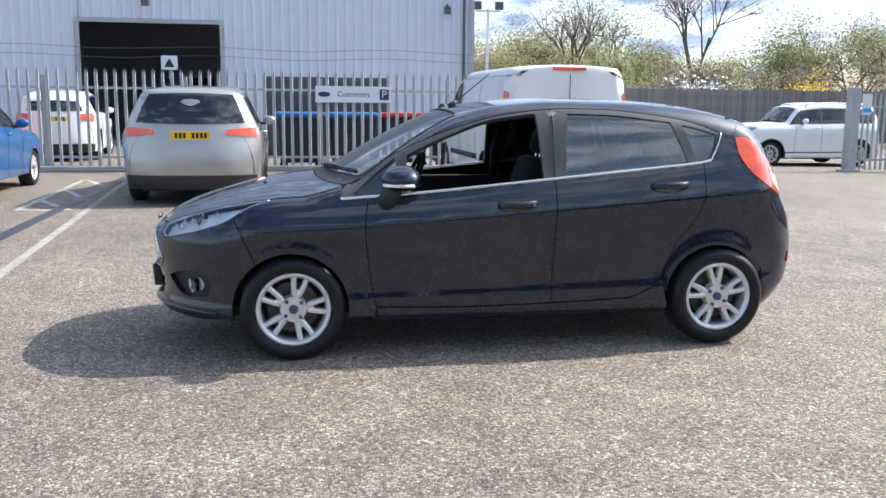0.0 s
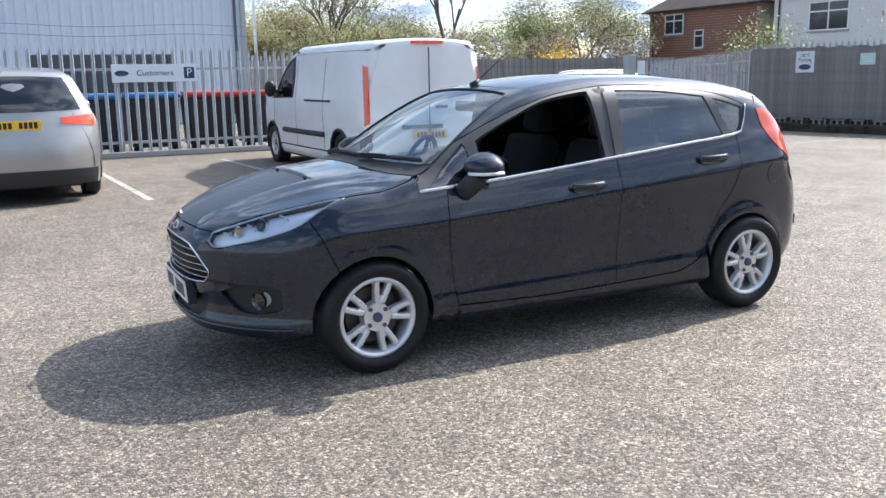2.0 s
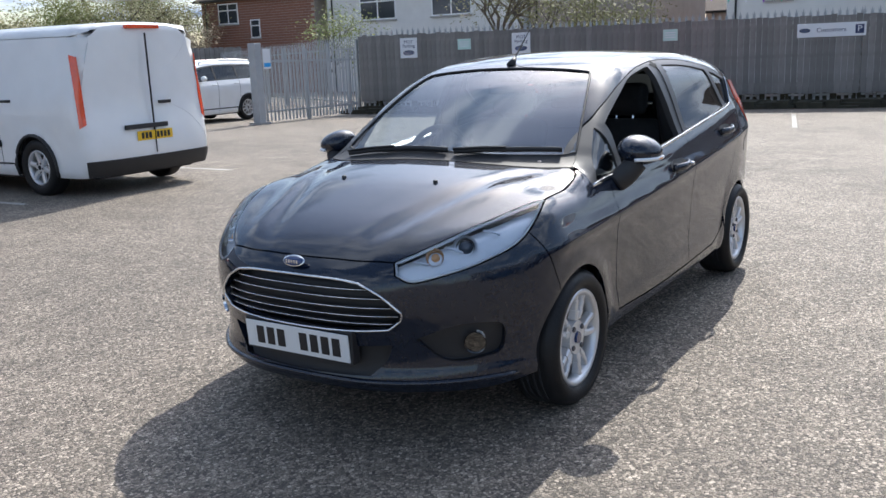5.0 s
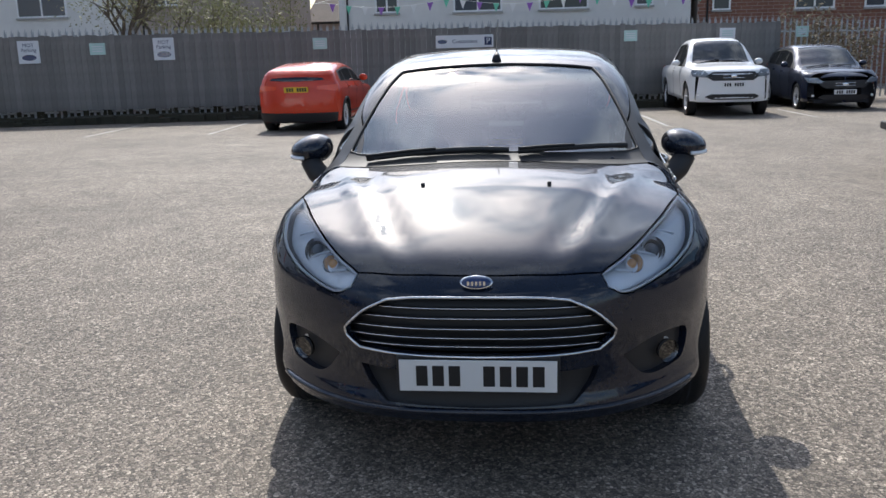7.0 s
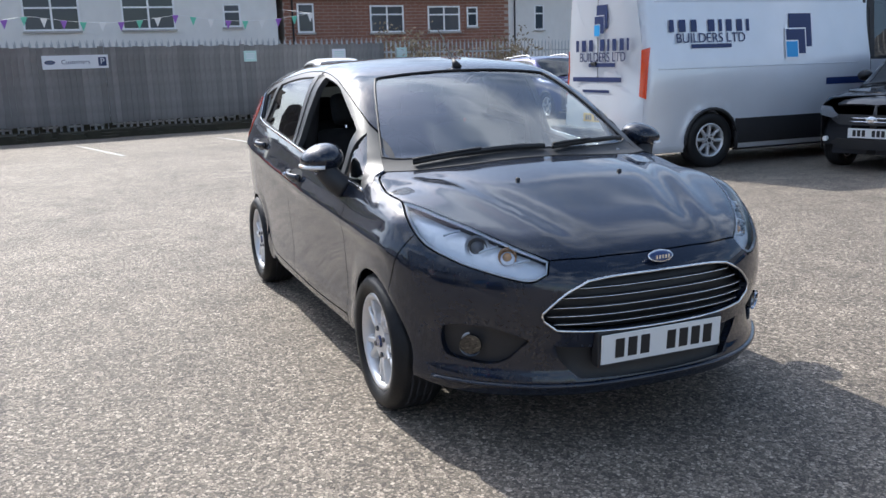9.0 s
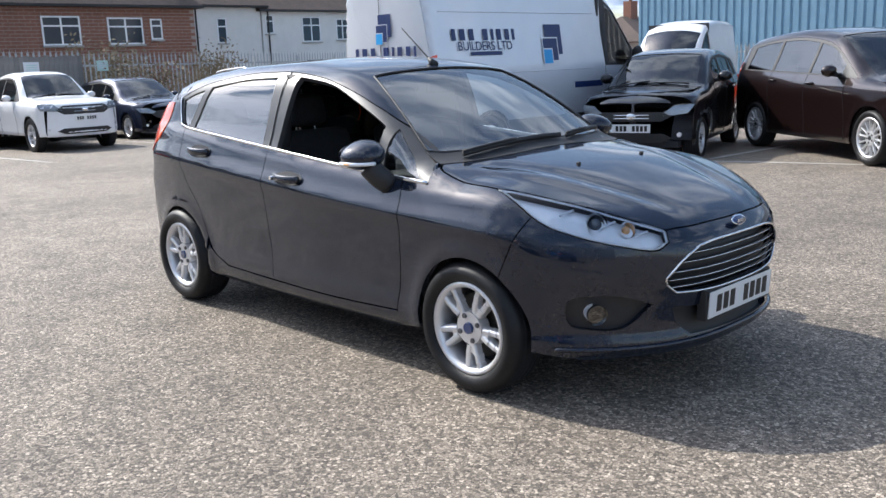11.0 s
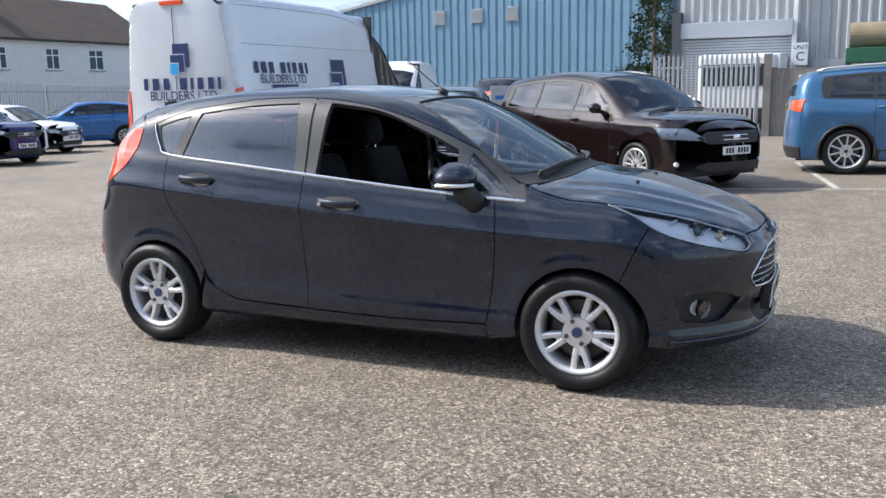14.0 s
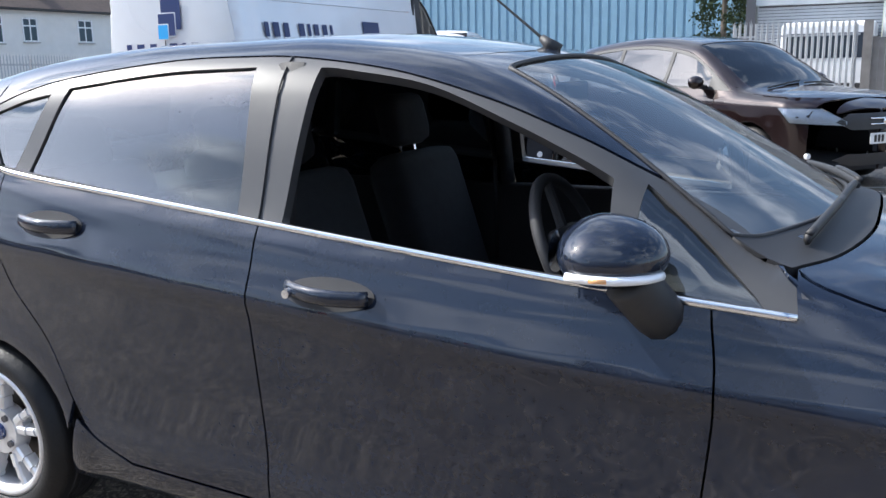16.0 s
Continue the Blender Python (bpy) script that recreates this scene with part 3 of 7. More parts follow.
    part("centre_cap", bm, cap_mat or M_DARK, hub, "small round centre cap")
    for i in range(4 if count == 5 and pair else 5):
        q = radians(53) + math.pi * i / 2 if count == 5 and pair else 2 * math.pi * (i + 0.5) / 5
        bm = bmesh.new()
        tube(bm, (0.056 * math.cos(q), 0.03, 0.056 * math.sin(q)), (0.056 * math.cos(q), 0.010, 0.056 * math.sin(q)), 0.013, 0.011, 6)
        part("wheel_nut", bm, M_DARKSTEEL, hub)
    return hub


def plate(parent, x, z, way, mat, y=0.0, dy=0.0, w=0.52, tilt=0.0):
    """A number plate with its characters as plain bars; way -1 looks along -x."""
    p = new("number_plate")
    p.parent = parent
    p.matrix_basis = pose(x, y, z, 0, tilt, 0 if way < 0 else 180)
    tagged(p, "number plate with dark bars")
    part("plate_sheet", boxed(-0.006, 0.0, -w / 2, w / 2, -0.0555, 0.0555, 0.002), mat, p)
    sheet = p.children[0]
    first = part("plate_bar", boxed(-0.0075, -0.0055, -0.019, 0.019, -0.036, 0.036), M_BLACK, sheet)
    for i in range(7):
        b = first if i == 0 else new("plate_bar", first.data)
        b.parent = sheet
        b.location = (0, (-0.20 + i * 0.054 + (0.06 if i > 3 else 0)) * w / 0.52, 0)
    return p


# ---- the yard ----
def ground():
    bm = bmesh.new()
    xs = [-600, -60, -15, 2, 6, 10, 15, 20, 25, 30, 40, 60, 600]
    ys = [-600, -60, -30, -15, 0, 15, 30, 60, 600]
    gv = [[bm.verts.new((x, y, ground_z(x))) for y in ys] for x in xs]
    for i in range(len(xs) - 1):
        for j in range(len(ys) - 1):
            bm.faces.new((gv[i][j], gv[i + 1][j], gv[i + 1][j + 1], gv[i][j + 1]))
    tagged(finish("ground", bm, M_GROUND), "pale grey chip-seal car park surface", "ground", kind="structure")


ground()


def line(a, b, w=0.09, mat=None):
    d = Vector((b[0] - a[0], b[1] - a[1], 0))
    n = max(1, int(d.length / 1.0))
    bm = bmesh.new()
    s = d.normalized().cross(Vector((0, 0, 1))) * w / 2
    pts = [Vector((a[0], a[1], 0)) + d * (k / n) for k in range(n + 1)]
    rows = [[bm.verts.new((p.x + k * s.x, p.y + k * s.y, ground_z(p.x + k * s.x) + 0.004)) for k in (-1, 1)] for p in pts]
    for r0, r1 in zip(rows, rows[1:]):
        bm.faces.new((r0[0], r0[1], r1[1], r1[0]))
    tagged(finish("bay_line", bm, mat or M_LINE), "worn white painted bay line", "road marking", group="bay lines", kind="structure")


line((-3.55, 1.5), (-4.1, 11.6), mat=M_FADED)
for a, b in (((-4.85, 11.3), (-4.7, 6.6)), ((-4.7, 6.6), (-4.05, 6.5)), ((-4.8, 11.3), (-4.1, 9.6)), ((-4.75, 9.4), (-4.05, 7.7)), ((-4.72, 7.8), (-4.05, 6.5)), ((-1.3, 11.6), (-1.12, 6.6)), ((1.0, 11.8), (1.2, 6.9)), ((4.3, 11.8), (4.4, 7.0)),
             ((2.3, -7.1), (-3.4, -8.45)), ((2.25, -7.2), (2.1, -9.3)), ((-0.9, -13.1), (-4.5, -13.9)), ((-2.3, -8.3), (-1.6, -12.5)), ((16.9, 1.9), (13.0, 1.1)), ((16.9, -1.2), (13.6, -1.7)), ((17.2, -2.75), (13.4, -2.85)), ((18.5, -6.3), (15.2, -6.3)), ((16.8, 6.9), (13.2, 6.6)), ((16.5, 9.6), (12.9, 9.2))):
    line(a, b)
# dark drainage channel beside the hatched strip
bm = bmesh.new()
box(bm, -4.28, -4.12, 1.5, 12.2, 0.002, 0.006)
tagged(finish("drain_channel", bm, M_DARKSTEEL), "dark steel drain channel in the ground", "drain", kind="structure")


def wall_mesh(name, a, b, z0, z1, mat, pitch=0.32, deep=0.035, top=None, label="", parent=None, base=None):
    """Ribbed metal cladding from a to b; top(u) may give a sloping upper edge."""
    a, b = Vector((*a, 0)), Vector((*b, 0))
    d = b - a
    t = d.normalized()
    n = t.cross(Vector((0, 0, 1)))
    bm = bmesh.new()
    cols, u = [], 0.0
    while u < d.length - 1e-6:
        for f, k in ((0, 0), (0.30, 0), (0.38, 1), (0.62, 1), (0.70, 0)):
            uu = min(u + f * pitch, d.length)
            p = a + t * uu + n * (k * deep)
            zt = top(uu / d.length) if top else z1
            cols.append((bm.verts.new((p.x, p.y, z0)), bm.verts.new((p.x, p.y, zt))))
        u += pitch
    for c0, c1 in zip(cols, cols[1:]):
        bm.faces.new((c0[0], c1[0], c1[1], c0[1]))
    return finish(name, bm, mat, parent, label)


# ---- north shed ----
shed = empty("shed_north", pose(0, 0, 0), "pale grey ribbed metal shed with an open bay", "building", kind="structure")
wall_mesh("cladding", (-40, 26.5), (-7.95, 26.5), 0, 11, M_WHITE_CLAD, parent=shed)
wall_mesh("cladding", (-3.35, 26.5), (5.5, 26.5), 0, 11, M_WHITE_CLAD, parent=shed)
wall_mesh("cladding", (-7.95, 26.5), (-3.35, 26.5), 4.07, 11, M_WHITE_CLAD, parent=shed)
wall_mesh("cladding", (5.5, 26.5), (5.5, 55), 0, 11, M_WHITE_CLAD, parent=shed)
part("corner_flashing", boxed(5.42, 5.58, 26.40, 26.56, 0, 11), M_GREY_CLAD, shed)
part("rain_pipe", tube(bmesh.new(), (5.2, 26.38, 0), (5.2, 26.38, 11), 0.05), M_DARKSTEEL, shed)
part("bay_frame", boxed(-8.05, -3.25, 26.38, 26.46, 4.05, 4.2), M_GREY_CLAD, shed)
for x in (-8.0, -3.3):
    part("bay_post", boxed(x - 0.06, x + 0.06, 26.38, 26.46, 0, 4.05), M_GREY_CLAD, shed)
part("inner_back_wall", boxed(-20, 5, 40, 40.2, 0, 11), M_GREY_CLAD, shed)
part("inner_roof", boxed(-40, 5.4, 26.6, 55, 10.9, 11.0), M_GREY_CLAD, shed)
part("inner_floor", boxed(-20, 5, 26.6, 40, 0.002, 0.02), M_CONCRETE, shed)
part("inner_side_wall", boxed(-20.2, -20, 26.6, 40, 0, 11), M_GREY_CLAD, shed)
part("inner_shutter", boxed(-6.2, -4.6, 39.8, 39.98, 0, 2.6), M_DARK, shed)
for x in (-5.77, 4.57):
    fl = empty("wall_light", pose(x, 26.35, 4.72), "small dark bulkhead light on the cladding", "lamp", group="wall lights")
    part("housing", boxed(-0.12, 0.12, -0.14, 0.0, -0.12, 0.14, 0.03), M_DARKSTEEL, fl)
    part("bracket", boxed(-0.04, 0.04, -0.04, 0.12, 0.10, 0.22), M_DARKSTEEL, fl)

# ---- palisade fences ----
PALE = {}


def pale_mesh(h):
    """A W-section steel pale with a three-pointed head."""
    if h in PALE:
        return PALE[h]
    prof = [(-0.034, 0.0), (-0.018, 0.014), (0.0, 0.0), (0.018, 0.014), (0.034, 0.0)]
    verts, faces = [], []
    for x, y in prof:
        verts.append((x, -y, 0.06))
        verts.append((x, -y, h - (0.07 if x else 0.02)))
    for k in range(4):
        faces.append((2 * k, 2 * k + 2, 2 * k + 3, 2 * k + 1))
    k = len(verts)
    verts += [(-0.045, -0.004, h + 0.0), (0, -0.012, h + 0.06), (0.045, -0.004, h + 0.0)]
    faces += [(1, 3, k), (3, 5, k + 1), (5, 7, k + 1), (7, 9, k + 2)]
    me = bpy.data.meshes.new("pale")
    me.from_pydata(verts, [], faces)
    me.materials.append(M_GALV)
    PALE[h] = me
    return me


def palisade(name, a, b, h, pitch, label, z=None, posts=2.75, out=0.0):
    fence = empty(name, pose(0, 0, 0), label, "fence", kind="structure")
    a, b = Vector((*a, 0)), Vector((*b, 0))
    d = b - a
    t, yaw = d.normalized(), math.atan2(d.y, d.x)
    zz = lambda p: ground_z(p.x) if z is None else z
    n = int(d.length / pitch)
    me = pale_mesh(h)
    for i in range(n + 1):
        p = a + t * (i * pitch)
        ob = new("pale", me)
        ob.parent = fence
        ob.matrix_basis = Matrix.Translation((p.x, p.y, zz(p) + random.uniform(-0.008, 0.008))) @ Matrix.Rotation(yaw + random.uniform(-0.04, 0.04), 4, "Z")
    s = t.cross(Vector((0, 0, 1))) * -1
    for rz in (0.30, h - 0.35):
        p0, p1 = a + s * 0.02, b + s * 0.02
        bm = bmesh.new()
        m = Matrix.Translation((p0.x, p0.y, zz(a) + rz)) @ Matrix.Rotation(yaw, 4, "Z")
        m2_ = math.atan2(zz(b) - zz(a), d.length)
        box(bm, 0, d.length, -0.005, 0.045, -0.025, 0.025, m=m @ Matrix.Rotation(-m2_, 4, "Y"))
        part("rail", bm, M_GALV, fence)
    for i in range(int(d.length / posts) + 1):
        p = a + t * (i * posts) + s * 0.09
        part("post", boxed(p.x - 0.05, p.x + 0.05, p.y - 0.03, p.y + 0.03, zz(p), zz(p) + h - 0.12), M_GALV, fence)
    return fence


palisade("fence_north", (-17.0, 13.45), (3.9, 13.45), 2.05, 0.185, "galvanised steel palisade fence")
kb = bmesh.new()
box(kb, -17, 4.0, 13.25, 13.40, 0, 0.11, 0.02)
tagged(finish("kerb", kb, M_CONCRETE), "concrete kerb below the palisade", "kerb", kind="structure")
for k in range(2):
    ribbon("barbed_wire", [(x, 13.5, 2.32 + 0.18 * k + 0.03 * math.sin(x * 1.7)) for x in np.linspace(-17, 3.9, 60)], 0.004, M_DARKSTEEL, bpy.data.objects["fence_north"], n=4)


def text(body, size, mat, parent, m, name="lettering", spread=1.0):
    cu = bpy.data.curves.new(name, "FONT")
    cu.body, cu.size, cu.extrude, cu.align_x, cu.align_y = body, size, 0.001, "CENTER", "CENTER"
    cu.space_character = spread
    tmp = bpy.data.objects.new(name, cu)
    scene.collection.objects.link(tmp)
    me = bpy.data.meshes.new_from_object(tmp.evaluated_get(bpy.context.evaluated_depsgraph_get()))
    bpy.data.objects.remove(tmp)
    me.materials.clear()
    me.materials.append(mat)
    ob = new(name, me)
    ob.parent = parent
    ob.matrix_basis = m
    return ob


def upright(x, y, z, yaw):
    """A frame whose x runs along a board, y up, and z out of it; yaw 0 looks along -y."""
    return Matrix.Translation((x, y, z)) @ Matrix.Rotation(radians(yaw), 4, "Z") @ Matrix.Rotation(math.pi / 2, 4, "X")


def oval(parent, mat, x, y, rx, ry, z):
    bm = bmesh.new()
    bmesh.ops.create_circle(bm, cap_ends=True, segments=28, radius=1)
    for v in bm.verts:
        v.co = Vector((x + v.co.x * rx, y + v.co.y * ry, z))
    return part("oval_mark", bm, mat, parent)


def customers_sign(x, y, z, yaw):
    s = empty("parking_sign", upright(x, y, z, yaw), "long white sign reading Customers with a blue P", "sign", group="customer signs")
    part("board", boxed(-0.80, 0.80, -0.17, 0.17, -0.02, 0.0, 0.004), M_SIGN, s)
    oval(s, M_BADGE, -0.62, 0, 0.13, 0.055, 0.003)
    text("Customers", 0.155, M_SIGNTEXT, s, Matrix.Translation((0.0, 0, 0.003)))
    part("parking_square", boxed(0.55, 0.75, -0.11, 0.11, 0.0, 0.003), M_SIGNTEXT, s)
    text("P", 0.22, M_SIGN, s, Matrix.Translation((0.65, 0, 0.005)))


customers_sign(0.20, 13.38, 1.60, 0)
ws_ = empty("warning_sign", upright(-3.53, 13.40, 2.20, 0), "small white warning sign above the palisade", "sign")
part("board", boxed(-0.16, 0.16, -0.14, 0.14, -0.01, 0.0), M_SIGN, ws_)

raw("triangle", [(-0.1, -0.09, 0.003), (0.1, -0.09, 0.003), (0, 0.09, 0.003)], [(0, 1, 2)], M_BLACK, ws_)
part("stay", boxed(-0.012, 0.012, -0.35, -0.12, -0.03, -0.012), M_GALV, ws_)

# bins behind the palisade
def bin_(x, y, lid):
    b = empty("wheelie_bin", pose(x, y, 0), "large black wheeled bin with a coloured lid", "bin", group="bins behind the palisade")
    bm = bmesh.new()
    box(bm, -0.5, 0.5, -0.42, 0.42, 0.12, 1.1, 0.04)
    for v in bm.verts:
        f = 0.88 + 0.12 * v.co.z / 1.1
        v.co.x, v.co.y = v.co.x * f, v.co.y * f
    part("tub", bm, M_BINK, b)
    bm = bmesh.new()
    box(bm, -0.54, 0.54, -0.46, 0.46, 1.1, 1.22, 0.05)
    part("lid", bm, lid, b)
    for wx in (-0.38, 0.38):
        bm = bmesh.new()
        tube(bm, (wx, -0.44, 0.09), (wx, -0.36, 0.09), 0.09)
        part("castor", bm, M_TYRE, b)


for i, (x, lid) in enumerate(((-0.9, M_BINB), (0.25, M_BINB), (1.4, M_BINR), (2.55, M_BINR), (3.6, M_BINR))):
    bin_(x, 14.4, lid)
cont = empty("skip_container", pose(-0.1, 19.5, 0), "dark steel container in the yard behind the palisade", "container")
part("shell", boxed(-1.6, 1.6, -1.2, 1.2, 0.0, 2.1, 0.03), M_DARKSTEEL, cont)
for x in np.linspace(-1.5, 1.5, 9):
    part("rib", boxed(x - 0.05, x + 0.05, -1.25, -1.2, 0.15, 2.05), M_DARKSTEEL, cont)

# ---- gate and boarded fence on the east ----
F0, F1, F2 = Vector((17.3, 14.5, 0)), Vector((20.3, 1.0, 0)), Vector((22.05, -7.2, 0))
post = empty("gate_post", pose(12.45, 14.15, ground_z(12.45)), "galvanised square gate post with a notice", "post", kind="structure")
part("shaft", boxed(-0.12, 0.12, -0.12, 0.12, 0, 2.05, 0.01), M_GALV, post)
part("foot", boxed(-0.2, 0.2, -0.2, 0.2, 0, 0.05), M_CONCRETE, post)
nt = part("notice", boxed(0.14, 0.40, -0.15, -0.14, 1.40, 1.90), M_SIGN, post)
part("notice_band", boxed(0.15, 0.39, -0.154, -0.15, 1.45, 1.55), M_VANSKY, nt)
palisade("gate_leaf", (12.6, 14.15), (16.9, 14.35), 1.95, 0.15, "galvanised palisade gate leaf standing closed", posts=2.0)
palisade("fence_east", (17.38, 14.5), (20.38, 1.0), 2.42, 0.17, "steel palisade fence behind weathered boards")
palisade("fence_east", (20.38, 1.0), (22.13, -7.2), 2.42, 0.17, "steel palisade fence behind weathered boards")
palisade("fence_far", (22.2, -7.2), (31.0, -31.0), 2.35, 0.19, "steel palisade fence grown over with brown creeper")
BOARD = []
for k in range(4):
    bm = bmesh.new()
    box(bm, -0.071, 0.071, -0.011, 0.011, 0.34 + random.uniform(-0.02, 0.02), 2.28 + random.uniform(-0.02, 0.02))
    me = bpy.data.meshes.new("board")
    bm.to_mesh(me)
    bm.free()
    me.materials.append(M_WOOD)
    BOARD.append(me)
boards = empty("board_fence", pose(0, 0, 0), "weathered grey close-boarded timber fence", "fence", kind="structure")
for a, b in ((F0, F1), (F1, F2)):
    d = b - a
    t = d.normalized()
    for i in range(int(d.length / 0.147)):
        p = a + t * (i * 0.147 + 0.07)
        ob = new("board", BOARD[i % 4])
        ob.parent = boards
        ob.matrix_basis = Matrix.Translation((p.x - 0.06, p.y, ground_z(p.x) + random.uniform(-0.012, 0.012))) @ Matrix.Rotation(math.atan2(d.y, d.x) + random.uniform(-0.02, 0.02), 4, "Z")
    for rz in (0.6, 1.3, 2.0):
        bm = bmesh.new()
        box(bm, 0, d.length, -0.02, 0.02, rz - 0.04, rz + 0.04, m=Matrix.Translation((a.x - 0.02, a.y, ground_z(a.x))) @ Matrix.Rotation(math.atan2(d.y, d.x), 4, "Z") @ Matrix.Rotation(math.atan2(0.014 * (b.x - a.x), d.length), 4, "Y"))
        part("back_rail", bm, M_WOOD, boards)
    bm = bmesh.new()
    for i in range(60):
        q = a + d * (i / 59)
        for k in range(5):
            w = random.uniform(0.12, 0.35)
            box(bm, q.x - 0.7 + random.uniform(-0.25, 0.5), q.x - 0.7 + w + random.uniform(0, 0.5), q.y - w, q.y + w, ground_z(q.x) - 0.05, ground_z(q.x) + random.uniform(0.03, 0.22), m=None)
    # dark bank added behind the pales, in place of the shade below the boards
    for i in range(24):
        q, q2 = a + d * (i / 24), a + d * ((i + 1) / 24)
        box(bm, (q.x + q2.x) / 2 + 0.12, (q.x + q2.x) / 2 + 0.9, q2.y - 0.03, q.y + 0.03, ground_z(q.x) - 0.1, ground_z(q.x) + random.uniform(0.46, 0.56))
    tagged(finish("verge", bm, M_SOIL_SHADE), "dark soil, weeds and an added shade backing along the fence foot", "verge", kind="stuff")


def on_fence(u, z, out=0.10):
    d = (F1 - F0).normalized()
    p = F0 + d * u
    if u > (F1 - F0).length:
        d = (F2 - F1).normalized()
        p = F1 + d * (u - (F1 - F0).length)
    n = Vector((d.y, -d.x, 0))
    p = p + n * out
    return upright(p.x, p.y, z, math.degrees(math.atan2(d.y, d.x)))


for u in (1.63, 5.05):
    s = empty("mot_sign", on_fence(u, 1.66), "white square sign reading MOT Parking above a blue oval", "sign", group="MOT signs")
    part("board", boxed(-0.27, 0.27, -0.29, 0.29, -0.01, 0.0, 0.003), M_SIGN, s)
    text("MOT", 0.13, M_SIGNTEXT, s, Matrix.Translation((0, 0.17, 0.003)))
    text("Parking", 0.13, M_SIGNTEXT, s, Matrix.Translation((0, 0.05, 0.003)))
    oval(s, M_BADGE, 0, -0.14, 0.18, 0.075, 0.003)
for u, w in ((3.36, 0.4), (9.15, 0.38), (17.78, 0.38), (22.83, 0.38), (20.6, 0.46)):
    s = empty("notice", on_fence(u, 1.70), "small pale notice on the boarded fence", "sign", group="fence notices")
    part("board", boxed(-w / 2, w / 2, -0.15, 0.15, -0.01, 0.0, 0.003), M_SIGN if u == 20.6 else M_MINT, s)
    bm = bmesh.new()
    for k in range(3):
        box(bm, -w * 0.35, w * 0.35, 0.05 - k * 0.06, 0.075 - k * 0.06, 0.001, 0.003)
    part("printing", bm, M_SIGN if u != 20.6 else M_MINT, s)
m_ = on_fence(13.09, 1.66)
customers_sign(m_.translation.x, m_.translation.y, 1.66, math.degrees(math.atan2((F1 - F0).y, (F1 - F0).x)))

# far boarded fence beyond the gateway
fb = empty("fence_far_north", pose(0, 0, 0), "grey timber fence with palings at the far end of the side yard", "fence", kind="structure")
for i in range(150):
    x = 6.0 + i * 0.16
    part("board", boxed(x - 0.075, x + 0.075, 31.98 + (i % 2) * 0.02, 32.02 + (i % 2) * 0.02, ground_z(x), 2.2 + random.uniform(-0.03, 0.03)), M_WOOD, fb) if i < 1 else None
    ob = new("board", fb.children[0].data)
    ob.parent = fb
    ob.matrix_basis = Matrix.Translation((i * 0.16, (i % 2) * 0.02, random.uniform(-0.03, 0.03)))
palisade("fence_far_north", (6.0, 32.2), (30.0, 32.2), 2.5, 0.19, "palisade behind the far timber fence")
palisade("fence_side", (17.4, 14.6), (29.0, 33.0), 2.3, 0.19, "palisade along the side yard")

# lamp column with two floodlights
lp = empty("floodlight_column", pose(6.9, 30, 0), "slim galvanised column with two floodlights", "lamp post")
part("column", tube(bmesh.new(), (0, 0, 0), (0, 0, 5.2), 0.07, 0.05), M_GALV, lp)
part("crossbar", boxed(-0.5, 0.5, -0.03, 0.03, 5.1, 5.16), M_GALV, lp)
for x in (-0.45, 0.45):
    hd = part("floodlight", boxed(x - 0.17, x + 0.17, -0.12, 0.06, 5.18, 5.50, 0.03), M_DARKSTEEL, lp, "square floodlight head")
    part("floodlight_glass", boxed(x - 0.13, x + 0.13, -0.125, -0.12, 5.22, 5.46), M_PANE, hd)


# ---- houses ----
def window(parent, y, z, w, h, x=0.0, bars=2):
    """A white casement in a wall that looks along -x."""
    win = new("window")
    win.parent = parent
    win.matrix_basis = pose(x, y, z)
    part("pane", boxed(-0.02, 0.0, -w / 2, w / 2, 0, h), M_PANE, win)
    for k in range(bars + 1):
        c = -w / 2 + w * k / bars
        part("window_frame", boxed(-0.03, 0.03, c - 0.04, c + 0.04, 0, h), M_UPVC, win)
    for zz in (0.04, h - 0.04, h * 0.66):
        part("window_frame", boxed(-0.032, 0.028, -w / 2, w / 2, zz - 0.035, zz + 0.035), M_UPVC, win)
    part("window_sill", boxed(-0.12, 0.0, -w / 2 - 0.08, w / 2 + 0.08, -0.08, 0), M_CONCRETE, win)


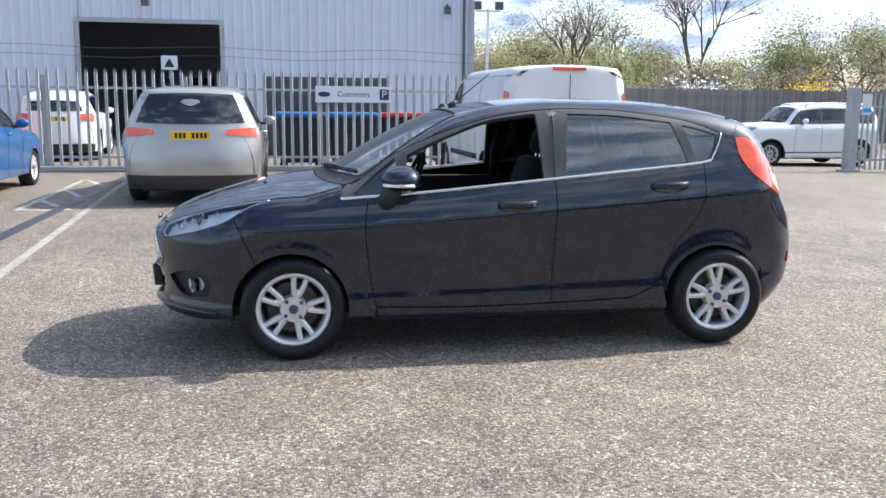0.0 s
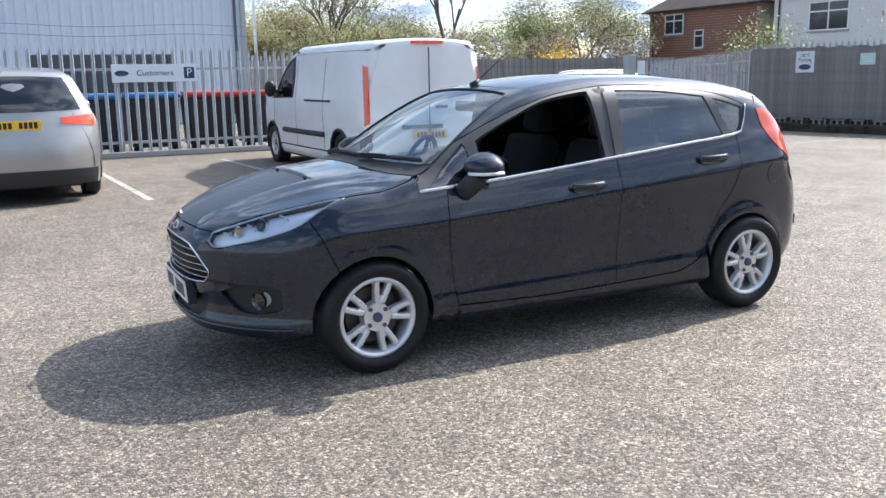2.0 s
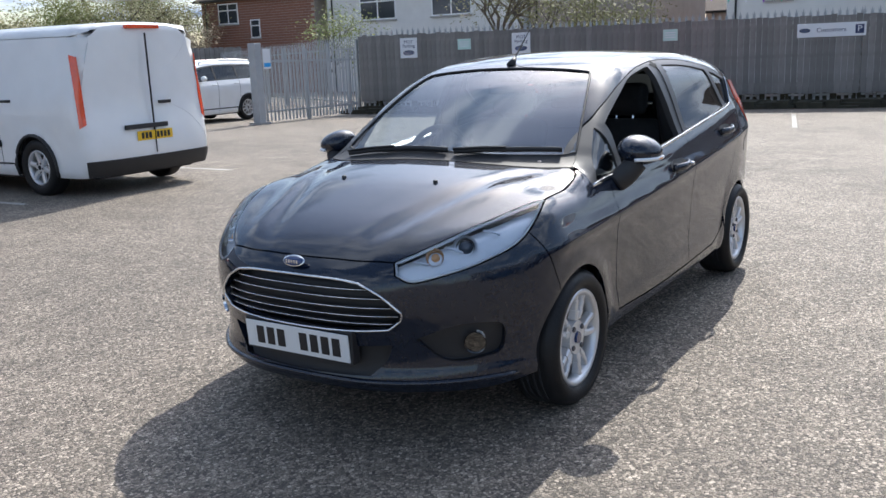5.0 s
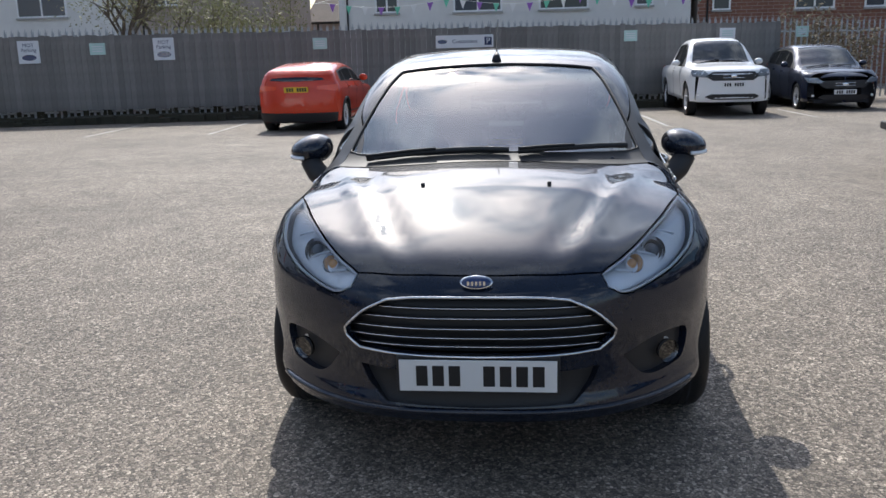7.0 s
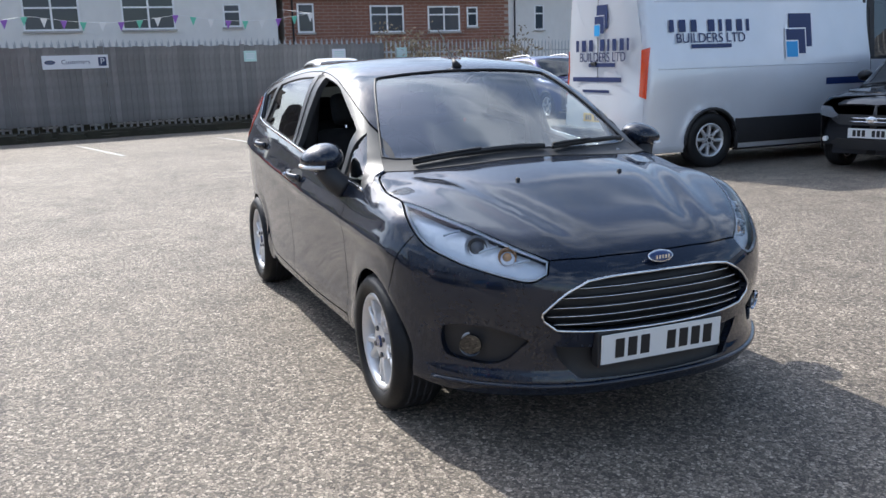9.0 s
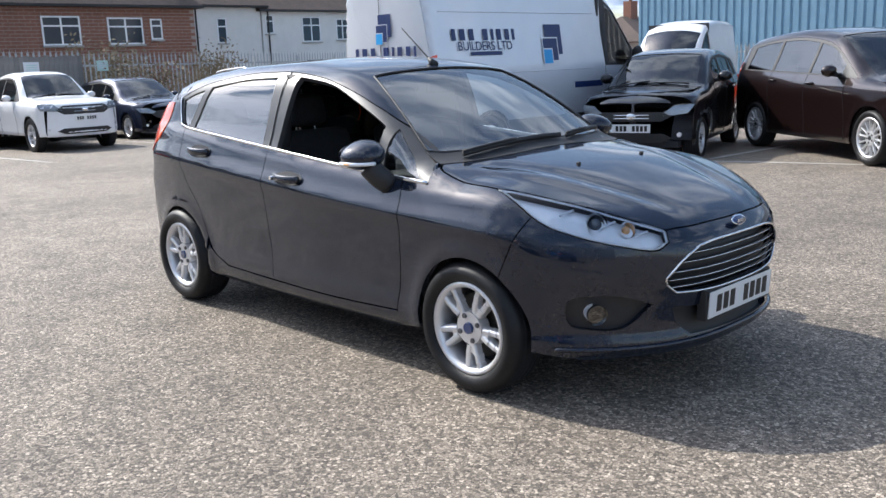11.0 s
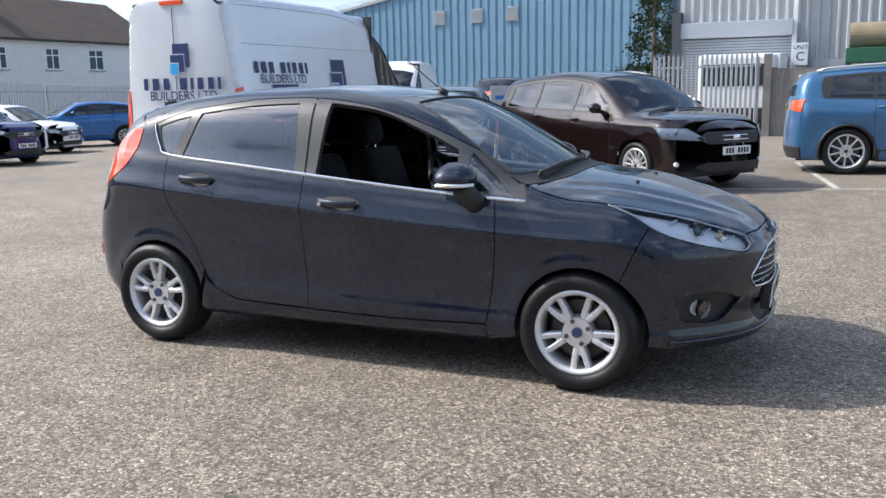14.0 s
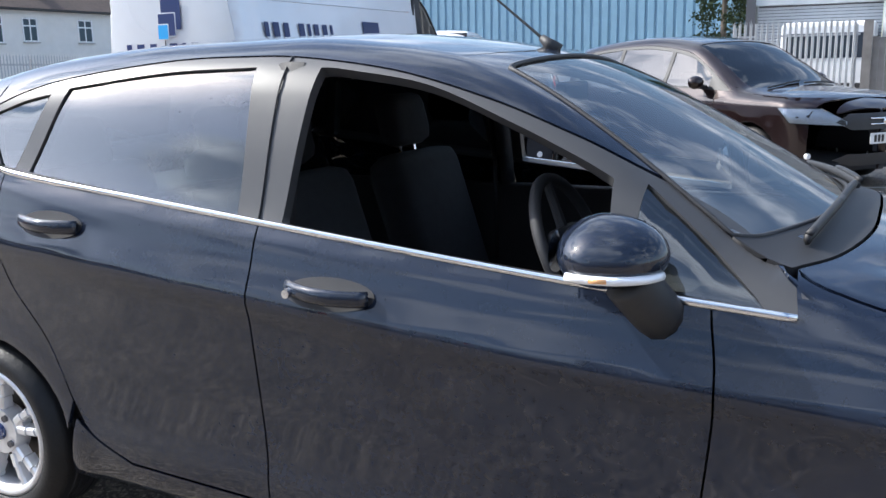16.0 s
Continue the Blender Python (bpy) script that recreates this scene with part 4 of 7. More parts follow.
def house(x, y0, y1, eave, ridge, mat, label, wins, deep=8.0, hip=0.0, chimney=(), bricks=False):
    h = empty("house", pose(x, (y0 + y1) / 2, ground_z(x)), label, "house")
    L = (y1 - y0) / 2
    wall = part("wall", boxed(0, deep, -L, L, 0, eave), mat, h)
    if bricks:
        # courses of brick on the face towards the yard
        verts, faces = [], []
        for r in range(int(eave / 0.15)):
            off = 0.225 if r % 2 else 0.0
            y = -L + off
            while y < L - 0.1:
                k = len(verts)
                a, b, z0, z1 = y + 0.012, min(y + 0.438, L), r * 0.15 + 0.012, r * 0.15 + 0.138
                verts += [(-0.012, a, z0), (-0.012, b, z0), (-0.012, b, z1), (-0.012, a, z1), (0, a, z0), (0, b, z0), (0, b, z1), (0, a, z1)]
                faces += [(k, k + 3, k + 2, k + 1), (k, k + 1, k + 5, k + 4), (k + 3, k + 7, k + 6, k + 2), (k, k + 4, k + 7, k + 3), (k + 1, k + 2, k + 6, k + 5)]
                y += 0.45
        raw("brickwork", verts, faces, M_BRICK, wall)["kind"] = "stuff"
    o = 0.35
    v = [(-o, -L - o, eave), (deep + o, -L - o, eave), (deep + o, L + o, eave), (-o, L + o, eave), (deep / 2, -L - o + hip, ridge), (deep / 2, L + o - hip, ridge)]
    v += [(a, b, c - 0.12) for a, b, c in v[:4]]
    f = [(0, 4, 5, 3), (1, 2, 5, 4), (0, 1, 4), (2, 3, 5), (0, 3, 9, 6), (1, 0, 6, 7), (2, 1, 7, 8), (3, 2, 8, 9), (6, 9, 8, 7)]
    roof = raw("roof", v, f, M_TILES, h, "brown tiled roof")
    if not hip:
        for s in (-1, 1):
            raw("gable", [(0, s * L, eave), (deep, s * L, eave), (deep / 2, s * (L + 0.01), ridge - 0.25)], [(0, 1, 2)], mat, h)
    part("gutter", boxed(-o - 0.08, -o, -L - o, L + o, eave - 0.12, eave - 0.02), M_BLACK, h)
    part("downpipe", tube(bmesh.new(), (-0.06, L - 0.4, 0), (-0.06, L - 0.4, eave), 0.045), M_BLACK, h)
    for y, z, w, hh in wins:
        window(h, y - (y0 + y1) / 2, z, w, hh, x=-0.02 if bricks else 0.0, bars=2 if w > 0.8 else 1)
    for c in chimney:
        ch = part("chimney", boxed(deep / 2 - 0.4, deep / 2 + 0.4, c - 0.5, c + 0.5, ridge - 0.4, ridge + 1.3), M_BRICK, roof)
        part("chimney_pot", tube(bmesh.new(), (deep / 2, c, ridge + 1.3), (deep / 2, c, ridge + 1.7), 0.13, 0.11), M_TILES, ch)
    return h


house(36, 32.0, 41.2, 5.7, 8.4, M_MORTAR, "red brick house with a hipped brown tiled roof", [(38.9, 4.2, 1.6, 1.25), (36.7, 3.3, 0.7, 1.1)], hip=3.2, bricks=True)
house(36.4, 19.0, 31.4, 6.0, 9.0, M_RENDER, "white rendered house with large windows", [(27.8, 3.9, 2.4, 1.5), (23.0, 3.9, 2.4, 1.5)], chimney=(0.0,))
house(37.2, 12.2, 18.8, 6.0, 8.6, M_BUFF, "buff rendered house with one small window", [(17.2, 4.3, 1.2, 1.2)])
house(46, 8.6, 12.4, 3.7, 5.6, M_BUFF, "low house with a pale brown tiled roof behind the gap", [])
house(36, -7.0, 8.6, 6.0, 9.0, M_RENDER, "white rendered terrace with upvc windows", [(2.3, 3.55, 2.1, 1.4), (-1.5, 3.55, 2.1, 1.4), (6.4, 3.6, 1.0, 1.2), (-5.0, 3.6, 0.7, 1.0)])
house(36, -18.6, -7.3, 5.0, 8.2, M_MORTAR, "red brick house with white windows", [(-12.2, 3.25, 1.6, 1.25), (-15.1, 3.25, 1.6, 1.2), (-16.6, 3.45, 0.5, 0.95), (-8.3, 3.3, 0.7, 1.3)], hip=3.0, chimney=(-4.6,), bricks=True)
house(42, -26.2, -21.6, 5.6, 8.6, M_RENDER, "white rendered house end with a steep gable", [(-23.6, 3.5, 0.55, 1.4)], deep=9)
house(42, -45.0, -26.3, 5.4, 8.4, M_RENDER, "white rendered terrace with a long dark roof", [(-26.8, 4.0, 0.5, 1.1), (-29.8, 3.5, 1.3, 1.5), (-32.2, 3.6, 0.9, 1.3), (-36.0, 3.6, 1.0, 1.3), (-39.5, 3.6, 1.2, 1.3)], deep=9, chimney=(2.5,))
house(38, -68.0, -60.0, 3.0, 5.2, M_BUFF, "small house with a brown hipped roof in the distance", [], hip=3.0, chimney=(0.0,))

# bunting along the white terrace
bunt = empty("bunting", pose(0, 0, 0), "string of small coloured pennants", "bunting")
cord = [(30.0, y, 3.35 - 0.25 * math.sin(math.pi * ((y + 7) % 5) / 5)) for y in np.linspace(-7, 8.5, 50)]
cord = [(36.0, -7.0, 3.9)] + cord + [(36.0, 8.5, 3.9)]
ribbon("cord", cord, 0.006, M_SIGN, bunt, n=4)
for i in range(1, 49, 2):
    x, y, z = cord[i]
    raw("pennant", [(x, y - 0.12, z), (x, y + 0.12, z), (x + 0.03, y + 0.02, z - 0.32), (x + 0.01, y, z)], [(0, 1, 2), (0, 2, 3)], M_FLAGS[(i // 2) % 3 if i % 4 else 0], bunt)

# ---- south: blue shed, unit, gate ----
bs = empty("shed_south", pose(0, 0, 0), "pale blue ribbed metal shed", "building", kind="structure")
slope = lambda u: 5.45 + 3.2 * u
wall_mesh("cladding", (23.8, -38.0), (5.3, -37.0), 0, 8, M_BLUE_CLAD, pitch=0.42, deep=-0.05, top=slope, parent=bs)
wall_mesh("cladding", (23.8, -38.0), (27.0, -70.0), 0, 5.45, M_BLUE_CLAD, pitch=0.42, parent=bs)
wall_mesh("cladding", (5.3, -37.0), (6.0, -60.0), 0, 8.6, M_BLUE_CLAD, pitch=0.42, parent=bs)
raw("roof", [(23.9, -37.9, 5.5), (5.2, -36.9, 8.7), (5.2, -62, 8.7), (23.9, -62, 5.5), (23.9, -37.9, 5.35), (5.2, -36.9, 8.55)], [(0, 1, 2, 3), (0, 4, 5, 1)], M_GREY_CLAD, bs)
for x, z in ((16.7, 5.0), (14.6, 5.0), (12.7, 5.0)):
    vy = -37.0 - (x - 5.3) / 18.5
    v = part("vent", boxed(x - 0.32, x + 0.32, vy - 0.02, vy + 0.05, z - 0.35, z + 0.35), M_SHUTTER, bs, "louvred vent")
    for k in range(6):
        part("louvre", boxed(x - 0.3, x + 0.3, vy + 0.05, vy + 0.08, z - 0.3 + k * 0.11, z - 0.25 + k * 0.11), M_GREY_CLAD, v)
un = empty("unit_south", pose(0, 0, 0), "grey industrial unit with a roller shutter", "building", kind="structure")
wall_mesh("cladding", (-0.6, -29.2), (-16, -29.2), 0, 7, M_GREY_CLAD, parent=un)
wall_mesh("cladding", (3.3, -29.2), (-0.6, -29.2), 3.6, 7, M_GREY_CLAD, parent=un)
wall_mesh("cladding", (3.4, -29.2), (3.4, -45), 0, 7, M_GREY_CLAD, parent=un)
part("shutter_box", boxed(-0.6, 3.25, -29.2, -28.85, 3.05, 3.6, 0.02), M_SHUTTER, un)
sh = part("roller_shutter", boxed(-0.55, 3.15, -29.25, -29.15, 0, 3.05), M_DARKSTEEL, un, "grey roller shutter")
for k in range(30):
    part("slat", boxed(-0.55, 3.15, -29.15, -29.12, 0.02 + k * 0.10, 0.10 + k * 0.10), M_SHUTTER, sh)
part("post", boxed(-0.72, -0.58, -29.1, -28.95, 0, 7), M_UPVC, un)
part("door_frame", boxed(3.2, 3.5, -29.3, -28.8, 0, 4.0), M_DARKSTEEL, un)
part("side_door", boxed(-2.3, -1.3, -29.2, -29.08, 0, 2.2), M_SHUTTER, un)
us = empty("unit_sign", upright(-0.87, -28.9, 2.4, 180), "small white sign reading UNIT C", "sign")
part("board", boxed(-0.24, 0.24, -0.38, 0.38, -0.01, 0.0), M_SIGN, us)
text("UNIT", 0.20, M_SIGNTEXT, us, Matrix.Translation((0, 0.22, 0.004)))
text("C", 0.42, M_SIGNTEXT, us, Matrix.Translation((0, -0.10, 0.004)))
mc = empty("machine_skid", pose(-3.6, -26.8, 0), "green steel machine skid with pipes", "machine")
part("frame", boxed(-1.3, 1.3, -0.8, 0.8, 2.0, 2.45, 0.02), M_GREENM, mc)
for x in (-1.2, -0.4, 0.4, 1.2):
    part("leg", boxed(x - 0.07, x + 0.07, -0.75, -0.6, 0, 2.05), M_GREENM, mc)
part("tank", tube(bmesh.new(), (-1.2, 0, 2.85), (1.2, 0, 2.85), 0.4, n=24), M_TWIG, mc)
palisade("gate_south", (2.6, -21.0), (-0.25, -21.0), 2.25, 0.13, "pale galvanised palisade gates")
palisade("fence_south", (24.0, -35.0), (3.2, -33.5), 1.9, 0.2, "steel palisade fence before the blue shed")
bsb = empty("board_fence_south", pose(0, 0, 0), "brown-grey timber fence", "fence", kind="structure")
for i in range(46):
    x = -0.45 - i * 0.145
    ob = new("board", BOARD[i % 4])
    ob.parent = bsb
    ob.matrix_basis = Matrix.Translation((x, -21.0, -0.45 + random.uniform(-0.02, 0.02)))
part("end_post", boxed(-0.52, -0.32, -21.05, -20.9, 0, 2.2), M_WOOD, bsb)
part("panel_sign", boxed(-1.9, -1.2, -20.97, -20.94, 1.25, 1.62), M_SIGN, bsb)
# white truck behind the gates
tk = empty("truck", pose(0.7, -24.6, 0), "white truck cab standing behind the gates", "truck")
part("cab", boxed(-1.1, 1.1, -1.0, 1.0, 0.5, 2.3, 0.12), M_UPVC, tk)
part("windscreen", boxed(-0.95, 0.95, 0.98, 1.02, 1.35, 2.0, 0.01), M_PANE, tk)
part("bumper", boxed(-1.1, 1.1, 0.95, 1.1, 0.35, 0.7, 0.04), M_TRIM, tk)
part("load_box", boxed(-1.15, 1.15, -4.5, -1.05, 0.6, 2.35, 0.03), M_UPVC, tk)
for x in (-0.95, 0.95):
    for y in (0.1, -3.4):
        bm = bmesh.new()
        tube(bm, (x - 0.12, y, 0.42), (x + 0.12, y, 0.42), 0.42, n=28)
        part("wheel", bm, M_TYRE, tk)

# totem, cone and paving
pv = bmesh.new()
box(pv, 2.2, 8.5, -16.5, -12.2, ground_z(5) - 0.05, ground_z(5) + 0.11, 0.02)
tagged(finish("pavement", pv, M_CONCRETE), "raised pale concrete island", "pavement", kind="structure")
tt = empty("sign_totem", pose(4.3, -13.1, ground_z(5) + 0.11), "grey metal sign totem with blue marks", "sign")
part("slab", boxed(-0.22, 0.22, -0.06, 0.06, 0, 1.40, 0.01), M_SHUTTER, tt)
part("blue_mark", boxed(-0.12, 0.12, 0.06, 0.064, 1.12, 1.20), M_VANBLUE, tt)
part("blue_stripe", boxed(-0.015, 0.015, 0.06, 0.064, 0.25, 0.95), M_VANBLUE, tt)
tt.matrix_basis = pose(4.3, -13.1, ground_z(5) + 0.11, 0, 0, 22)
cn = empty("traffic_cone", pose(4.15, -12.45, ground_z(5) + 0.11), "orange traffic cone with dark bands", "cone")
part("cone_body", tube(bmesh.new(), (0, 0, 0.04), (0, 0, 0.85), 0.15, 0.03, 24), M_ORANGE, cn, "", True)
part("base", boxed(-0.2, 0.2, -0.2, 0.2, 0, 0.05, 0.01), M_ORANGE, cn)
for z in (0.25, 0.5):
    r0 = 0.152 - 0.12 * z / 0.81
    part("band", tube(bmesh.new(), (0, 0, z), (0, 0, z + 0.08), r0, r0 - 0.012, 24, False), M_TRIM, cn)


# ---- trees and shrubs ----
def branch(bm, tips, p, d, r, length, depth, spread):
    q = p + d * length
    tube(bm, p, q, r, r * 0.65, 7 if r > 0.03 else 3, False)
    if depth == 0:
        tips.append(q)
        return
    for k in range(3 if depth > 1 else 4):
        nd = (d + Vector((random.gauss(0, spread), random.gauss(0, spread), random.gauss(0.1, spread * 0.7)))).normalized()
        branch(bm, tips, p + d * length * random.uniform(0.55, 1.0), nd, r * 0.6, length * random.uniform(0.6, 0.85), depth - 1, spread)


def leaves(points, count, spread, size):
    verts, faces = [], []
    for _ in range(count):
        c = random.choice(points) + Vector((random.gauss(0, spread), random.gauss(0, spread), random.gauss(0, spread * 0.8)))
        u = Vector((random.gauss(0, 1), random.gauss(0, 1), random.gauss(0, 1))).normalized()
        v = u.orthogonal().normalized()
        s = size * random.uniform(0.5, 1.4)
        k = len(verts)
        verts += [c - u * s, c + v * s * 0.5, c + u * s, c - v * s * 0.5]
        faces.append((k, k + 1, k + 2, k + 3))
    return verts, faces


def tree(x, y, h, label, leaf, count=1500, spread=0.45, size=0.12, wide=0.55, r=0.14, depth=3):
    t = empty("tree", pose(x, y, ground_z(x)), label, "tree")
    bm, tips = bmesh.new(), []
    branch(bm, tips, Vector((0, 0, -0.1)), Vector((random.gauss(0, 0.05), random.gauss(0, 0.05), 1)).normalized(), r, h * 0.36, depth, wide)
    part("trunk", bm, M_BARK, t)
    if count:
        v, f = leaves(tips, count, spread, size)
        raw("crown", v, f, leaf, t)
    return t


def shrub(x, y, w, h, label, leaf, count=1200, size=0.10):
    t = empty("shrub", pose(x, y, ground_z(x)), label, "shrub")
    bm, pts = bmesh.new(), []
    for k in range(14):
        q = Vector((random.uniform(-w / 2, w / 2), random.uniform(-0.8, 0.8), h * random.uniform(0.45, 0.98)))
        tube(bm, (q.x * 0.4, q.y * 0.4, -0.05), q, 0.03, 0.008, 5, False)
        pts += [q, q * 0.85, q * 0.65]
    part("brushwood", bm, M_BARK, t)
    v, f = leaves(pts, count, 0.32, size)
    raw("foliage", v, f, leaf, t)
    return t


random.seed(11)
# row behind the far fence
for x, y, h, lf, lb in ((9.5, 44, 6.4, M_LEAF2, "olive spring thicket tree"), (13.0, 46, 7.0, M_LEAF2, "olive spring thicket tree"), (16.5, 43, 6.0, M_LEAF, "young fresh green tree"), (20.0, 47, 6.6, M_LEAF2, "olive spring thicket tree"), (24.0, 44, 5.6, M_LEAF2, "olive spring thicket tree"), (28.6, 45, 6.2, M_LEAF, "fresh green leafy tree"), (33.0, 44, 8.6, M_LEAF2, "rounded dark green tree"), (36.0, 47, 8.0, M_LEAF, "rounded fresh green tree")):
    tree(x, y, h, lb, lf, 15000, 0.75, 0.072, 0.62)
for x, y, h in ((21.7, 42, 10.5), (14.4, 41, 8.6), (19.0, 52, 9.5)):
    tree(x, y, h, "tall bare birch with fine drooping twigs", M_TWIG, 3500, 0.8, 0.06, 0.42, 0.16, 4)
for x in (8, 11, 14.5, 18, 21.5, 26, 30):
    shrub(x, 37 + (x % 3), 4.2, 3.9, "dense olive hedge shrub beyond the far fence", M_LEAF2 if x % 2 else M_TWIG, 12000, 0.075)
shrub(24.8, 35, 1.8, 3.4, "yellow flowering spring shrub", M_YELLOW, 2500, 0.07)
for x in (17.5, 19.0):
    shrub(x, 34.0, 1.2, 3.0, "white blossoming spring shrub", M_SIGN, 500, 0.09)
# trees and shrubs behind the boarded fence
tree(24.5, 22.0, 4.6, "small tree with yellow-green spring leaves", M_LEAF, 2600, 0.5, 0.06, 0.55, 0.08)
tree(22.5, 12.8, 5.6, "many-stemmed tree with fresh leaves behind the fence", M_LEAF2, 2200, 0.5, 0.05, 0.6, 0.13)
tree(23.2, 11.6, 5.4, "many-stemmed tree with fresh leaves behind the fence", M_LEAF2, 2200, 0.5, 0.05, 0.6, 0.12)
shrub(22.3, 9.2, 3.6, 4.0, "thick olive shrub behind the fence", M_LEAF2, 4500, 0.055)
shrub(22.8, 7.6, 2.6, 3.8, "thick olive shrub behind the fence", M_LEAF2, 3600, 0.055)
for k in range(2):
    u = 0.03 + k * 0.16
    shrub(22.6 + 8.4 * u, -8.2 - 22.5 * u, 3.4, 2.6 - 0.15 * (k % 3), "brown tangled creeper on the palisade", M_TWIG, 3600, 0.06)
# conifer beside the unit
cf = empty("tree", pose(4.6, -31.2, 0), "dark green conifer beside the unit", "tree")
part("trunk", tube(bmesh.new(), (0, 0, -0.1), (0, 0, 6.2), 0.16, 0.03), M_BARK, cf)
pts = []
for k in range(150):
    z = random.uniform(0.8, 6.0)
    a, rr = random.uniform(0, 6.28), (6.4 - z) * 0.30 * random.uniform(0.4, 1.1)
    pts.append(Vector((rr * math.cos(a), rr * math.sin(a), z - rr * 0.2)))
v, f = leaves(pts, 5000, 0.16, 0.075)
raw("crown", v, f, M_CONIFER, cf)


# ---- the small hatchback that the camera goes round ----
def hatchback():
    car = empty("car", pose(0, 0, 0), "dark blue-grey metallic five-door hatchback with alloy wheels, driver's window open", "car")

    def creases(x, ay):
        yc = 0.50 - 0.30 * np.clip((-1.08 - x) / 0.85, 0, 1)
        fade = np.clip((-1.05 - x) / 0.12, 0, 1) * np.clip((x + 2.02) / 0.25, 0, 1)
        return fade * (0.012 / (1 + np.exp(-(yc - ay) / 0.018)) + 0.010 * np.exp(-((ay - yc - 0.12) / 0.05) ** 2) - 0.012)

    form = Form(
        top=[(-2.2, 0.60), (-2.06, 0.70), (-1.98, 0.745), (-1.8, 0.822), (-1.6, 0.885), (-1.4, 0.938), (-1.2, 0.972), (-1.10, 0.986), (-1.04, 1.005), (-0.95, 1.055), (-0.7, 1.195), (-0.45, 1.318), (-0.30, 1.372), (-0.2, 1.398), (0.0, 1.428), (0.3, 1.450), (0.7, 1.447), (1.1, 1.422), (1.4, 1.372), (1.56, 1.335), (2.0, 1.22)],
        crown=[(-2.0, 0.06), (-1.2, 0.08), (-0.8, 0.04), (0.0, 0.09), (1.5, 0.12)],
        sweep=[(-2.0, 0.0), (-1.35, 0.05), (-1.0, 0.42), (-0.5, 0.30), (0.0, 0.15), (1.2, 0.0)],
        wide=[(0.0, 0.800), (0.06, 0.826), (0.14, 0.837), (0.19, 0.839), (0.27, 0.834), (0.34, 0.835), (0.45, 0.840), (0.62, 0.849), (0.72, 0.856), (0.78, 0.866), (0.80, 0.864), (0.83, 0.854), (0.88, 0.836), (0.96, 0.812), (1.0, 0.792), (1.04, 0.774), (1.2, 0.712), (1.36, 0.638), (1.6, 0.50)],
        taper=[(-2.1, 0.93), (-1.75, 0.968), (-1.25, 0.992), (-0.85, 0.988), (0.0, 1.0), (0.6, 1.0), (1.2, 0.985), (1.5, 0.955), (1.9, 0.87)],
        belt=[(-2.0, 0.84), (-1.0, 0.884), (-0.5, 0.920), (0.23, 0.990), (0.62, 1.028), (1.12, 1.078), (1.6, 1.12)],
        front=[(0.15, -1.96), (0.22, -2.02), (0.27, -2.040), (0.33, -2.022), (0.45, -2.040), (0.56, -2.062), (0.66, -2.052), (0.73, -2.015), (0.80, -1.96)],
        rear=[(0.15, 1.70), (0.25, 1.80), (0.38, 1.885), (0.55, 1.905), (0.70, 1.885), (0.9, 1.80), (1.1, 1.72), (1.30, 1.60), (1.36, 1.57)],
        bow=(0.85, 2.85), tail_bow=(0.45, 3.4), base=0.19,
        edge=[(-2.0, 0.06), (-1.3, 0.07), (-0.9, 0.06), (-0.3, 0.10), (0.3, 0.13), (1.5, 0.12)],
        arches=((-1.257, 0.287, 0.313, 0.010), (1.217, 0.285, 0.312, 0.010)), lines=(creases,))

    def arch(cx, r, a0, a1, n=26):
        return np.array([(cx + r * math.cos(a), 0.285 + r * math.sin(a)) for a in np.linspace(radians(a0), radians(a1), n)])

    belt_y = lambda x: float(form.belt(x))
    top_edge = [(-1.02, 0.905), (-0.91, 0.978), (-0.80, 1.052), (-0.604, 1.158), (-0.478, 1.214), (-0.305, 1.278), (-0.061, 1.342), (0.211, 1.378), (0.40, 1.384), (0.637, 1.377), (0.962, 1.338), (1.13, 1.30), (1.262, 1.250)]
    belt_line = [(-0.98, belt_y(-0.98)), (-0.5, belt_y(-0.5)), (0.23, belt_y(0.23)), (0.62, belt_y(0.62)), (1.12, belt_y(1.12))]
    kick = [(1.12, belt_y(1.12)), (1.195, 1.118), (1.245, 1.20), (1.262, 1.250)]
    gap_a = [(-0.828, belt_y(-0.828)), (-0.850, 0.75), (-0.838, 0.58), (-0.818, 0.42), (-0.79, 0.290)]
    gap_b = [(0.229, belt_y(0.229)), (0.224, 0.73), (0.214, 0.47), (0.212, 0.285)]
    gap_c = [(1.13, belt_y(1.13)), (1.122, 0.91), (1.08, 0.77), (0.965, 0.62), (0.886, 0.45), (0.82, 0.36), (0.68, 0.300)]
    side_run = [(-0.965, 0.665), (-1.02, 0.715), (-1.2, 0.738), (-1.355, 0.735)]
    lamp_run = [(-1.355, 0.735), (-1.46, 0.692), (-1.6, 0.634), (-1.75, 0.556), (-1.86, 0.480), (-1.938, 0.405)]
    wing_top = TopView().lay(form, spline(side_run))
    lamp_top = TopView().lay(form, spline(lamp_run))
    lamp_low = SlantView((-1.7, 0.6, 0.75), (-0.62, 0.62, 0.42))
    lamp_low = lamp_low.lay(form, lamp_low.uv(np.array(spline([(-1.945, 0.405, 0.665), (-1.925, 0.47, 0.640), (-1.84, 0.58, 0.668), (-1.72, 0.675, 0.705), (-1.56, 0.735, 0.758), tuple(lamp_top[0])]))))
    split = int(np.argmin(np.abs(lamp_low[:, 0] + 1.555)))
    seam_top = lamp_low[split]
    seam2 = [(-1.441, 0.540), (-1.49, 0.65), (float(seam_top[0]), float(seam_top[2]))]
    seam = SideView(1).lay(form, spline(seam2))
    arch_f = SideView(1).lay(form, arch(-1.257, 0.313, 126, 188, 12))
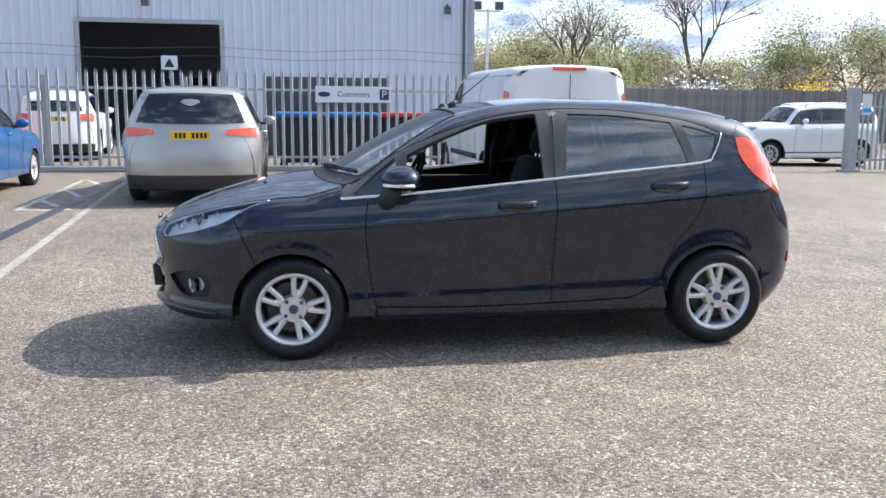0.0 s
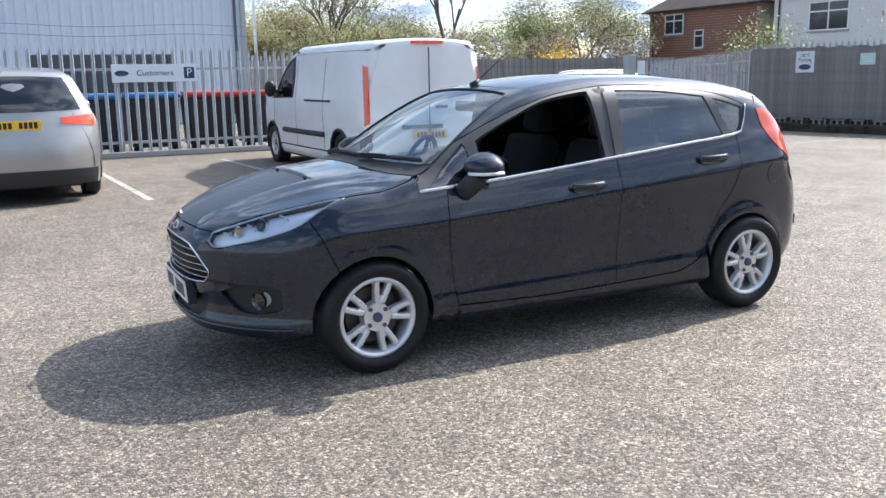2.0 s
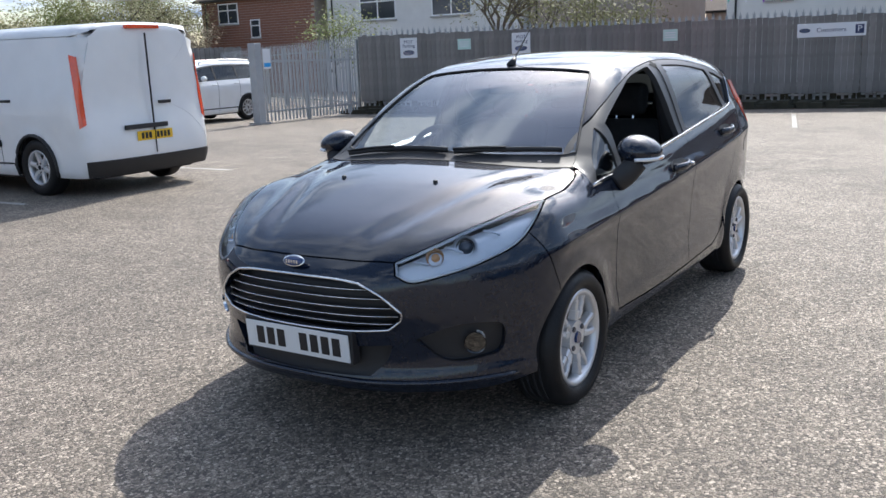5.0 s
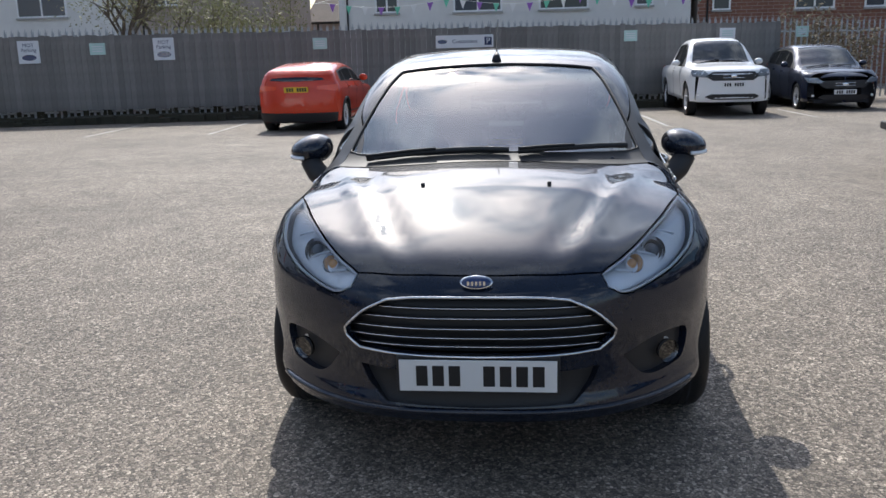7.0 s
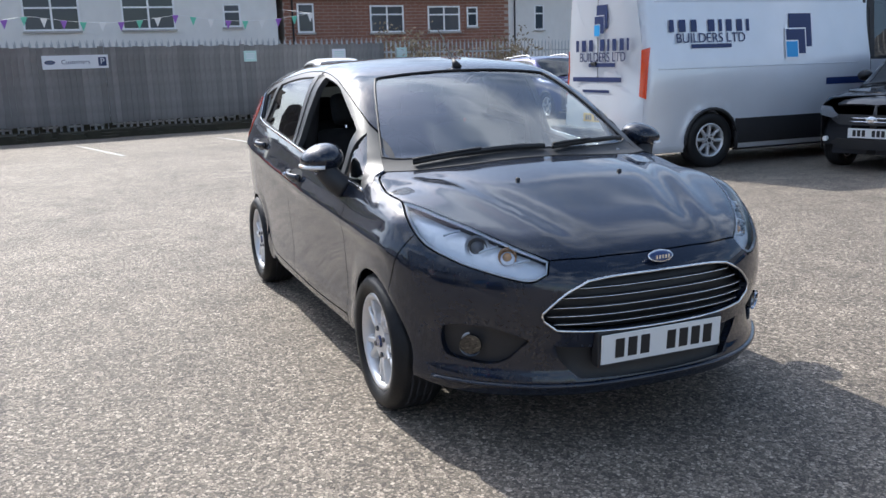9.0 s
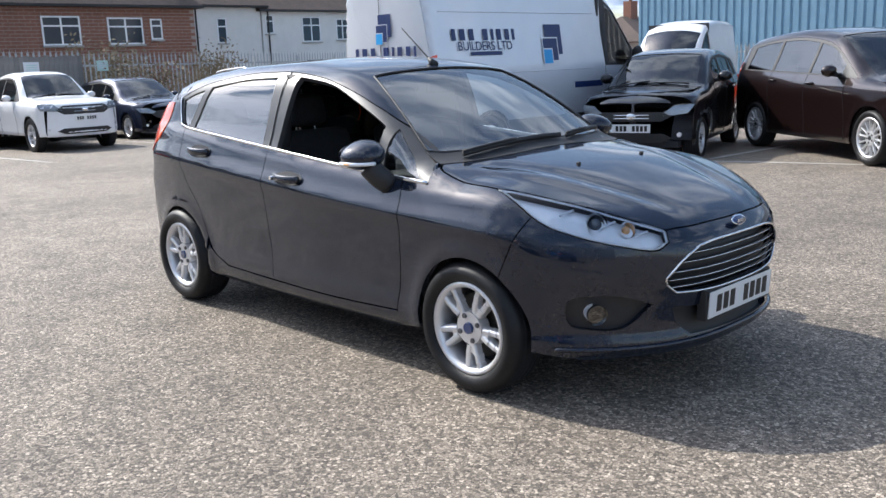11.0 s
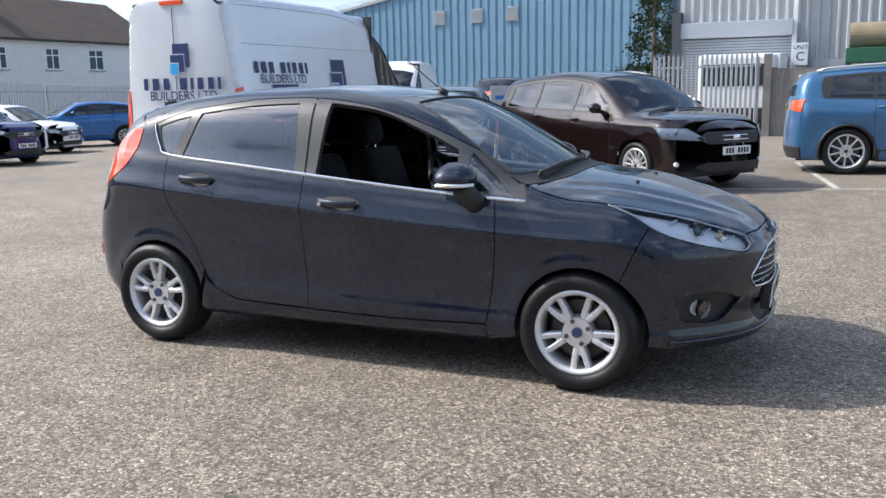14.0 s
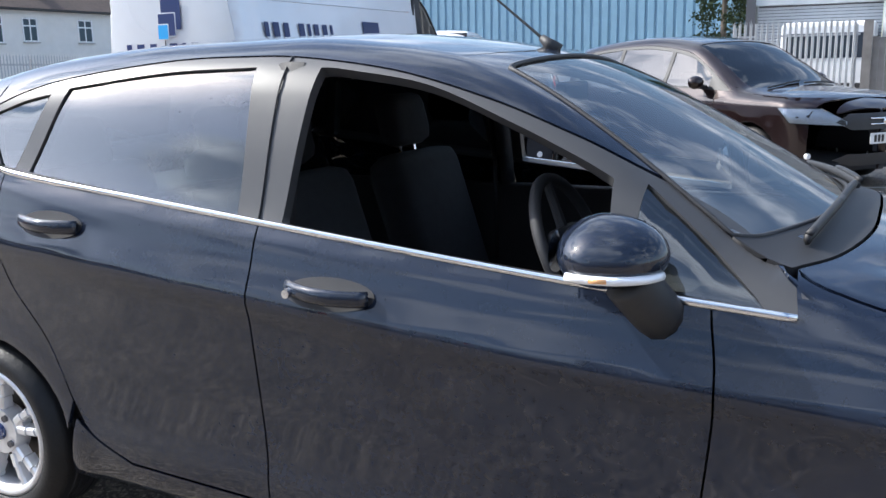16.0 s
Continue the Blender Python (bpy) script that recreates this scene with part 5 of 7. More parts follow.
    for s in (-1, 1):
        view = SideView(s)
        lay = lambda pts: view.lay(form, np.array(pts, float))
        door_f = loop(spline([(-0.828, belt_y(-0.828)), (-0.5, belt_y(-0.5)), (0.229, belt_y(0.229))]), gap_b, [(0.212, 0.285), (-0.3, 0.278), (-0.79, 0.290)], gap_a[::-1])
        d1 = panel("front_door", form, view, door_f, M_HERO, car, step=0.022)
        door_r = loop(spline([(0.229, belt_y(0.229)), (0.62, belt_y(0.62)), (1.13, belt_y(1.13))]), gap_c, [(0.68, 0.300), (0.45, 0.292), (0.212, 0.285)], gap_b[::-1])
        d2 = panel("rear_door", form, view, door_r, M_HERO, car, step=0.022)
        fender = loop(wing_top[::-1][:, [0, 2]], [tuple(wing_top[0, [0, 2]]), (-0.98, belt_y(-0.98))], [(-0.98, belt_y(-0.98)), (-0.828, belt_y(-0.828))], gap_a, [(-0.79, 0.29), (-0.80, 0.21)], [(-0.80, 0.21), (-0.948, 0.236)], arch(-1.257, 0.313, -9, 126), spline(seam2), lamp_low[split:, [0, 2]])
        panel("front_wing", form, view, fender, M_HERO, car, step=0.025)
        sill = loop([(-0.79, 0.287), (-0.3, 0.275), (0.212, 0.282), (0.68, 0.297)], [(0.68, 0.297), (0.80, 0.345), (0.88, 0.40)], [(0.88, 0.40), (0.925, 0.24)], [(0.925, 0.24), (0.90, 0.195)], [(0.90, 0.195), (-0.79, 0.195)])
        panel("sill", form, view, sill, M_HERO, car)
        quarter = loop(kick, [(1.262, 1.25), (1.33, 1.238), (1.395, 1.30)], [(1.395, 1.30), (1.352, 1.222)], [(1.352, 1.222), (1.365, 1.12), (1.42, 1.03), (1.53, 0.945), (1.645, 0.885)], [(1.645, 0.885), (1.62, 0.72), (1.575, 0.60), (1.506, 0.402)], arch(1.217, 0.312, 22, 166), [(0.914, 0.360), (0.886, 0.45)], gap_c[:5][::-1])
        panel("rear_wing", form, view, quarter, M_HERO, car, step=0.025)
        # black window surround with the openings
        dlo = loop(spline(belt_line), kick, top_edge[::-1], [(-1.02, 0.905), (-0.98, belt_y(-0.98))])
        g_front = loop([(-0.605, 1.118), (-0.523, 1.159), (-0.355, 1.232), (-0.146, 1.309), (0.083, 1.346), (0.150, 1.352)], [(0.150, 1.352), (0.158, 1.2), (0.165, belt_y(0.165) + 0.012)], [(0.165, belt_y(0.165) + 0.012), (-0.3, belt_y(-0.3) + 0.012), (-0.62, belt_y(-0.62) + 0.012)], [(-0.62, belt_y(-0.62) + 0.012), (-0.605, 1.118)])
        g_tri = loop([(-0.672, 1.105), (-0.668, 1.0), (-0.676, belt_y(-0.676) + 0.014)], [(-0.676, belt_y(-0.676) + 0.014), (-0.92, belt_y(-0.92) + 0.012)], [(-0.92, belt_y(-0.92) + 0.012), (-0.80, 1.005), (-0.672, 1.105)])
        g_rear = loop([(0.342, 1.355), (0.63, 1.345), (0.955, 1.308)], [(0.955, 1.308), (1.035, belt_y(1.035) + 0.014)], [(1.035, belt_y(1.035) + 0.014), (0.62, belt_y(0.62) + 0.012), (0.300, belt_y(0.30) + 0.012)], [(0.300, belt_y(0.30) + 0.012), (0.318, 1.2), (0.342, 1.355)])
        g_quart = loop([(1.022, 1.292), (1.12, 1.272), (1.228, 1.238)], [(1.228, 1.238), (1.20, 1.155), (1.155, 1.098)], [(1.155, 1.098), (1.098, 1.092)], [(1.098, 1.092), (1.022, 1.292)])
        frame_ob = panel("window_frame", form, view, dlo, M_PILLAR, car, gap=0.002, lift=-0.002, rim=0.03, step=0.05, holes=(g_front, g_tri, g_rear, g_quart), label="satin black window surround")
        for nm, g in (("mirror_corner_glass", g_tri), ("rear_door_glass", g_rear), ("quarter_glass", g_quart)):
            panel(nm, form, view, g, M_SIDEGLASS, frame_ob, gap=-0.004, lift=-0.008, rim=0, step=0.06, label="tinted side window")
        # division between the doors in the surround
        line = view.lay(form, spline([(0.232, belt_y(0.232)), (0.25, 1.38)]))
        ribbon("door_seam", [q + np.array((0, s * 0.001, 0)) for q in line], 0.0025, M_BLACK, frame_ob)
        bead = view.lay(form, spline(belt_line + kick[1:], 0.03))
        nn = form.normal(bead)
        ribbon("chrome_strip", [tuple(q) for q in bead + nn * 0.003], 0.0045, M_CHROME, car, "bright chrome waistline strip", 8, flat=2.0)
        # door handles
        for (hx, hz), door in (((0.0, 0.850), d1), ((0.905, 0.950), d2)):
            cup = view.lay(form, np.array([(hx, hz)]))[0]
            out = np.array([hx + 0.118 * math.cos(a) for a in np.linspace(0, 2 * math.pi, 28, endpoint=False)])
            oz = np.array([hz + 0.036 * math.sin(a) for a in np.linspace(0, 2 * math.pi, 28, endpoint=False)])
            panel("handle_cup", form, view, np.column_stack([out, oz]), M_TRIM, door, gap=0, lift=0.0015, rim=0.004, step=0.03, label="dark handle recess")
            grip = [(hx + t, cup[1] + s * (0.006 + 0.034 * math.cos(t / 0.108 * math.pi / 2) ** 0.8), hz + 0.004 + t * 0.04) for t in np.linspace(-0.108, 0.108, 13)]
            ribbon("handle", grip, 0.012, M_HERO, door, "body-coloured pull handle", 10, flat=1.6)
        bm = bmesh.new()
        tube(bm, (0.085, s * 0.873, 0.853), (0.085, s * 0.896, 0.853), 0.012, 0.010, 16)
        part("lock_barrel", bm, M_CHROME, d1)
        # door mirror
        mirror = new("door_mirror")
        mirror.parent = car
        bm = bmesh.new()
        bmesh.ops.create_icosphere(bm, subdivisions=4, radius=1)
        for v in bm.verts:
            q = v.co.copy()
            back = q.x > 0
            v.co = Vector((-0.640 + q.x * (0.085 if back else 0.125), s * (0.868 + q.y * s * 0.100), 1.002 + q.z * (0.068 - 0.010 * q.y * s) - 0.008 * q.y * s))
        part("mirror_cap", bm, M_HERO, mirror, "body-coloured mirror cap", True)
        bm = bmesh.new()
        bmesh.ops.create_circle(bm, cap_ends=True, segments=32, radius=1)
        for v in bm.verts:
            v.co = Vector((-0.553, s * (0.868 + v.co.x * 0.060), 1.000 + v.co.y * 0.042))
        part("mirror_glass", bm, M_CHROME, mirror, "silvered mirror glass")
        foot = [(-0.735, s * 0.790, 0.868), (-0.720, s * 0.835, 0.905), (-0.69, s * 0.868, 0.955)]
        ribbon("mirror_foot", spline(foot, 0.02), 0.047, M_TRIM, mirror, "black mirror foot", 12, flat=1.1)
        ind = [(-0.645 - 0.112 * math.cos(a), s * (0.868 + 0.098 * math.sin(a)), 0.970) for a in np.linspace(0.15, 2.0, 14)]
        ribbon("indicator", ind, 0.0080, M_REFLECT, mirror, "clear indicator strip", 8, flat=1.1)
        ribbon("amber_insert", ind[8:11], 0.0086, M_AMBER, mirror, "amber indicator insert", 8, flat=0.8)
        # headlamp
        hv = SlantView((-1.7, s * 0.6, 0.75), (-0.62, s * 0.62, 0.42))
        flip_y = np.array([1, s, 1])
        lamp_loop = loop(lamp_top * flip_y, lamp_low * flip_y)
        lamp = panel("headlamp", form, hv, lamp_loop, M_LENS, car, gap=0.003, lift=0.001, rim=0.02, step=0.03, label="clear headlamp with chrome reflector")
        panel("lamp_bowl", form, hv, lamp_loop, M_REFLECT, lamp, gap=0.004, lift=-0.034, rim=-0.030, step=0.02)
        # pale bead that paints the light caught on the lens edge
        edge_l = hv.lay(form, inset(hv.uv(lamp_loop), 0.007))
        ribbon("lamp_edge", [tuple(q) for q in edge_l - form.normal(edge_l) * 0.006], 0.0045, M_GLINTTRIM, lamp, "painted glint along the lens edge", 6, closed=True)
        way = Vector((-0.86, s * 0.38, 0.34)).normalized()
        spot = lambda x, y, lift: (lambda q: Vector(q - form.normal(q[None])[0] * lift))(TopView().lay(form, np.array([(x, s * y)]))[0])
        c = spot(-1.757, 0.606, 0.026)
        part("lamp_ring", tube(bmesh.new(), c - way * 0.03, c + way * 0.006, 0.038, 0.046, 32, False), M_CHROME, lamp, "chrome projector ring", True)
        part("projector_bezel", tube(bmesh.new(), c - way * 0.028, c + way * 0.002, 0.026, 0.036, 28, False), M_PILLAR, lamp, "dark bezel", True)
        bm = bmesh.new()
        bmesh.ops.create_uvsphere(bm, u_segments=24, v_segments=12, radius=0.028)
        bmesh.ops.translate(bm, verts=bm.verts, vec=c - way * 0.012)
        part("projector", bm, M_PROJECTOR, lamp, "round projector lens", True)
        c2 = spot(-1.850, 0.528, 0.022)
        part("main_beam_bowl", tube(bmesh.new(), c2 - way * 0.03, c2 + way * 0.006, 0.014, 0.034, 24, False), M_CHROME, lamp, "chrome main beam bowl", True)
        bm = bmesh.new()
        bmesh.ops.create_uvsphere(bm, u_segments=16, v_segments=8, radius=0.017)
        bmesh.ops.translate(bm, verts=bm.verts, vec=c2 - way * 0.012)
        part("indicator_bulb", bm, M_AMBER, lamp, "amber bulb", True)
        for x, ya, yb in ((-1.900, 0.462, 0.520), (-1.800, 0.540, 0.610), (-1.660, 0.625, 0.690)):
            rib = TopView().lay(form, np.array([(x + 0.02 * t, s * (ya + (yb - ya) * t)) for t in np.linspace(0, 1, 7)]))
            ribbon("lamp_divider", [tuple(q) for q in rib - form.normal(rib) * 0.020], 0.005, M_GLINTTRIM, lamp, "pale divider", 6)
        # tail lamp
        tl = loop([(1.348, 1.224), (1.44, 1.215), (1.56, 1.10), (1.66, 0.965), (1.70, 0.905)], [(1.70, 0.905), (1.645, 0.882)], [(1.645, 0.882), (1.53, 0.945), (1.42, 1.03), (1.365, 1.12), (1.348, 1.224)])
        panel("tail_lamp", form, view, tl, M_RED_LENS, car, gap=0.002, lift=0.004, rim=0.03, step=0.03, label="red tail lamp")
        panel("reversing_lens", form, view, loop([(1.56, 1.06), (1.61, 1.0), (1.68, 0.915)], [(1.68, 0.915), (1.645, 0.90)], [(1.645, 0.90), (1.58, 0.97), (1.56, 1.06)]), M_REFLECT, car, gap=0, lift=0.006, rim=0.002, step=0.03)
        # rear bumper reflector
        panel("rear_reflector", form, RoundView(1.0, 1), RoundView(1.0, 1).uv(np.array([(1.70, s * 0.68, 0.47), (1.70, s * 0.62, 0.47), (1.70, s * 0.62, 0.53), (1.70, s * 0.68, 0.53)])), M_RED_LENS, car, gap=0, lift=0.004, rim=0.003, step=0.03, keep_uv=True)
        # fuel flap or its seam
        if s < 0:
            ring = [(1.43 + 0.062 * math.cos(a), 0.835 + 0.062 * math.sin(a)) for a in np.linspace(0, 2 * math.pi, 32, endpoint=False)]
            panel("fuel_flap", form, view, np.array(ring), M_HERO, car, gap=0, lift=0.0022, rim=0.004, step=0.03)
            ribbon("fuel_flap_seam", [tuple(q) for q in view.lay(form, np.array(ring))], 0.0022, M_BLACK, car, n=6, closed=True)
        # wheel well
        for wx in (-1.2445, 1.2445):
            bm = bmesh.new()
            prof = [(0.335, 0.0), (0.335, 0.28)]
            rings = [[bm.verts.new((wx + r * math.cos(a), s * (0.765 - d), 0.285 + r * math.sin(a))) for a in np.linspace(0.10, math.pi - 0.10, 28)] for r, d in prof]
            for k in range(27):
                bm.faces.new((rings[0][k], rings[0][k + 1], rings[1][k + 1], rings[1][k]))
            bm.faces.new(rings[1])
            part("wheel_arch_liner", bm, M_TRIM, car, "black wheel arch liner")
            wheel(car, wx, s * 0.838, 0.288, 0.288, 0.196, 0.20, (5, 0.235, 0.040, 0.054), M_ALLOY, turn=(30 if wx < 0 else -2) if s > 0 else (13 if wx < 0 else -5), cap_mat=M_BADGE)
    # bonnet, roof, screens
    half = [(-1.100, 0.0), (-1.09, 0.30), (-1.04, 0.52), (-0.965, 0.665)]
    nose_run = [(-1.938, 0.405), (-1.97, 0.28), (-1.985, 0.12), (-1.988, 0.0)]
    flip = lambda pts: [(a, -b) for a, b in pts[::-1]]
    hood = loop(half, side_run, lamp_run, nose_run, flip(nose_run), flip(lamp_run), flip(side_run), flip(half))
    bonnet = panel("bonnet", form, TopView(), hood, M_HERO, car, gap=0.0025, step=0.035)
    for s in (-1, 1):
        bm = bmesh.new()
        box(bm, -1.402, -1.384, s * 0.245 - 0.008, s * 0.245 + 0.008, 0.928, 0.945, 0.004)
        part("washer_jet", bm, M_TRIM, bonnet, "black washer jet")
    lay_l = lambda pts, s: SideView(s).lay(form, spline(pts, 0.03))
    rail_l, rail_r = lay_l(top_edge, -1), lay_l(top_edge, 1)
    cowl_half = [(-1.02, 0.0), (-0.99, 0.30), (-0.90, 0.55), (-0.84, 0.64)]
    pillar = [(-0.84, 0.64), (-0.62, 0.580), (-0.40, 0.515), (-0.29, 0.475)]
    header = [(-0.29, 0.475), (-0.285, 0.42), (-0.295, 0.2), (-0.30, 0.0)]
    screen = loop(cowl_half, pillar, header, flip(header), flip(pillar), flip(cowl_half))
    tail = [(1.262, 0.0), (1.40, 0.53), (1.52, 0.47), (1.575, 0.3), (1.585, 0.0)]
    roof_loop = loop(rail_r[:, :2], [tuple(rail_r[-1, :2])] + tail[1:], flip(tail[1:]) + [tuple(rail_l[-1, :2])], rail_l[::-1, :2], [tuple(rail_l[0, :2]), (-0.93, -0.66), (-0.985, -0.55), (-1.045, -0.30), (-1.06, 0.0), (-1.045, 0.30), (-0.985, 0.55), (-0.93, 0.66), tuple(rail_r[0, :2])])
    roof = panel("roof", form, TopView(), roof_loop, M_HERO, car, gap=0.001, rim=0.02, step=0.05, holes=(screen,))
    ws = panel("windscreen", form, TopView(), screen, M_SCREEN, car, gap=-0.003, lift=-0.003, rim=0, step=0.06, label="green-tinted windscreen")
    ring = TopView().lay(form, screen)
    ribbon("screen_seal", [tuple(q) for q in ring], 0.006, M_TRIM, ws, n=6, closed=True)
    cowl = loop([(-1.095, 0.0), (-1.085, 0.30), (-1.035, 0.52), (-0.955, 0.67)], [(-0.955, 0.67), (-0.84, 0.645)], cowl_half[::-1], flip(cowl_half[::-1]), [(-0.84, -0.645), (-0.955, -0.67)], [(-0.955, -0.67), (-1.035, -0.52), (-1.085, -0.30), (-1.095, 0.0)])
    panel("scuttle", form, TopView(), cowl, M_TRIM, car, gap=0, lift=0.002, rim=0.02, step=0.04, label="black plastic scuttle below the windscreen")
    # wipers
    for a, b in (((-0.965, 0.54), (-1.022, -0.08)), ((-1.03, -0.12), (-0.865, -0.585))):
        w = TopView().lay(form, spline([a, ((a[0] + b[0]) / 2 - 0.01, (a[1] + b[1]) / 2), b], 0.04))
        wn_ = form.normal(w)
        wp = new("wiper")
        wp.parent = car
        ribbon("wiper_blade", [tuple(q) for q in w + wn_ * 0.018], 0.008, M_TRIM, wp, "black wiper blade", 6, flat=1.6)
        ribbon("wiper_arm", [tuple(q) for q in (w + wn_ * 0.032)[: len(w) // 2 + 1]], 0.009, M_TRIM, wp, "black wiper arm", 6, flat=0.7)
    # nose
    rv = RoundView(-1.15, -1)
    lead = TopView().lay(form, spline(nose_run))
    low = [(-1.567, 0.80, 0.243), (-1.75, 0.68, 0.215), (-1.93, 0.48, 0.222), (-2.02, 0.2, 0.225), (-2.03, 0.0, 0.225)]
    U = lambda pts: rv.uv(np.array(pts, float))
    m3 = np.array([1, -1, 1])
    runs = [np.array(spline(low[::-1])), arch_f[::-1], seam, lamp_low[:split + 1][::-1], lead]
    nose_loop = loop(*[U(r) for r in runs], *[U(r[::-1] * m3) for r in runs[::-1]])
    gy = [(0.0, 0.664), (0.20, 0.662), (0.300, 0.652)], [(0.300, 0.652), (0.38, 0.610), (0.452, 0.542)], [(0.452, 0.542), (0.446, 0.515), (0.400, 0.476)], [(0.400, 0.476), (0.25, 0.466), (0.0, 0.462)]
    front_x = lambda y, z: float(form.front(z) + 0.85 * abs(y) ** 2.85)
    F3 = lambda pts: [(front_x(a, b), a, b) for a, b in pts]
    gr = [spline(F3(r)) for r in gy]
    grille_loop = loop(*[U(r) for r in gr], *[U(r[::-1] * np.array([1, -1, 1])) for r in gr[::-1]])
    li = [[(0.0, 0.405), (0.27, 0.402), (0.40, 0.412)], [(0.40, 0.412), (0.37, 0.345), (0.315, 0.292)], [(0.315, 0.292), (0.0, 0.284)]]
    lo3 = [spline(F3(r)) for r in li]
    intake_loop = loop(*[U(r) for r in lo3], *[U(r[::-1] * np.array([1, -1, 1])) for r in lo3[::-1]])
    fogs = []
    for s in (-1, 1):
        fp = [(-1.955, 0.50, 0.435), (-1.87, 0.60, 0.475), (-1.78, 0.68, 0.480), (-1.70, 0.72, 0.46), (-1.70, 0.72, 0.37), (-1.76, 0.69, 0.345), (-1.88, 0.59, 0.345)]
        fogs.append(loop([tuple(q) for q in U([(a, s * b, c) for a, b, c in fp + fp[:1]])]))
    nose = panel("front_bumper", form, rv, nose_loop, M_HERO, car, gap=0.0025, rim=0.03, step=0.03, holes=(grille_loop, intake_loop, *fogs), keep_uv=True)
    panel("grille_backing", form, rv, grille_loop, M_BLACK, nose, gap=-0.004, lift=-0.045, rim=-0.045, step=0.05, keep_uv=True)
    panel("intake_mesh", form, rv, intake_loop, M_TRIM, nose, gap=-0.004, lift=-0.03, rim=-0.03, step=0.05, keep_uv=True, label="black lower intake")
    for f in fogs:
        panel("fog_recess", form, rv, f, M_TRIM, nose, gap=-0.003, lift=-0.028, rim=-0.026, step=0.03, keep_uv=True, label="black fog lamp recess")
    ring = rv.lay(form, grille_loop)
    ribbon("grille_surround", [tuple(q) for q in ring + form.normal(ring) * 0.002], 0.0050, M_CHROME, nose, "chrome grille surround", 8, closed=True)
    for z, hw in ((0.628, 0.335), (0.595, 0.385), (0.560, 0.425), (0.528, 0.435), (0.497, 0.412)):
        slat = np.array(F3([(y, z) for y in np.linspace(-hw, hw, 21)]))
        slat[:, 0] += 0.008
        ribbon("grille_slat", [tuple(q) for q in slat], 0.0019, M_CHROME, nose, "thin chrome slat", 6)
        ribbon("grille_fin", [(q[0] + 0.022, q[1], q[2] - 0.006) for q in slat], 0.006, M_BLACK, nose, "black fin", 6)
    for s in (-1, 1):
        c = rv.lay(form, U([(-1.79, s * 0.655, 0.405)]))[0]
        n0 = form.normal(c[None])[0]
        c, n0 = Vector(c), Vector(n0)
        n0 = (n0 + Vector((-0.6, 0, 0))).normalized()
        bm = bmesh.new()
        tube(bm, c - n0 * 0.004, c + n0 * 0.010, 0.039, 0.042, 28, False)
        ring_ob = part("fog_lamp", bm, M_CHROME, nose, "round fog lamp with chrome ring", True)
        bm = bmesh.new()
        tube(bm, c - n0 * 0.012, c - n0 * 0.002, 0.038, 0.038, 28)
        part("fog_lens", bm, M_DARKGLASS, ring_ob)
        bm = bmesh.new()
        tube(bm, c - n0 * 0.05, c - n0 * 0.030, 0.038, 0.038, 28)
        part("fog_reflector", bm, M_REFLECT, ring_ob)
    lip = rv.lay(form, U(spline([(-1.66, 0.76, 0.262), (-1.80, 0.66, 0.262), (-1.95, 0.45, 0.265), (-2.03, 0.2, 0.268), (-2.04, 0.0, 0.268), (-2.03, -0.2, 0.268), (-1.95, -0.45, 0.265), (-1.80, -0.66, 0.262), (-1.66, -0.76, 0.262)], 0.04)))
    ribbon("front_lip", [tuple(q) for q in lip], 0.014, M_HERO, nose, "body-coloured front lip", 8, flat=0.8)
    plate(car, -2.047, 0.400, -1, M_PLATE_W, tilt=-4)
    part("plate_holder", boxed(-2.044, -2.0, -0.27, 0.27, 0.335, 0.465, 0.004), M_TRIM, car)
    for nm, r1, r2, x0, mt in (("badge_rim", 0.054, 0.0205, -2.045, M_CHROME), ("badge", 0.050, 0.0178, -2.049, M_BADGE)):
        bm = bmesh.new()
        bmesh.ops.create_uvsphere(bm, u_segments=32, v_segments=12, radius=1)
        for v in bm.verts:
            v.co = Vector((-2.030 + v.co.z * 0.0 + v.co.x * (0.010 if nm == "badge" else 0.006), v.co.y * r1, 0.713 + v.co.z * r2))
            v.co.x += (v.co.z - 0.713) * 0.55
        part(nm, bm, mt, car, "oval blue badge" if nm == "badge" else "chrome badge rim", True)
    bm = bmesh.new()
    for k in range(5):
        box(bm, -2.0445, -2.0425, -0.03 + k * 0.013, -0.0225 + k * 0.013, 0.706, 0.719)
    part("badge_bars", bm, M_CHROME, car)
    # tail
    bv = RoundView(1.0, 1)
    V = lambda pts: bv.uv(np.array(pts, float))
    tail_loop = loop(V(spline([(1.50, 0.82, 0.215), (1.78, 0.5, 0.21), (1.8, 0.0, 0.21), (1.78, -0.5, 0.21), (1.50, -0.82, 0.215)])), V(spline([(1.50, -0.82, 0.215), (1.53, -0.80, 0.45), (1.50, -0.78, 0.75), (1.38, -0.72, 1.0), (1.24, -0.66, 1.20), (1.22, -0.6, 1.33)])), V(spline([(1.22, -0.6, 1.33), (1.5, -0.3, 1.335), (1.55, 0, 1.335), (1.5, 0.3, 1.335), (1.22, 0.6, 1.33)])), V(spline([(1.22, 0.6, 1.33), (1.24, 0.66, 1.20), (1.38, 0.72, 1.0), (1.50, 0.78, 0.75), (1.53, 0.80, 0.45), (1.50, 0.82, 0.215)])))
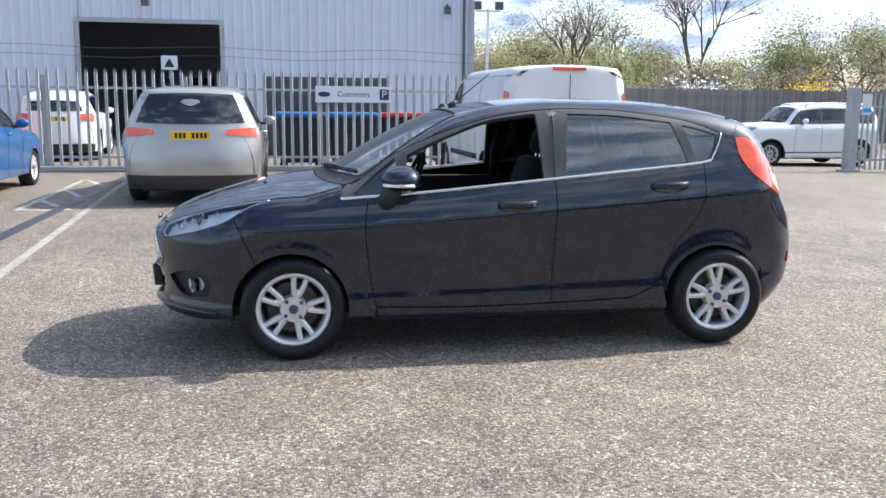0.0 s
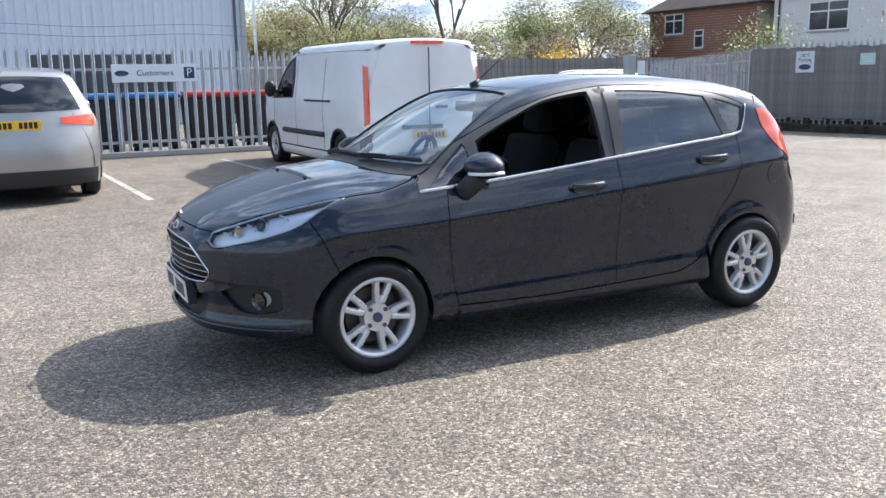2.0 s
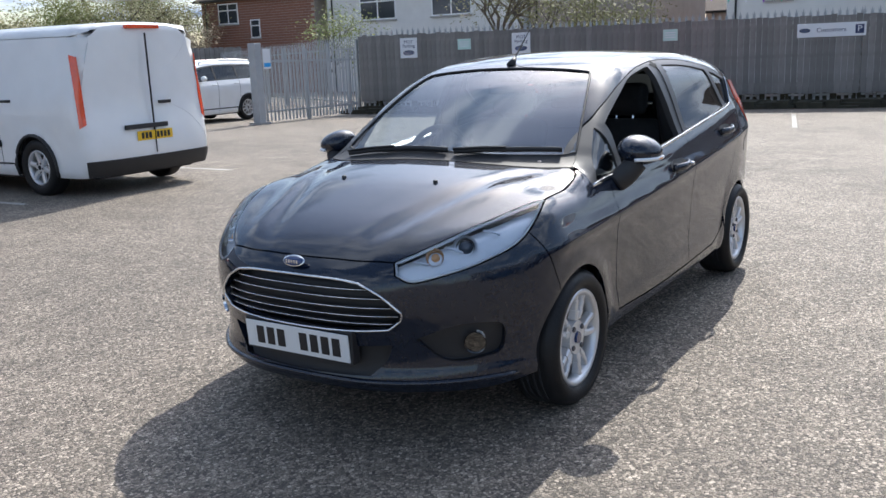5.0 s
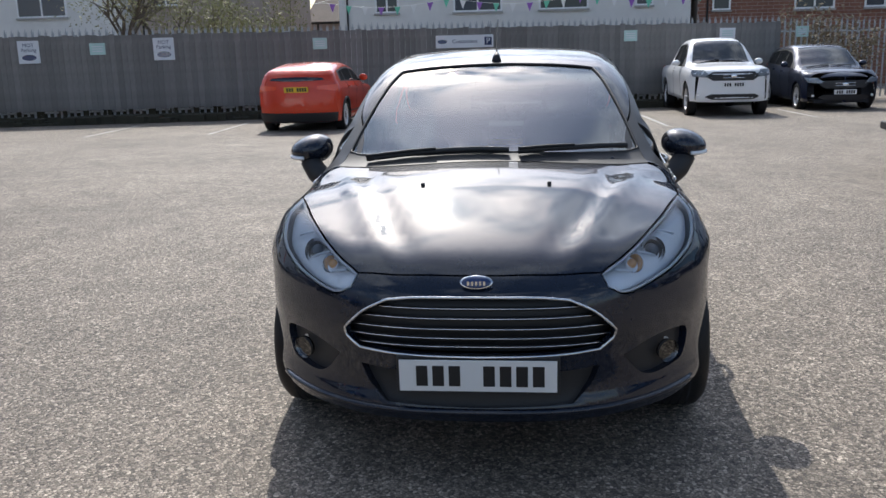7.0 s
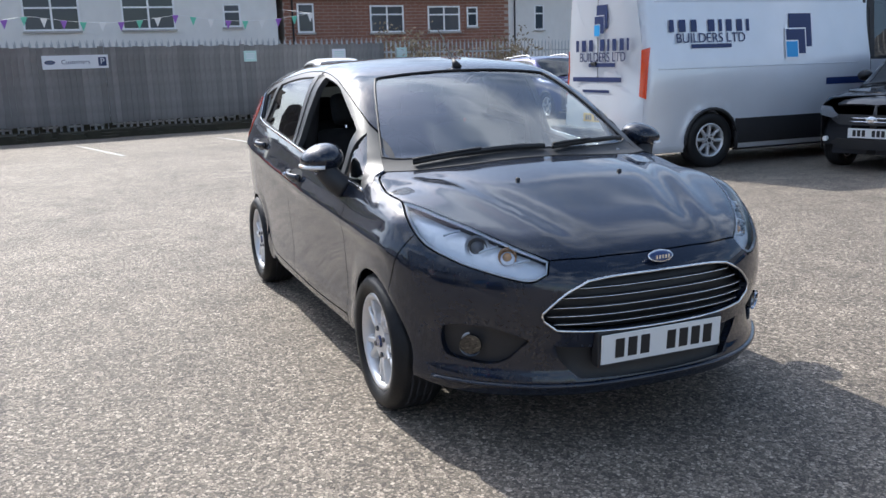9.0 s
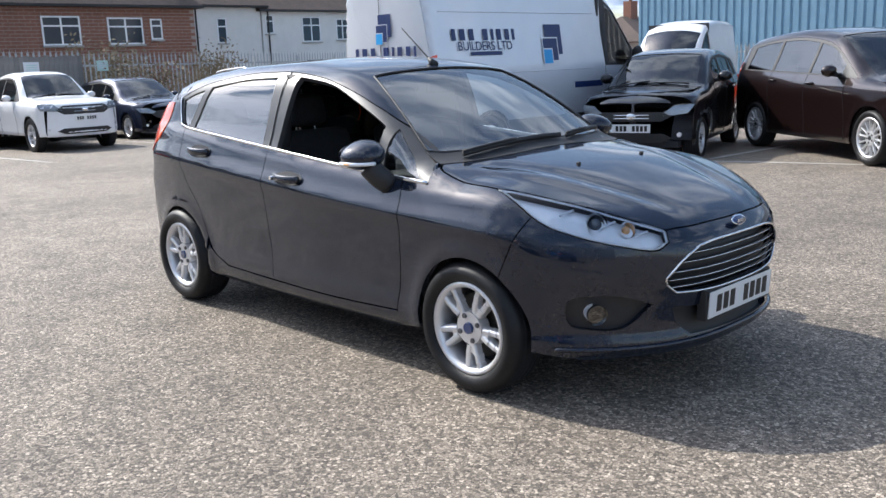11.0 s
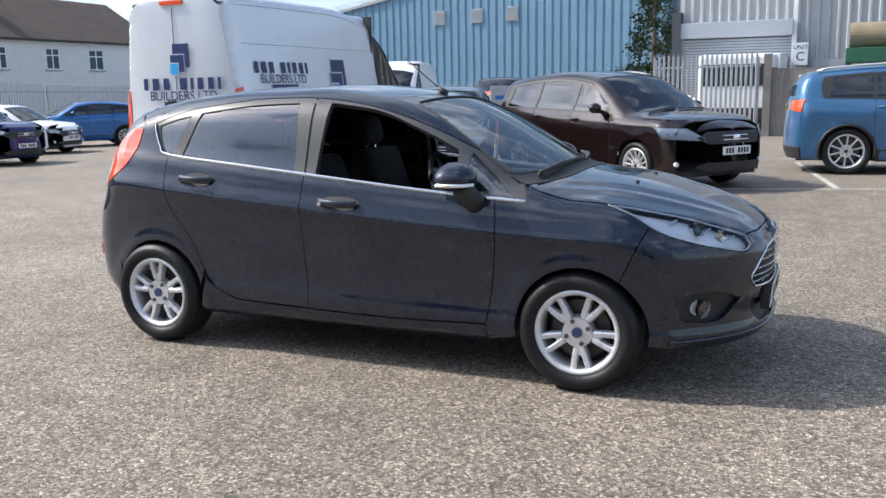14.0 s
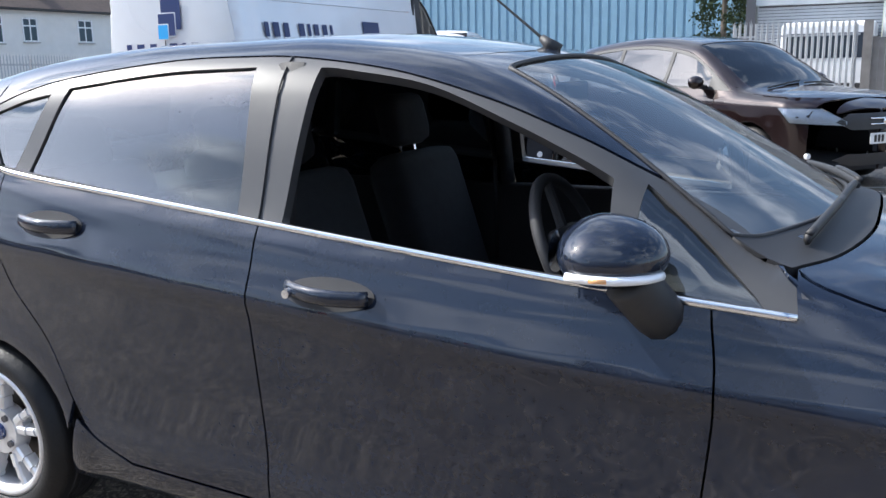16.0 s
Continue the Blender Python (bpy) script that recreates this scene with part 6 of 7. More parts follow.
    glass_loop = loop(V(spline([(1.7, -0.46, 1.08), (1.72, 0, 1.06), (1.7, 0.46, 1.08)])), V(spline([(1.7, 0.46, 1.08), (1.6, 0.40, 1.27)])), V(spline([(1.6, 0.40, 1.27), (1.62, 0, 1.285), (1.6, -0.40, 1.27)])), V(spline([(1.6, -0.40, 1.27), (1.7, -0.46, 1.08)])))
    tg = panel("tailgate", form, bv, tail_loop, M_HERO, car, gap=0, lift=-0.003, rim=0.02, step=0.05, holes=(glass_loop,), keep_uv=True)
    panel("rear_screen", form, bv, glass_loop, M_SIDEGLASS, tg, gap=-0.002, lift=-0.004, rim=0, step=0.08, keep_uv=True)
    plate(car, 1.85, 0.80, 1, M_PLATE_Y)
    # aerial
    bm = bmesh.new()
    tube(bm, (-0.235, 0, 1.385), (-0.19, 0, 1.425), 0.026, 0.010, 16)
    aer = part("aerial_base", bm, M_TRIM, car, "black aerial foot", True)
    bm = bmesh.new()
    tube(bm, (-0.195, 0, 1.42), (0.02, 0, 1.595), 0.0045, 0.0025, 8)
    part("aerial_rod", bm, M_TRIM, aer, "thin black aerial")
    # underside and cabin
    part("floor_pan", boxed(-1.6, 1.55, -0.55, 0.55, 0.20, 0.26), M_DARK, car)
    part("sill_box", boxed(-0.85, 0.88, -0.79, 0.79, 0.215, 0.30), M_DARK, car)
    part("bulkhead", boxed(-1.03, -0.98, -0.70, 0.70, 0.26, 0.90), M_DARK, car)
    bm = bmesh.new()
    box(bm, -1.02, -0.52, -0.70, 0.70, 0.62, 0.90, 0.05)
    box(bm, -0.62, -0.40, -0.14, 0.14, 0.45, 0.80, 0.04)
    part("dashboard", bm, M_DASH, car, "black dashboard")
    bm = bmesh.new()
    box(bm, -0.66, -0.50, 0.20, 0.56, 0.84, 0.955, 0.03)
    part("instrument_hood", bm, M_DASH, car)
    sw = new("steering_wheel")
    sw.parent = car
    sw.matrix_basis = pose(-0.42, 0.38, 0.90, 0, -66, 0)
    ribbon("wheel_rim", [(0.185 * math.cos(a), 0.185 * math.sin(a), 0) for a in np.linspace(0, 2 * math.pi, 36, endpoint=False)], 0.015, M_DASH, sw, "black steering wheel rim", 10, closed=True)
    bm = bmesh.new()
    box(bm, -0.05, 0.06, -0.07, 0.07, -0.03, 0.015, 0.015)
    for a in (0, math.pi, -math.pi / 2):
        tube(bm, (0, 0, -0.01), (0.18 * math.sin(a + math.pi / 2) * 0 + 0.18 * math.cos(a + math.pi / 2), 0.18 * math.sin(a + math.pi / 2), 0), 0.016, 0.012, 8)
    part("wheel_boss", bm, M_DASH, sw)
    for sx, sy in ((0.02, -0.37), (0.02, 0.37), (0.86, -0.37), (0.86, 0.37)):
        seat = new("seat")
        seat.parent = car
        seat.matrix_basis = pose(sx, sy, 0.28)
        tagged(seat, "black cloth car seat")
        part("cushion", boxed(-0.28, 0.26, -0.25, 0.25, 0.0, 0.26, 0.06), M_SEAT, seat, smooth=True)
        bm = boxed(-0.075, 0.075, -0.25, 0.25, 0.0, 0.62, 0.06)
        bmesh.ops.rotate(bm, verts=bm.verts, cent=(0, 0, 0), matrix=Matrix.Rotation(radians(18), 3, "Y"))
        bmesh.ops.translate(bm, verts=bm.verts, vec=(0.24, 0, 0.18))
        part("backrest", bm, M_SEAT, seat, smooth=True)
        bm = boxed(-0.05, 0.05, -0.13, 0.13, 0.0, 0.19, 0.045)
        bmesh.ops.rotate(bm, verts=bm.verts, cent=(0, 0, 0), matrix=Matrix.Rotation(radians(14), 3, "Y"))
        bmesh.ops.translate(bm, verts=bm.verts, vec=(0.44, 0, 0.79 if sx < 0.5 else 0.74))
        hr = part("headrest", bm, M_SEAT, seat, smooth=True)
        for d in (-0.05, 0.05):
            bm = bmesh.new()
            tube(bm, (0.43, d, 0.70), (0.455, d, 0.84), 0.006, n=8)
            part("headrest_post", bm, M_CHROME, hr)
    for s in (-1, 1):
        part("door_card", boxed(-0.80, 1.10, s * 0.725 - 0.02, s * 0.725 + 0.02, 0.30, 0.90, 0.01), M_DASH, car, "black inner door trim")
        ribbon("seat_belt", [(0.27, s * 0.66, 1.25), (0.25, s * 0.67, 1.0), (0.25, s * 0.69, 0.6)], 0.02, M_SEAT, car, n=6, flat=0.15)
        ribbon("pillar_trim", [(0.24, s * 0.60, 1.36), (0.22, s * 0.69, 1.1), (0.22, s * 0.73, 0.9)], 0.045, M_DASH, car, n=8, flat=0.5)
    part("roof_lining", boxed(-0.15, 1.30, -0.50, 0.50, 1.345, 1.36, 0.004), material("grey_headlining", (0.30, 0.30, 0.29), 0.9), car)
    part("parcel_shelf", boxed(1.15, 1.60, -0.60, 0.60, 0.92, 0.94), M_SEAT, car)
    bm = bmesh.new()
    box(bm, -0.30, -0.27, -0.11, 0.11, 1.24, 1.30, 0.012)
    part("rear_view_mirror", bm, M_TRIM, car)
    return car


hatchback()


# ---- the other vehicles ----
SEDAN_WIDE = [(0.0, 0.93), (0.08, 0.965), (0.3, 0.972), (0.55, 0.988), (0.74, 1.0), (0.84, 0.99), (0.94, 0.95), (1.0, 0.92), (1.05, 0.90), (1.25, 0.805), (1.42, 0.73), (1.7, 0.56)]
VAN_WIDE = [(0.0, 0.93), (0.1, 0.975), (0.4, 0.985), (0.8, 1.0), (1.0, 0.985), (1.1, 0.97), (1.6, 0.90), (2.3, 0.82)]


def vehicle(name, at, turn, label, category, body, wb, fo, ro, W, top, belt, dlo, posts, screen_x, r=0.33, rim=0.22, spokes=(10, 0, 0.03, 0.03), van=False, nose=0.30, step=0.09, rails=False, low=None, tail_glass=None, tail_lamp=None, plates=("w", "y"), lamp=None, rear=None, wide=None, grille=None, tint=None, base=0.20, bed=None):
    car = empty(name, pose(at[0], at[1], ground_z(at[0]), 0, 0, turn), label, category)
    x0, x1 = -wb / 2 - fo, wb / 2 + ro
    hz = top[1][1]
    roof_end = top[-2][1]
    prof = [(0.1, x0 + 0.12), (base + 0.05, x0 + 0.03), (0.45, x0), (hz - 0.08, x0 + 0.02), (hz + 0.02, x0 + 0.10)]
    back = rear or [(0.1, x1 - 0.15), (base + 0.08, x1 - 0.05), (0.5, x1), (belt[1], x1 - 0.06), (roof_end, x1 - (0.06 if van else 0.22))]
    ar = r + 0.045
    form = Form(top=top, crown=[(x0, 0.05), (0, 0.07), (x1, 0.07)], sweep=[(x0, 0.0), (screen_x[0] - 0.3, 0.04), (screen_x[0], 0.30), (screen_x[1], 0.2), (x1, 0.0)],
                wide=[(t, w * W / 2) for t, w in (wide or (VAN_WIDE if van else SEDAN_WIDE))], taper=[(x0, 0.93), (x0 + 0.5, 0.975), (0, 1.0), (x1 - 0.5, 0.985), (x1, 0.94)],
                belt=[(x0, belt[0] - 0.03), (0, (belt[0] + belt[1]) / 2), (x1, belt[1])], front=prof, rear=back, bow=(0.55, 2.8), tail_bow=((0.12 if van else 0.35), 3.0), base=base,
                edge=[(x0, 0.07), (0, 0.12), (x1, 0.12)], arches=((-wb / 2, r, ar, 0.014), (wb / 2, r, ar, 0.014)))
    bz = lambda x: float(form.belt(x))
    te = lambda x: float(form.height(np.array([x]), np.array([W * 0.37]))[0]) - (0.13 if van else 0.085)
    xs = np.linspace(x0 + 0.4, 0.5, 200)
    xa = next(x for x in xs if te(x) > bz(x) + 0.02)
    edge_pts = lambda a, b, n=16: [(x, te(x)) for x in np.linspace(a, b, n)]
    xr, xf = x1 - (0.10 if van else 0.22), x0 + 0.30
    glass_m = tint or M_DARKGLASS
    trim_low = low or body
    for s in (-1, 1):
        view = SideView(s)
        az = lambda cx, a0, a1: np.array([(cx + ar * math.cos(a), r + ar * math.sin(a)) for a in np.linspace(radians(a0), radians(a1), 16)])
        z_s = base + 0.03
        a_low = -math.degrees(math.asin(min(0.95, (r - z_s - 0.02) / ar)))
        out = loop([(xf, z_s), (xf, bz(xf) - 0.02)], [(xf, bz(xf) - 0.02), (xa, bz(xa))], np.array([(x, bz(x)) for x in np.linspace(xa, dlo, 14)]),
                   [(dlo, bz(dlo)), (dlo + 0.04, (bz(dlo) + te(dlo)) / 2), (dlo, te(dlo))], np.array(edge_pts(dlo, xr)), [(xr, te(xr)), (xr + 0.05, bz(xr)), (xr, z_s)],
                   [(xr, z_s), (wb / 2 + ar * math.cos(radians(a_low)), z_s)], az(wb / 2, a_low, 180 - a_low), [(wb / 2 - ar, z_s), (-wb / 2 + ar, z_s)], az(-wb / 2, a_low, 180 - a_low), [(-wb / 2 - ar * math.cos(radians(a_low)), z_s), (xf, z_s)])
        side = panel("body_side", form, view, out, body, car, gap=0.001, step=step)
        band = loop(np.array([(x, bz(x)) for x in np.linspace(xa, dlo, 14)]), [(dlo, bz(dlo)), (dlo + 0.04, (bz(dlo) + te(dlo)) / 2), (dlo, te(dlo))], np.array(edge_pts(dlo, xa, 22)))
        cuts = [xa + 0.30] + list(posts) + [dlo - 0.05]
        holes = []
        for i in range(len(cuts) - 1):
            a, b = cuts[i] + (0.03 if i else 0), cuts[i + 1] - 0.03
            lo_z, lean = 0.02, 0.05
            holes.append(loop([(a, bz(a) + lo_z), (b, bz(b) + lo_z)], [(b, bz(b) + lo_z), (b - (lean if i == len(cuts) - 2 else 0), te(b) - 0.035)], [(b - (lean if i == len(cuts) - 2 else 0), te(b) - 0.035), ((a + b) / 2, te((a + b) / 2) - 0.035), (a, max(te(a) - 0.035, bz(a) + 0.05))], [(a, max(te(a) - 0.035, bz(a) + 0.05)), (a, bz(a) + lo_z)]))
        fr = panel("window_frame", form, view, band, M_TRIM, car, gap=0.001, lift=-0.002, rim=0.03, step=step, holes=holes, label="black window surround")
        for h in holes:
            panel("side_window", form, view, h, glass_m, fr, gap=-0.005, lift=-0.008, rim=0, step=0.12)
        for px in posts[:2]:
            zs = [(px, bz(px)), (px - 0.01, 0.6), (px - 0.02, z_s + 0.04)]
            ribbon("door_seam", [tuple(q) for q in view.lay(form, spline(zs, 0.06))], 0.004, M_BLACK, side, n=5)
        fs = [(xa + 0.16, bz(xa)), (xa + 0.12, 0.6), (xa + 0.14, z_s + 0.04)]
        ribbon("door_seam", [tuple(q) for q in view.lay(form, spline(fs, 0.06))], 0.004, M_BLACK, side, n=5)
        for px in posts[:2]:
            c = view.lay(form, np.array([(px - 0.13, bz(px) - 0.11)]))[0]
            ribbon("handle", [(c[0] - 0.09, c[1] + s * 0.005, c[2]), (c[0], c[1] + s * 0.035, c[2]), (c[0] + 0.09, c[1] + s * 0.005, c[2])], 0.014, M_TRIM if van else body, side, "door handle", 6)
        if low:
            skirt = loop([(-wb / 2 + ar, z_s - 0.02), (-wb / 2 + ar, z_s + 0.16)], [(-wb / 2 + ar, z_s + 0.16), (wb / 2 - ar, z_s + 0.16)], [(wb / 2 - ar, z_s + 0.16), (wb / 2 - ar, z_s - 0.02)], [(wb / 2 - ar, z_s - 0.02), (-wb / 2 + ar, z_s - 0.02)])
            panel("side_skirt", form, view, skirt, low, car, gap=0, lift=0.006, rim=0.02, step=0.15, label="dark plastic skirt")
            for cx in (-wb / 2, wb / 2):
                ribbon("arch_moulding", [tuple(q) for q in view.lay(form, az(cx, a_low, 180 - a_low)) + np.array([0, s * 0.004, 0])], 0.022, low, car, "dark arch moulding", 6)
        mir = new("door_mirror")
        mir.parent = car
        mx, mz = xa + 0.36, bz(xa + 0.3) + (0.16 if van else 0.08)
        my = float(abs(view.lay(form, np.array([(mx, bz(mx))]))[0, 1]))
        bm = bmesh.new()
        bmesh.ops.create_icosphere(bm, subdivisions=3, radius=1)
        for v in bm.verts:
            v.co = Vector((mx + v.co.x * (0.05 if v.co.x > 0 else 0.09), s * (my + 0.13) + v.co.y * 0.10, mz + v.co.z * (0.14 if van else 0.075)))
        part("mirror_cap", bm, M_TRIM if van else body, mir, smooth=True)
        ribbon("mirror_foot", [(mx, s * (my - 0.03), mz - 0.06), (mx, s * (my + 0.10), mz - 0.04)], 0.03, M_TRIM, mir, n=6)
        for wx in (-wb / 2, wb / 2):
            wheel(car, wx, s * (W / 2 - 0.035), r, r, rim, 0.21, spokes, M_ALLOY, turn=17 * (1 + wx))
            bm = bmesh.new()
            rings = [[bm.verts.new((wx + (ar + 0.01) * math.cos(a), s * (W / 2 - 0.06 - d), r + (ar + 0.01) * math.sin(a))) for a in np.linspace(0, math.pi, 16)] for d in (0, 0.3)]
            for k in range(15):
                bm.faces.new((rings[0][k], rings[0][k + 1], rings[1][k + 1], rings[1][k]))
            bm.faces.new(rings[1])
            part("wheel_arch_liner", bm, M_DARK, car)
        if rails:
            rl = [(x, s * W * 0.335, float(form.height(np.array([x]), np.array([W * 0.335]))[0]) + d) for x, d in [(screen_x[1] + 0.25, -0.02), (screen_x[1] + 0.35, 0.035), (0.5, 0.045), (xr - 0.35, 0.035), (xr - 0.25, -0.02)]]
            ribbon("roof_rail", spline(rl, 0.1), 0.018, M_ALLOY, car, "silver roof rail", 6)
    sd = SideView(1)
    belt3 = sd.lay(form, np.array([(x, bz(x) - 0.02 * max(0, min(1, (xa - x) / 0.5))) for x in np.linspace(xf, xa, 12)]))
    edge3 = sd.lay(form, np.array(edge_pts(xa, xr, 30)))
    m2 = np.array([1, -1])
    # bonnet
    nose_edge = [(xf, float(belt3[0, 1])), (x0 + 0.16, W * 0.30), (x0 + 0.09, 0.0)]
    cowl_x = screen_x[0]
    cw = [(xa, float(belt3[-1, 1])), (cowl_x + 0.02, W * 0.28), (cowl_x - 0.06, 0.0)]
    hood = loop(belt3[:, :2], cw, [(a, -b) for a, b in cw[::-1]], belt3[::-1, :2] * m2, [(a, -b) for a, b in nose_edge], nose_edge[::-1])
    panel("bonnet", form, TopView(), hood, body, car, gap=0.002, step=step)
    yq = float(edge3[np.argmin(np.abs(edge3[:, 0] - screen_x[1])), 1]) - 0.10
    sc = [(cowl_x - 0.02, 0.0), (cowl_x + 0.05, W * 0.25), (cowl_x + 0.17, W * 0.36)], [(cowl_x + 0.17, W * 0.36), (screen_x[1] - 0.02, yq)], [(screen_x[1] - 0.02, yq), (screen_x[1] - 0.05, 0.0)]
    screen = loop(*sc, *[[(a, -b) for a, b in q[::-1]] for q in sc[::-1]])
    td = 0.02 if van else 0.06
    tail_e = [(xr, float(edge3[-1, 1])), (xr + td, W * 0.25), (xr + td * 1.4, 0.0)]
    rf = loop(edge3[:, :2], tail_e, [(a, -b) for a, b in tail_e[::-1]], edge3[::-1, :2] * m2, [(a, -b) for a, b in cw], cw[::-1])
    panel("roof", form, TopView(), rf, body, car, gap=0.001, step=step, holes=(screen,))
    panel("windscreen", form, TopView(), screen, glass_m, car, gap=-0.004, lift=-0.004, rim=0, step=0.15, label="reflecting windscreen")
    for yy in (-0.25, 0.30):
        w = TopView().lay(form, spline([(cowl_x + 0.03, yy + 0.3), (cowl_x + 0.10, yy - 0.25)], 0.1))
        ribbon("wiper", [tuple(q) for q in w + form.normal(w) * 0.015], 0.010, M_TRIM, car, n=5)
    # nose
    rv = RoundView(-wb / 2 + 0.1, -1)
    U = lambda pts: rv.uv(np.array(pts, float))
    ye, zt = float(belt3[0, 1]), float(belt3[0, 2])
    ring = [(xf + 0.09, ye + 0.03, base + 0.02), (x0 + 0.05, 0.3, base + 0.02), (x0, 0, base + 0.02)]
    hood_front = TopView().lay(form, spline(nose_edge, 0.05))
    nl = loop(U(spline(ring[::-1])), U([(xf + 0.09, ye + 0.03, base + 0.02), (xf + 0.06, ye, zt - 0.01)]), U(hood_front), U(hood_front[::-1] * np.array([1, -1, 1])), U([(xf + 0.06, -ye, zt - 0.01), (xf + 0.09, -ye - 0.03, base + 0.02)]), U(spline([(a, -b, c) for a, b, c in ring])))
    face = panel("front_bumper", form, rv, nl, body, car, gap=0, lift=-0.002, rim=0.02, step=step, keep_uv=True)

    def rect(hw, z0, z1, cut=0.75):
        p3 = lambda y, z: (x0 + 0.02 + 0.55 * abs(y) ** 2.8, y, z)
        q = [p3(-hw * cut, z0), p3(0, z0), p3(hw * cut, z0), p3(hw, (z0 + z1) / 2), p3(hw * cut * 1.05, z1), p3(0, z1), p3(-hw * cut * 1.05, z1), p3(-hw, (z0 + z1) / 2)]
        return loop(*[U(spline([q[i], q[(i + 1) % 8]], 0.04)) for i in range(8)])

    g0, g1 = grille or (hz - 0.26, hz - 0.10)
    gob = panel("grille", form, rv, rect(0.42 * W * 0.75, g0, g1), M_TRIM, face, gap=0, lift=0.006, rim=0.01, step=0.1, keep_uv=True, label="black front grille")
    for k in range(2):
        zz = g0 + (g1 - g0) * (0.33 + 0.34 * k)
        lay_b = rv.lay(form, U(spline([(x0, -0.24, zz), (x0, 0, zz), (x0, 0.24, zz)], 0.06)))
        ribbon("grille_bar", [tuple(q) for q in lay_b + form.normal(lay_b) * 0.01], 0.010, M_CHROME, gob, n=5)
    panel("lower_grille", form, rv, rect(0.40 * W * 0.8, base + 0.08, base + 0.20), M_TRIM, face, gap=0, lift=0.005, rim=0.01, step=0.1, keep_uv=True)
    lw = lamp or (0.50, 0.86, hz - 0.20, hz - 0.03)
    for s in (-1, 1):
        a0, a1 = lw[0] * W / 2, lw[1] * W / 2
        xx = lambda y: x0 + 0.02 + 0.55 * abs(y) ** 2.8
        q = [(xx(a0), s * a0, lw[2] + 0.02), (xx(a1), s * a1, lw[2] + 0.05), (xx(a1) + 0.14, s * (a1 + 0.03), lw[3]), (xx((a0 + a1) / 2), s * (a0 + a1) / 2, lw[3] - 0.01), (xx(a0), s * a0, lw[2] + 0.07)]
        lamp_out = loop(*[U(spline([q[i], q[(i + 1) % 5]], 0.04)) for i in range(5)])
        lob = panel("headlamp", form, rv, lamp_out, M_LENS, car, gap=0, lift=0.012, rim=0.014, step=0.07, keep_uv=True, label="clear headlamp")
        panel("lamp_bowl", form, rv, lamp_out, M_CARLAMP, lob, gap=0.004, lift=0.004, rim=0.004, step=0.07, keep_uv=True)
        c = rv.lay(form, U([(xx(a1 * 0.86), s * a1 * 0.86, base + 0.18)]))[0]
        bm = bmesh.new()
        tube(bm, c + np.array([0.02, 0, 0]), c + np.array([-0.012, 0, 0]), 0.032, 0.03, 14)
        part("fog_lamp", bm, M_REFLECT, face)
    if plates[0]:
        plate(car, x0 - 0.004, base + 0.30 if not grille else g0 - 0.09, -1, M_PLATE_W)
    bm = bmesh.new()
    bmesh.ops.create_uvsphere(bm, u_segments=16, v_segments=8, radius=1)
    for v in bm.verts:
        v.co = Vector((x0 + v.co.x * 0.014, v.co.y * 0.07, (g0 + g1) / 2 + v.co.z * 0.045))
    part("badge", bm, M_CHROME, car, smooth=True)
    # tail
    bv = RoundView(wb / 2 - 0.3, 1)
    V = lambda pts: bv.uv(np.array(pts, float))
    ye = float(edge3[-1, 1])
    zs_t = te(xr)
    hw_low = W * 0.46
    z_top = float(form.height(np.array([xr + 0.05]), np.array([0.0]))[0]) - 0.03
    tl = loop(V(spline([(xr, -hw_low, base + 0.03), (x1, -0.4, base + 0.03), (x1, 0, base + 0.03), (x1, 0.4, base + 0.03), (xr, hw_low, base + 0.03)], 0.08)), V(spline([(xr, hw_low, base + 0.03), (xr + 0.02, hw_low, belt[1] - 0.1), (xr, ye, zs_t)], 0.08)), V(spline([(xr, ye, zs_t), (xr + 0.05, W * 0.25, z_top - 0.01), (xr + 0.08, 0, z_top), (xr + 0.05, -W * 0.25, z_top - 0.01), (xr, -ye, zs_t)], 0.08)), V(spline([(xr, -ye, zs_t), (xr + 0.02, -hw_low, belt[1] - 0.1), (xr, -hw_low, base + 0.03)], 0.08)))
    hole = ()
    gz0, gz1, gw = tail_glass or (belt[1] + 0.03, z_top - 0.09, 0.34)
    if gz0:
        p3 = lambda y, z: (x1 - 0.1, y, z)
        hole = (loop(V(spline([p3(-gw * W, gz0), p3(0, gz0 - 0.02), p3(gw * W, gz0)], 0.08)), V(spline([p3(gw * W, gz0), p3(gw * W * 0.9, gz1)], 0.08)), V(spline([p3(gw * W * 0.9, gz1), p3(0, gz1 + 0.02), p3(-gw * W * 0.9, gz1)], 0.08)), V(spline([p3(-gw * W * 0.9, gz1), p3(-gw * W, gz0)], 0.08))),)
    gate = panel("tailgate", form, bv, tl, body, car, gap=0, lift=-0.002, rim=0.02, step=step * (0.55 if van else 1.0), holes=hole, keep_uv=True)
    if hole:
        panel("rear_window", form, bv, hole[0], glass_m, gate, gap=0.0, lift=0.005, rim=0.006, step=0.08, keep_uv=True)
    t0, t1, w0, w1 = tail_lamp or (belt[1] - 0.22, belt[1] - 0.02, 0.30, 0.475)
    for s in (-1, 1):
        q = [(x1 - 0.05, s * w0 * W, t0 + 0.04), (xr + 0.02, s * w1 * W, t0), (xr - 0.02, s * w1 * W, t1), (x1 - 0.08, s * w0 * W, t1 - 0.03)]
        lo_ = loop(*[V(spline([q[i], q[(i + 1) % 4]], 0.05)) for i in range(4)])
        tlo = panel("tail_lamp", form, bv, lo_, M_RED_LENS, car, gap=0, lift=0.010, rim=0.014, step=0.08, keep_uv=True, label="red tail lamp")
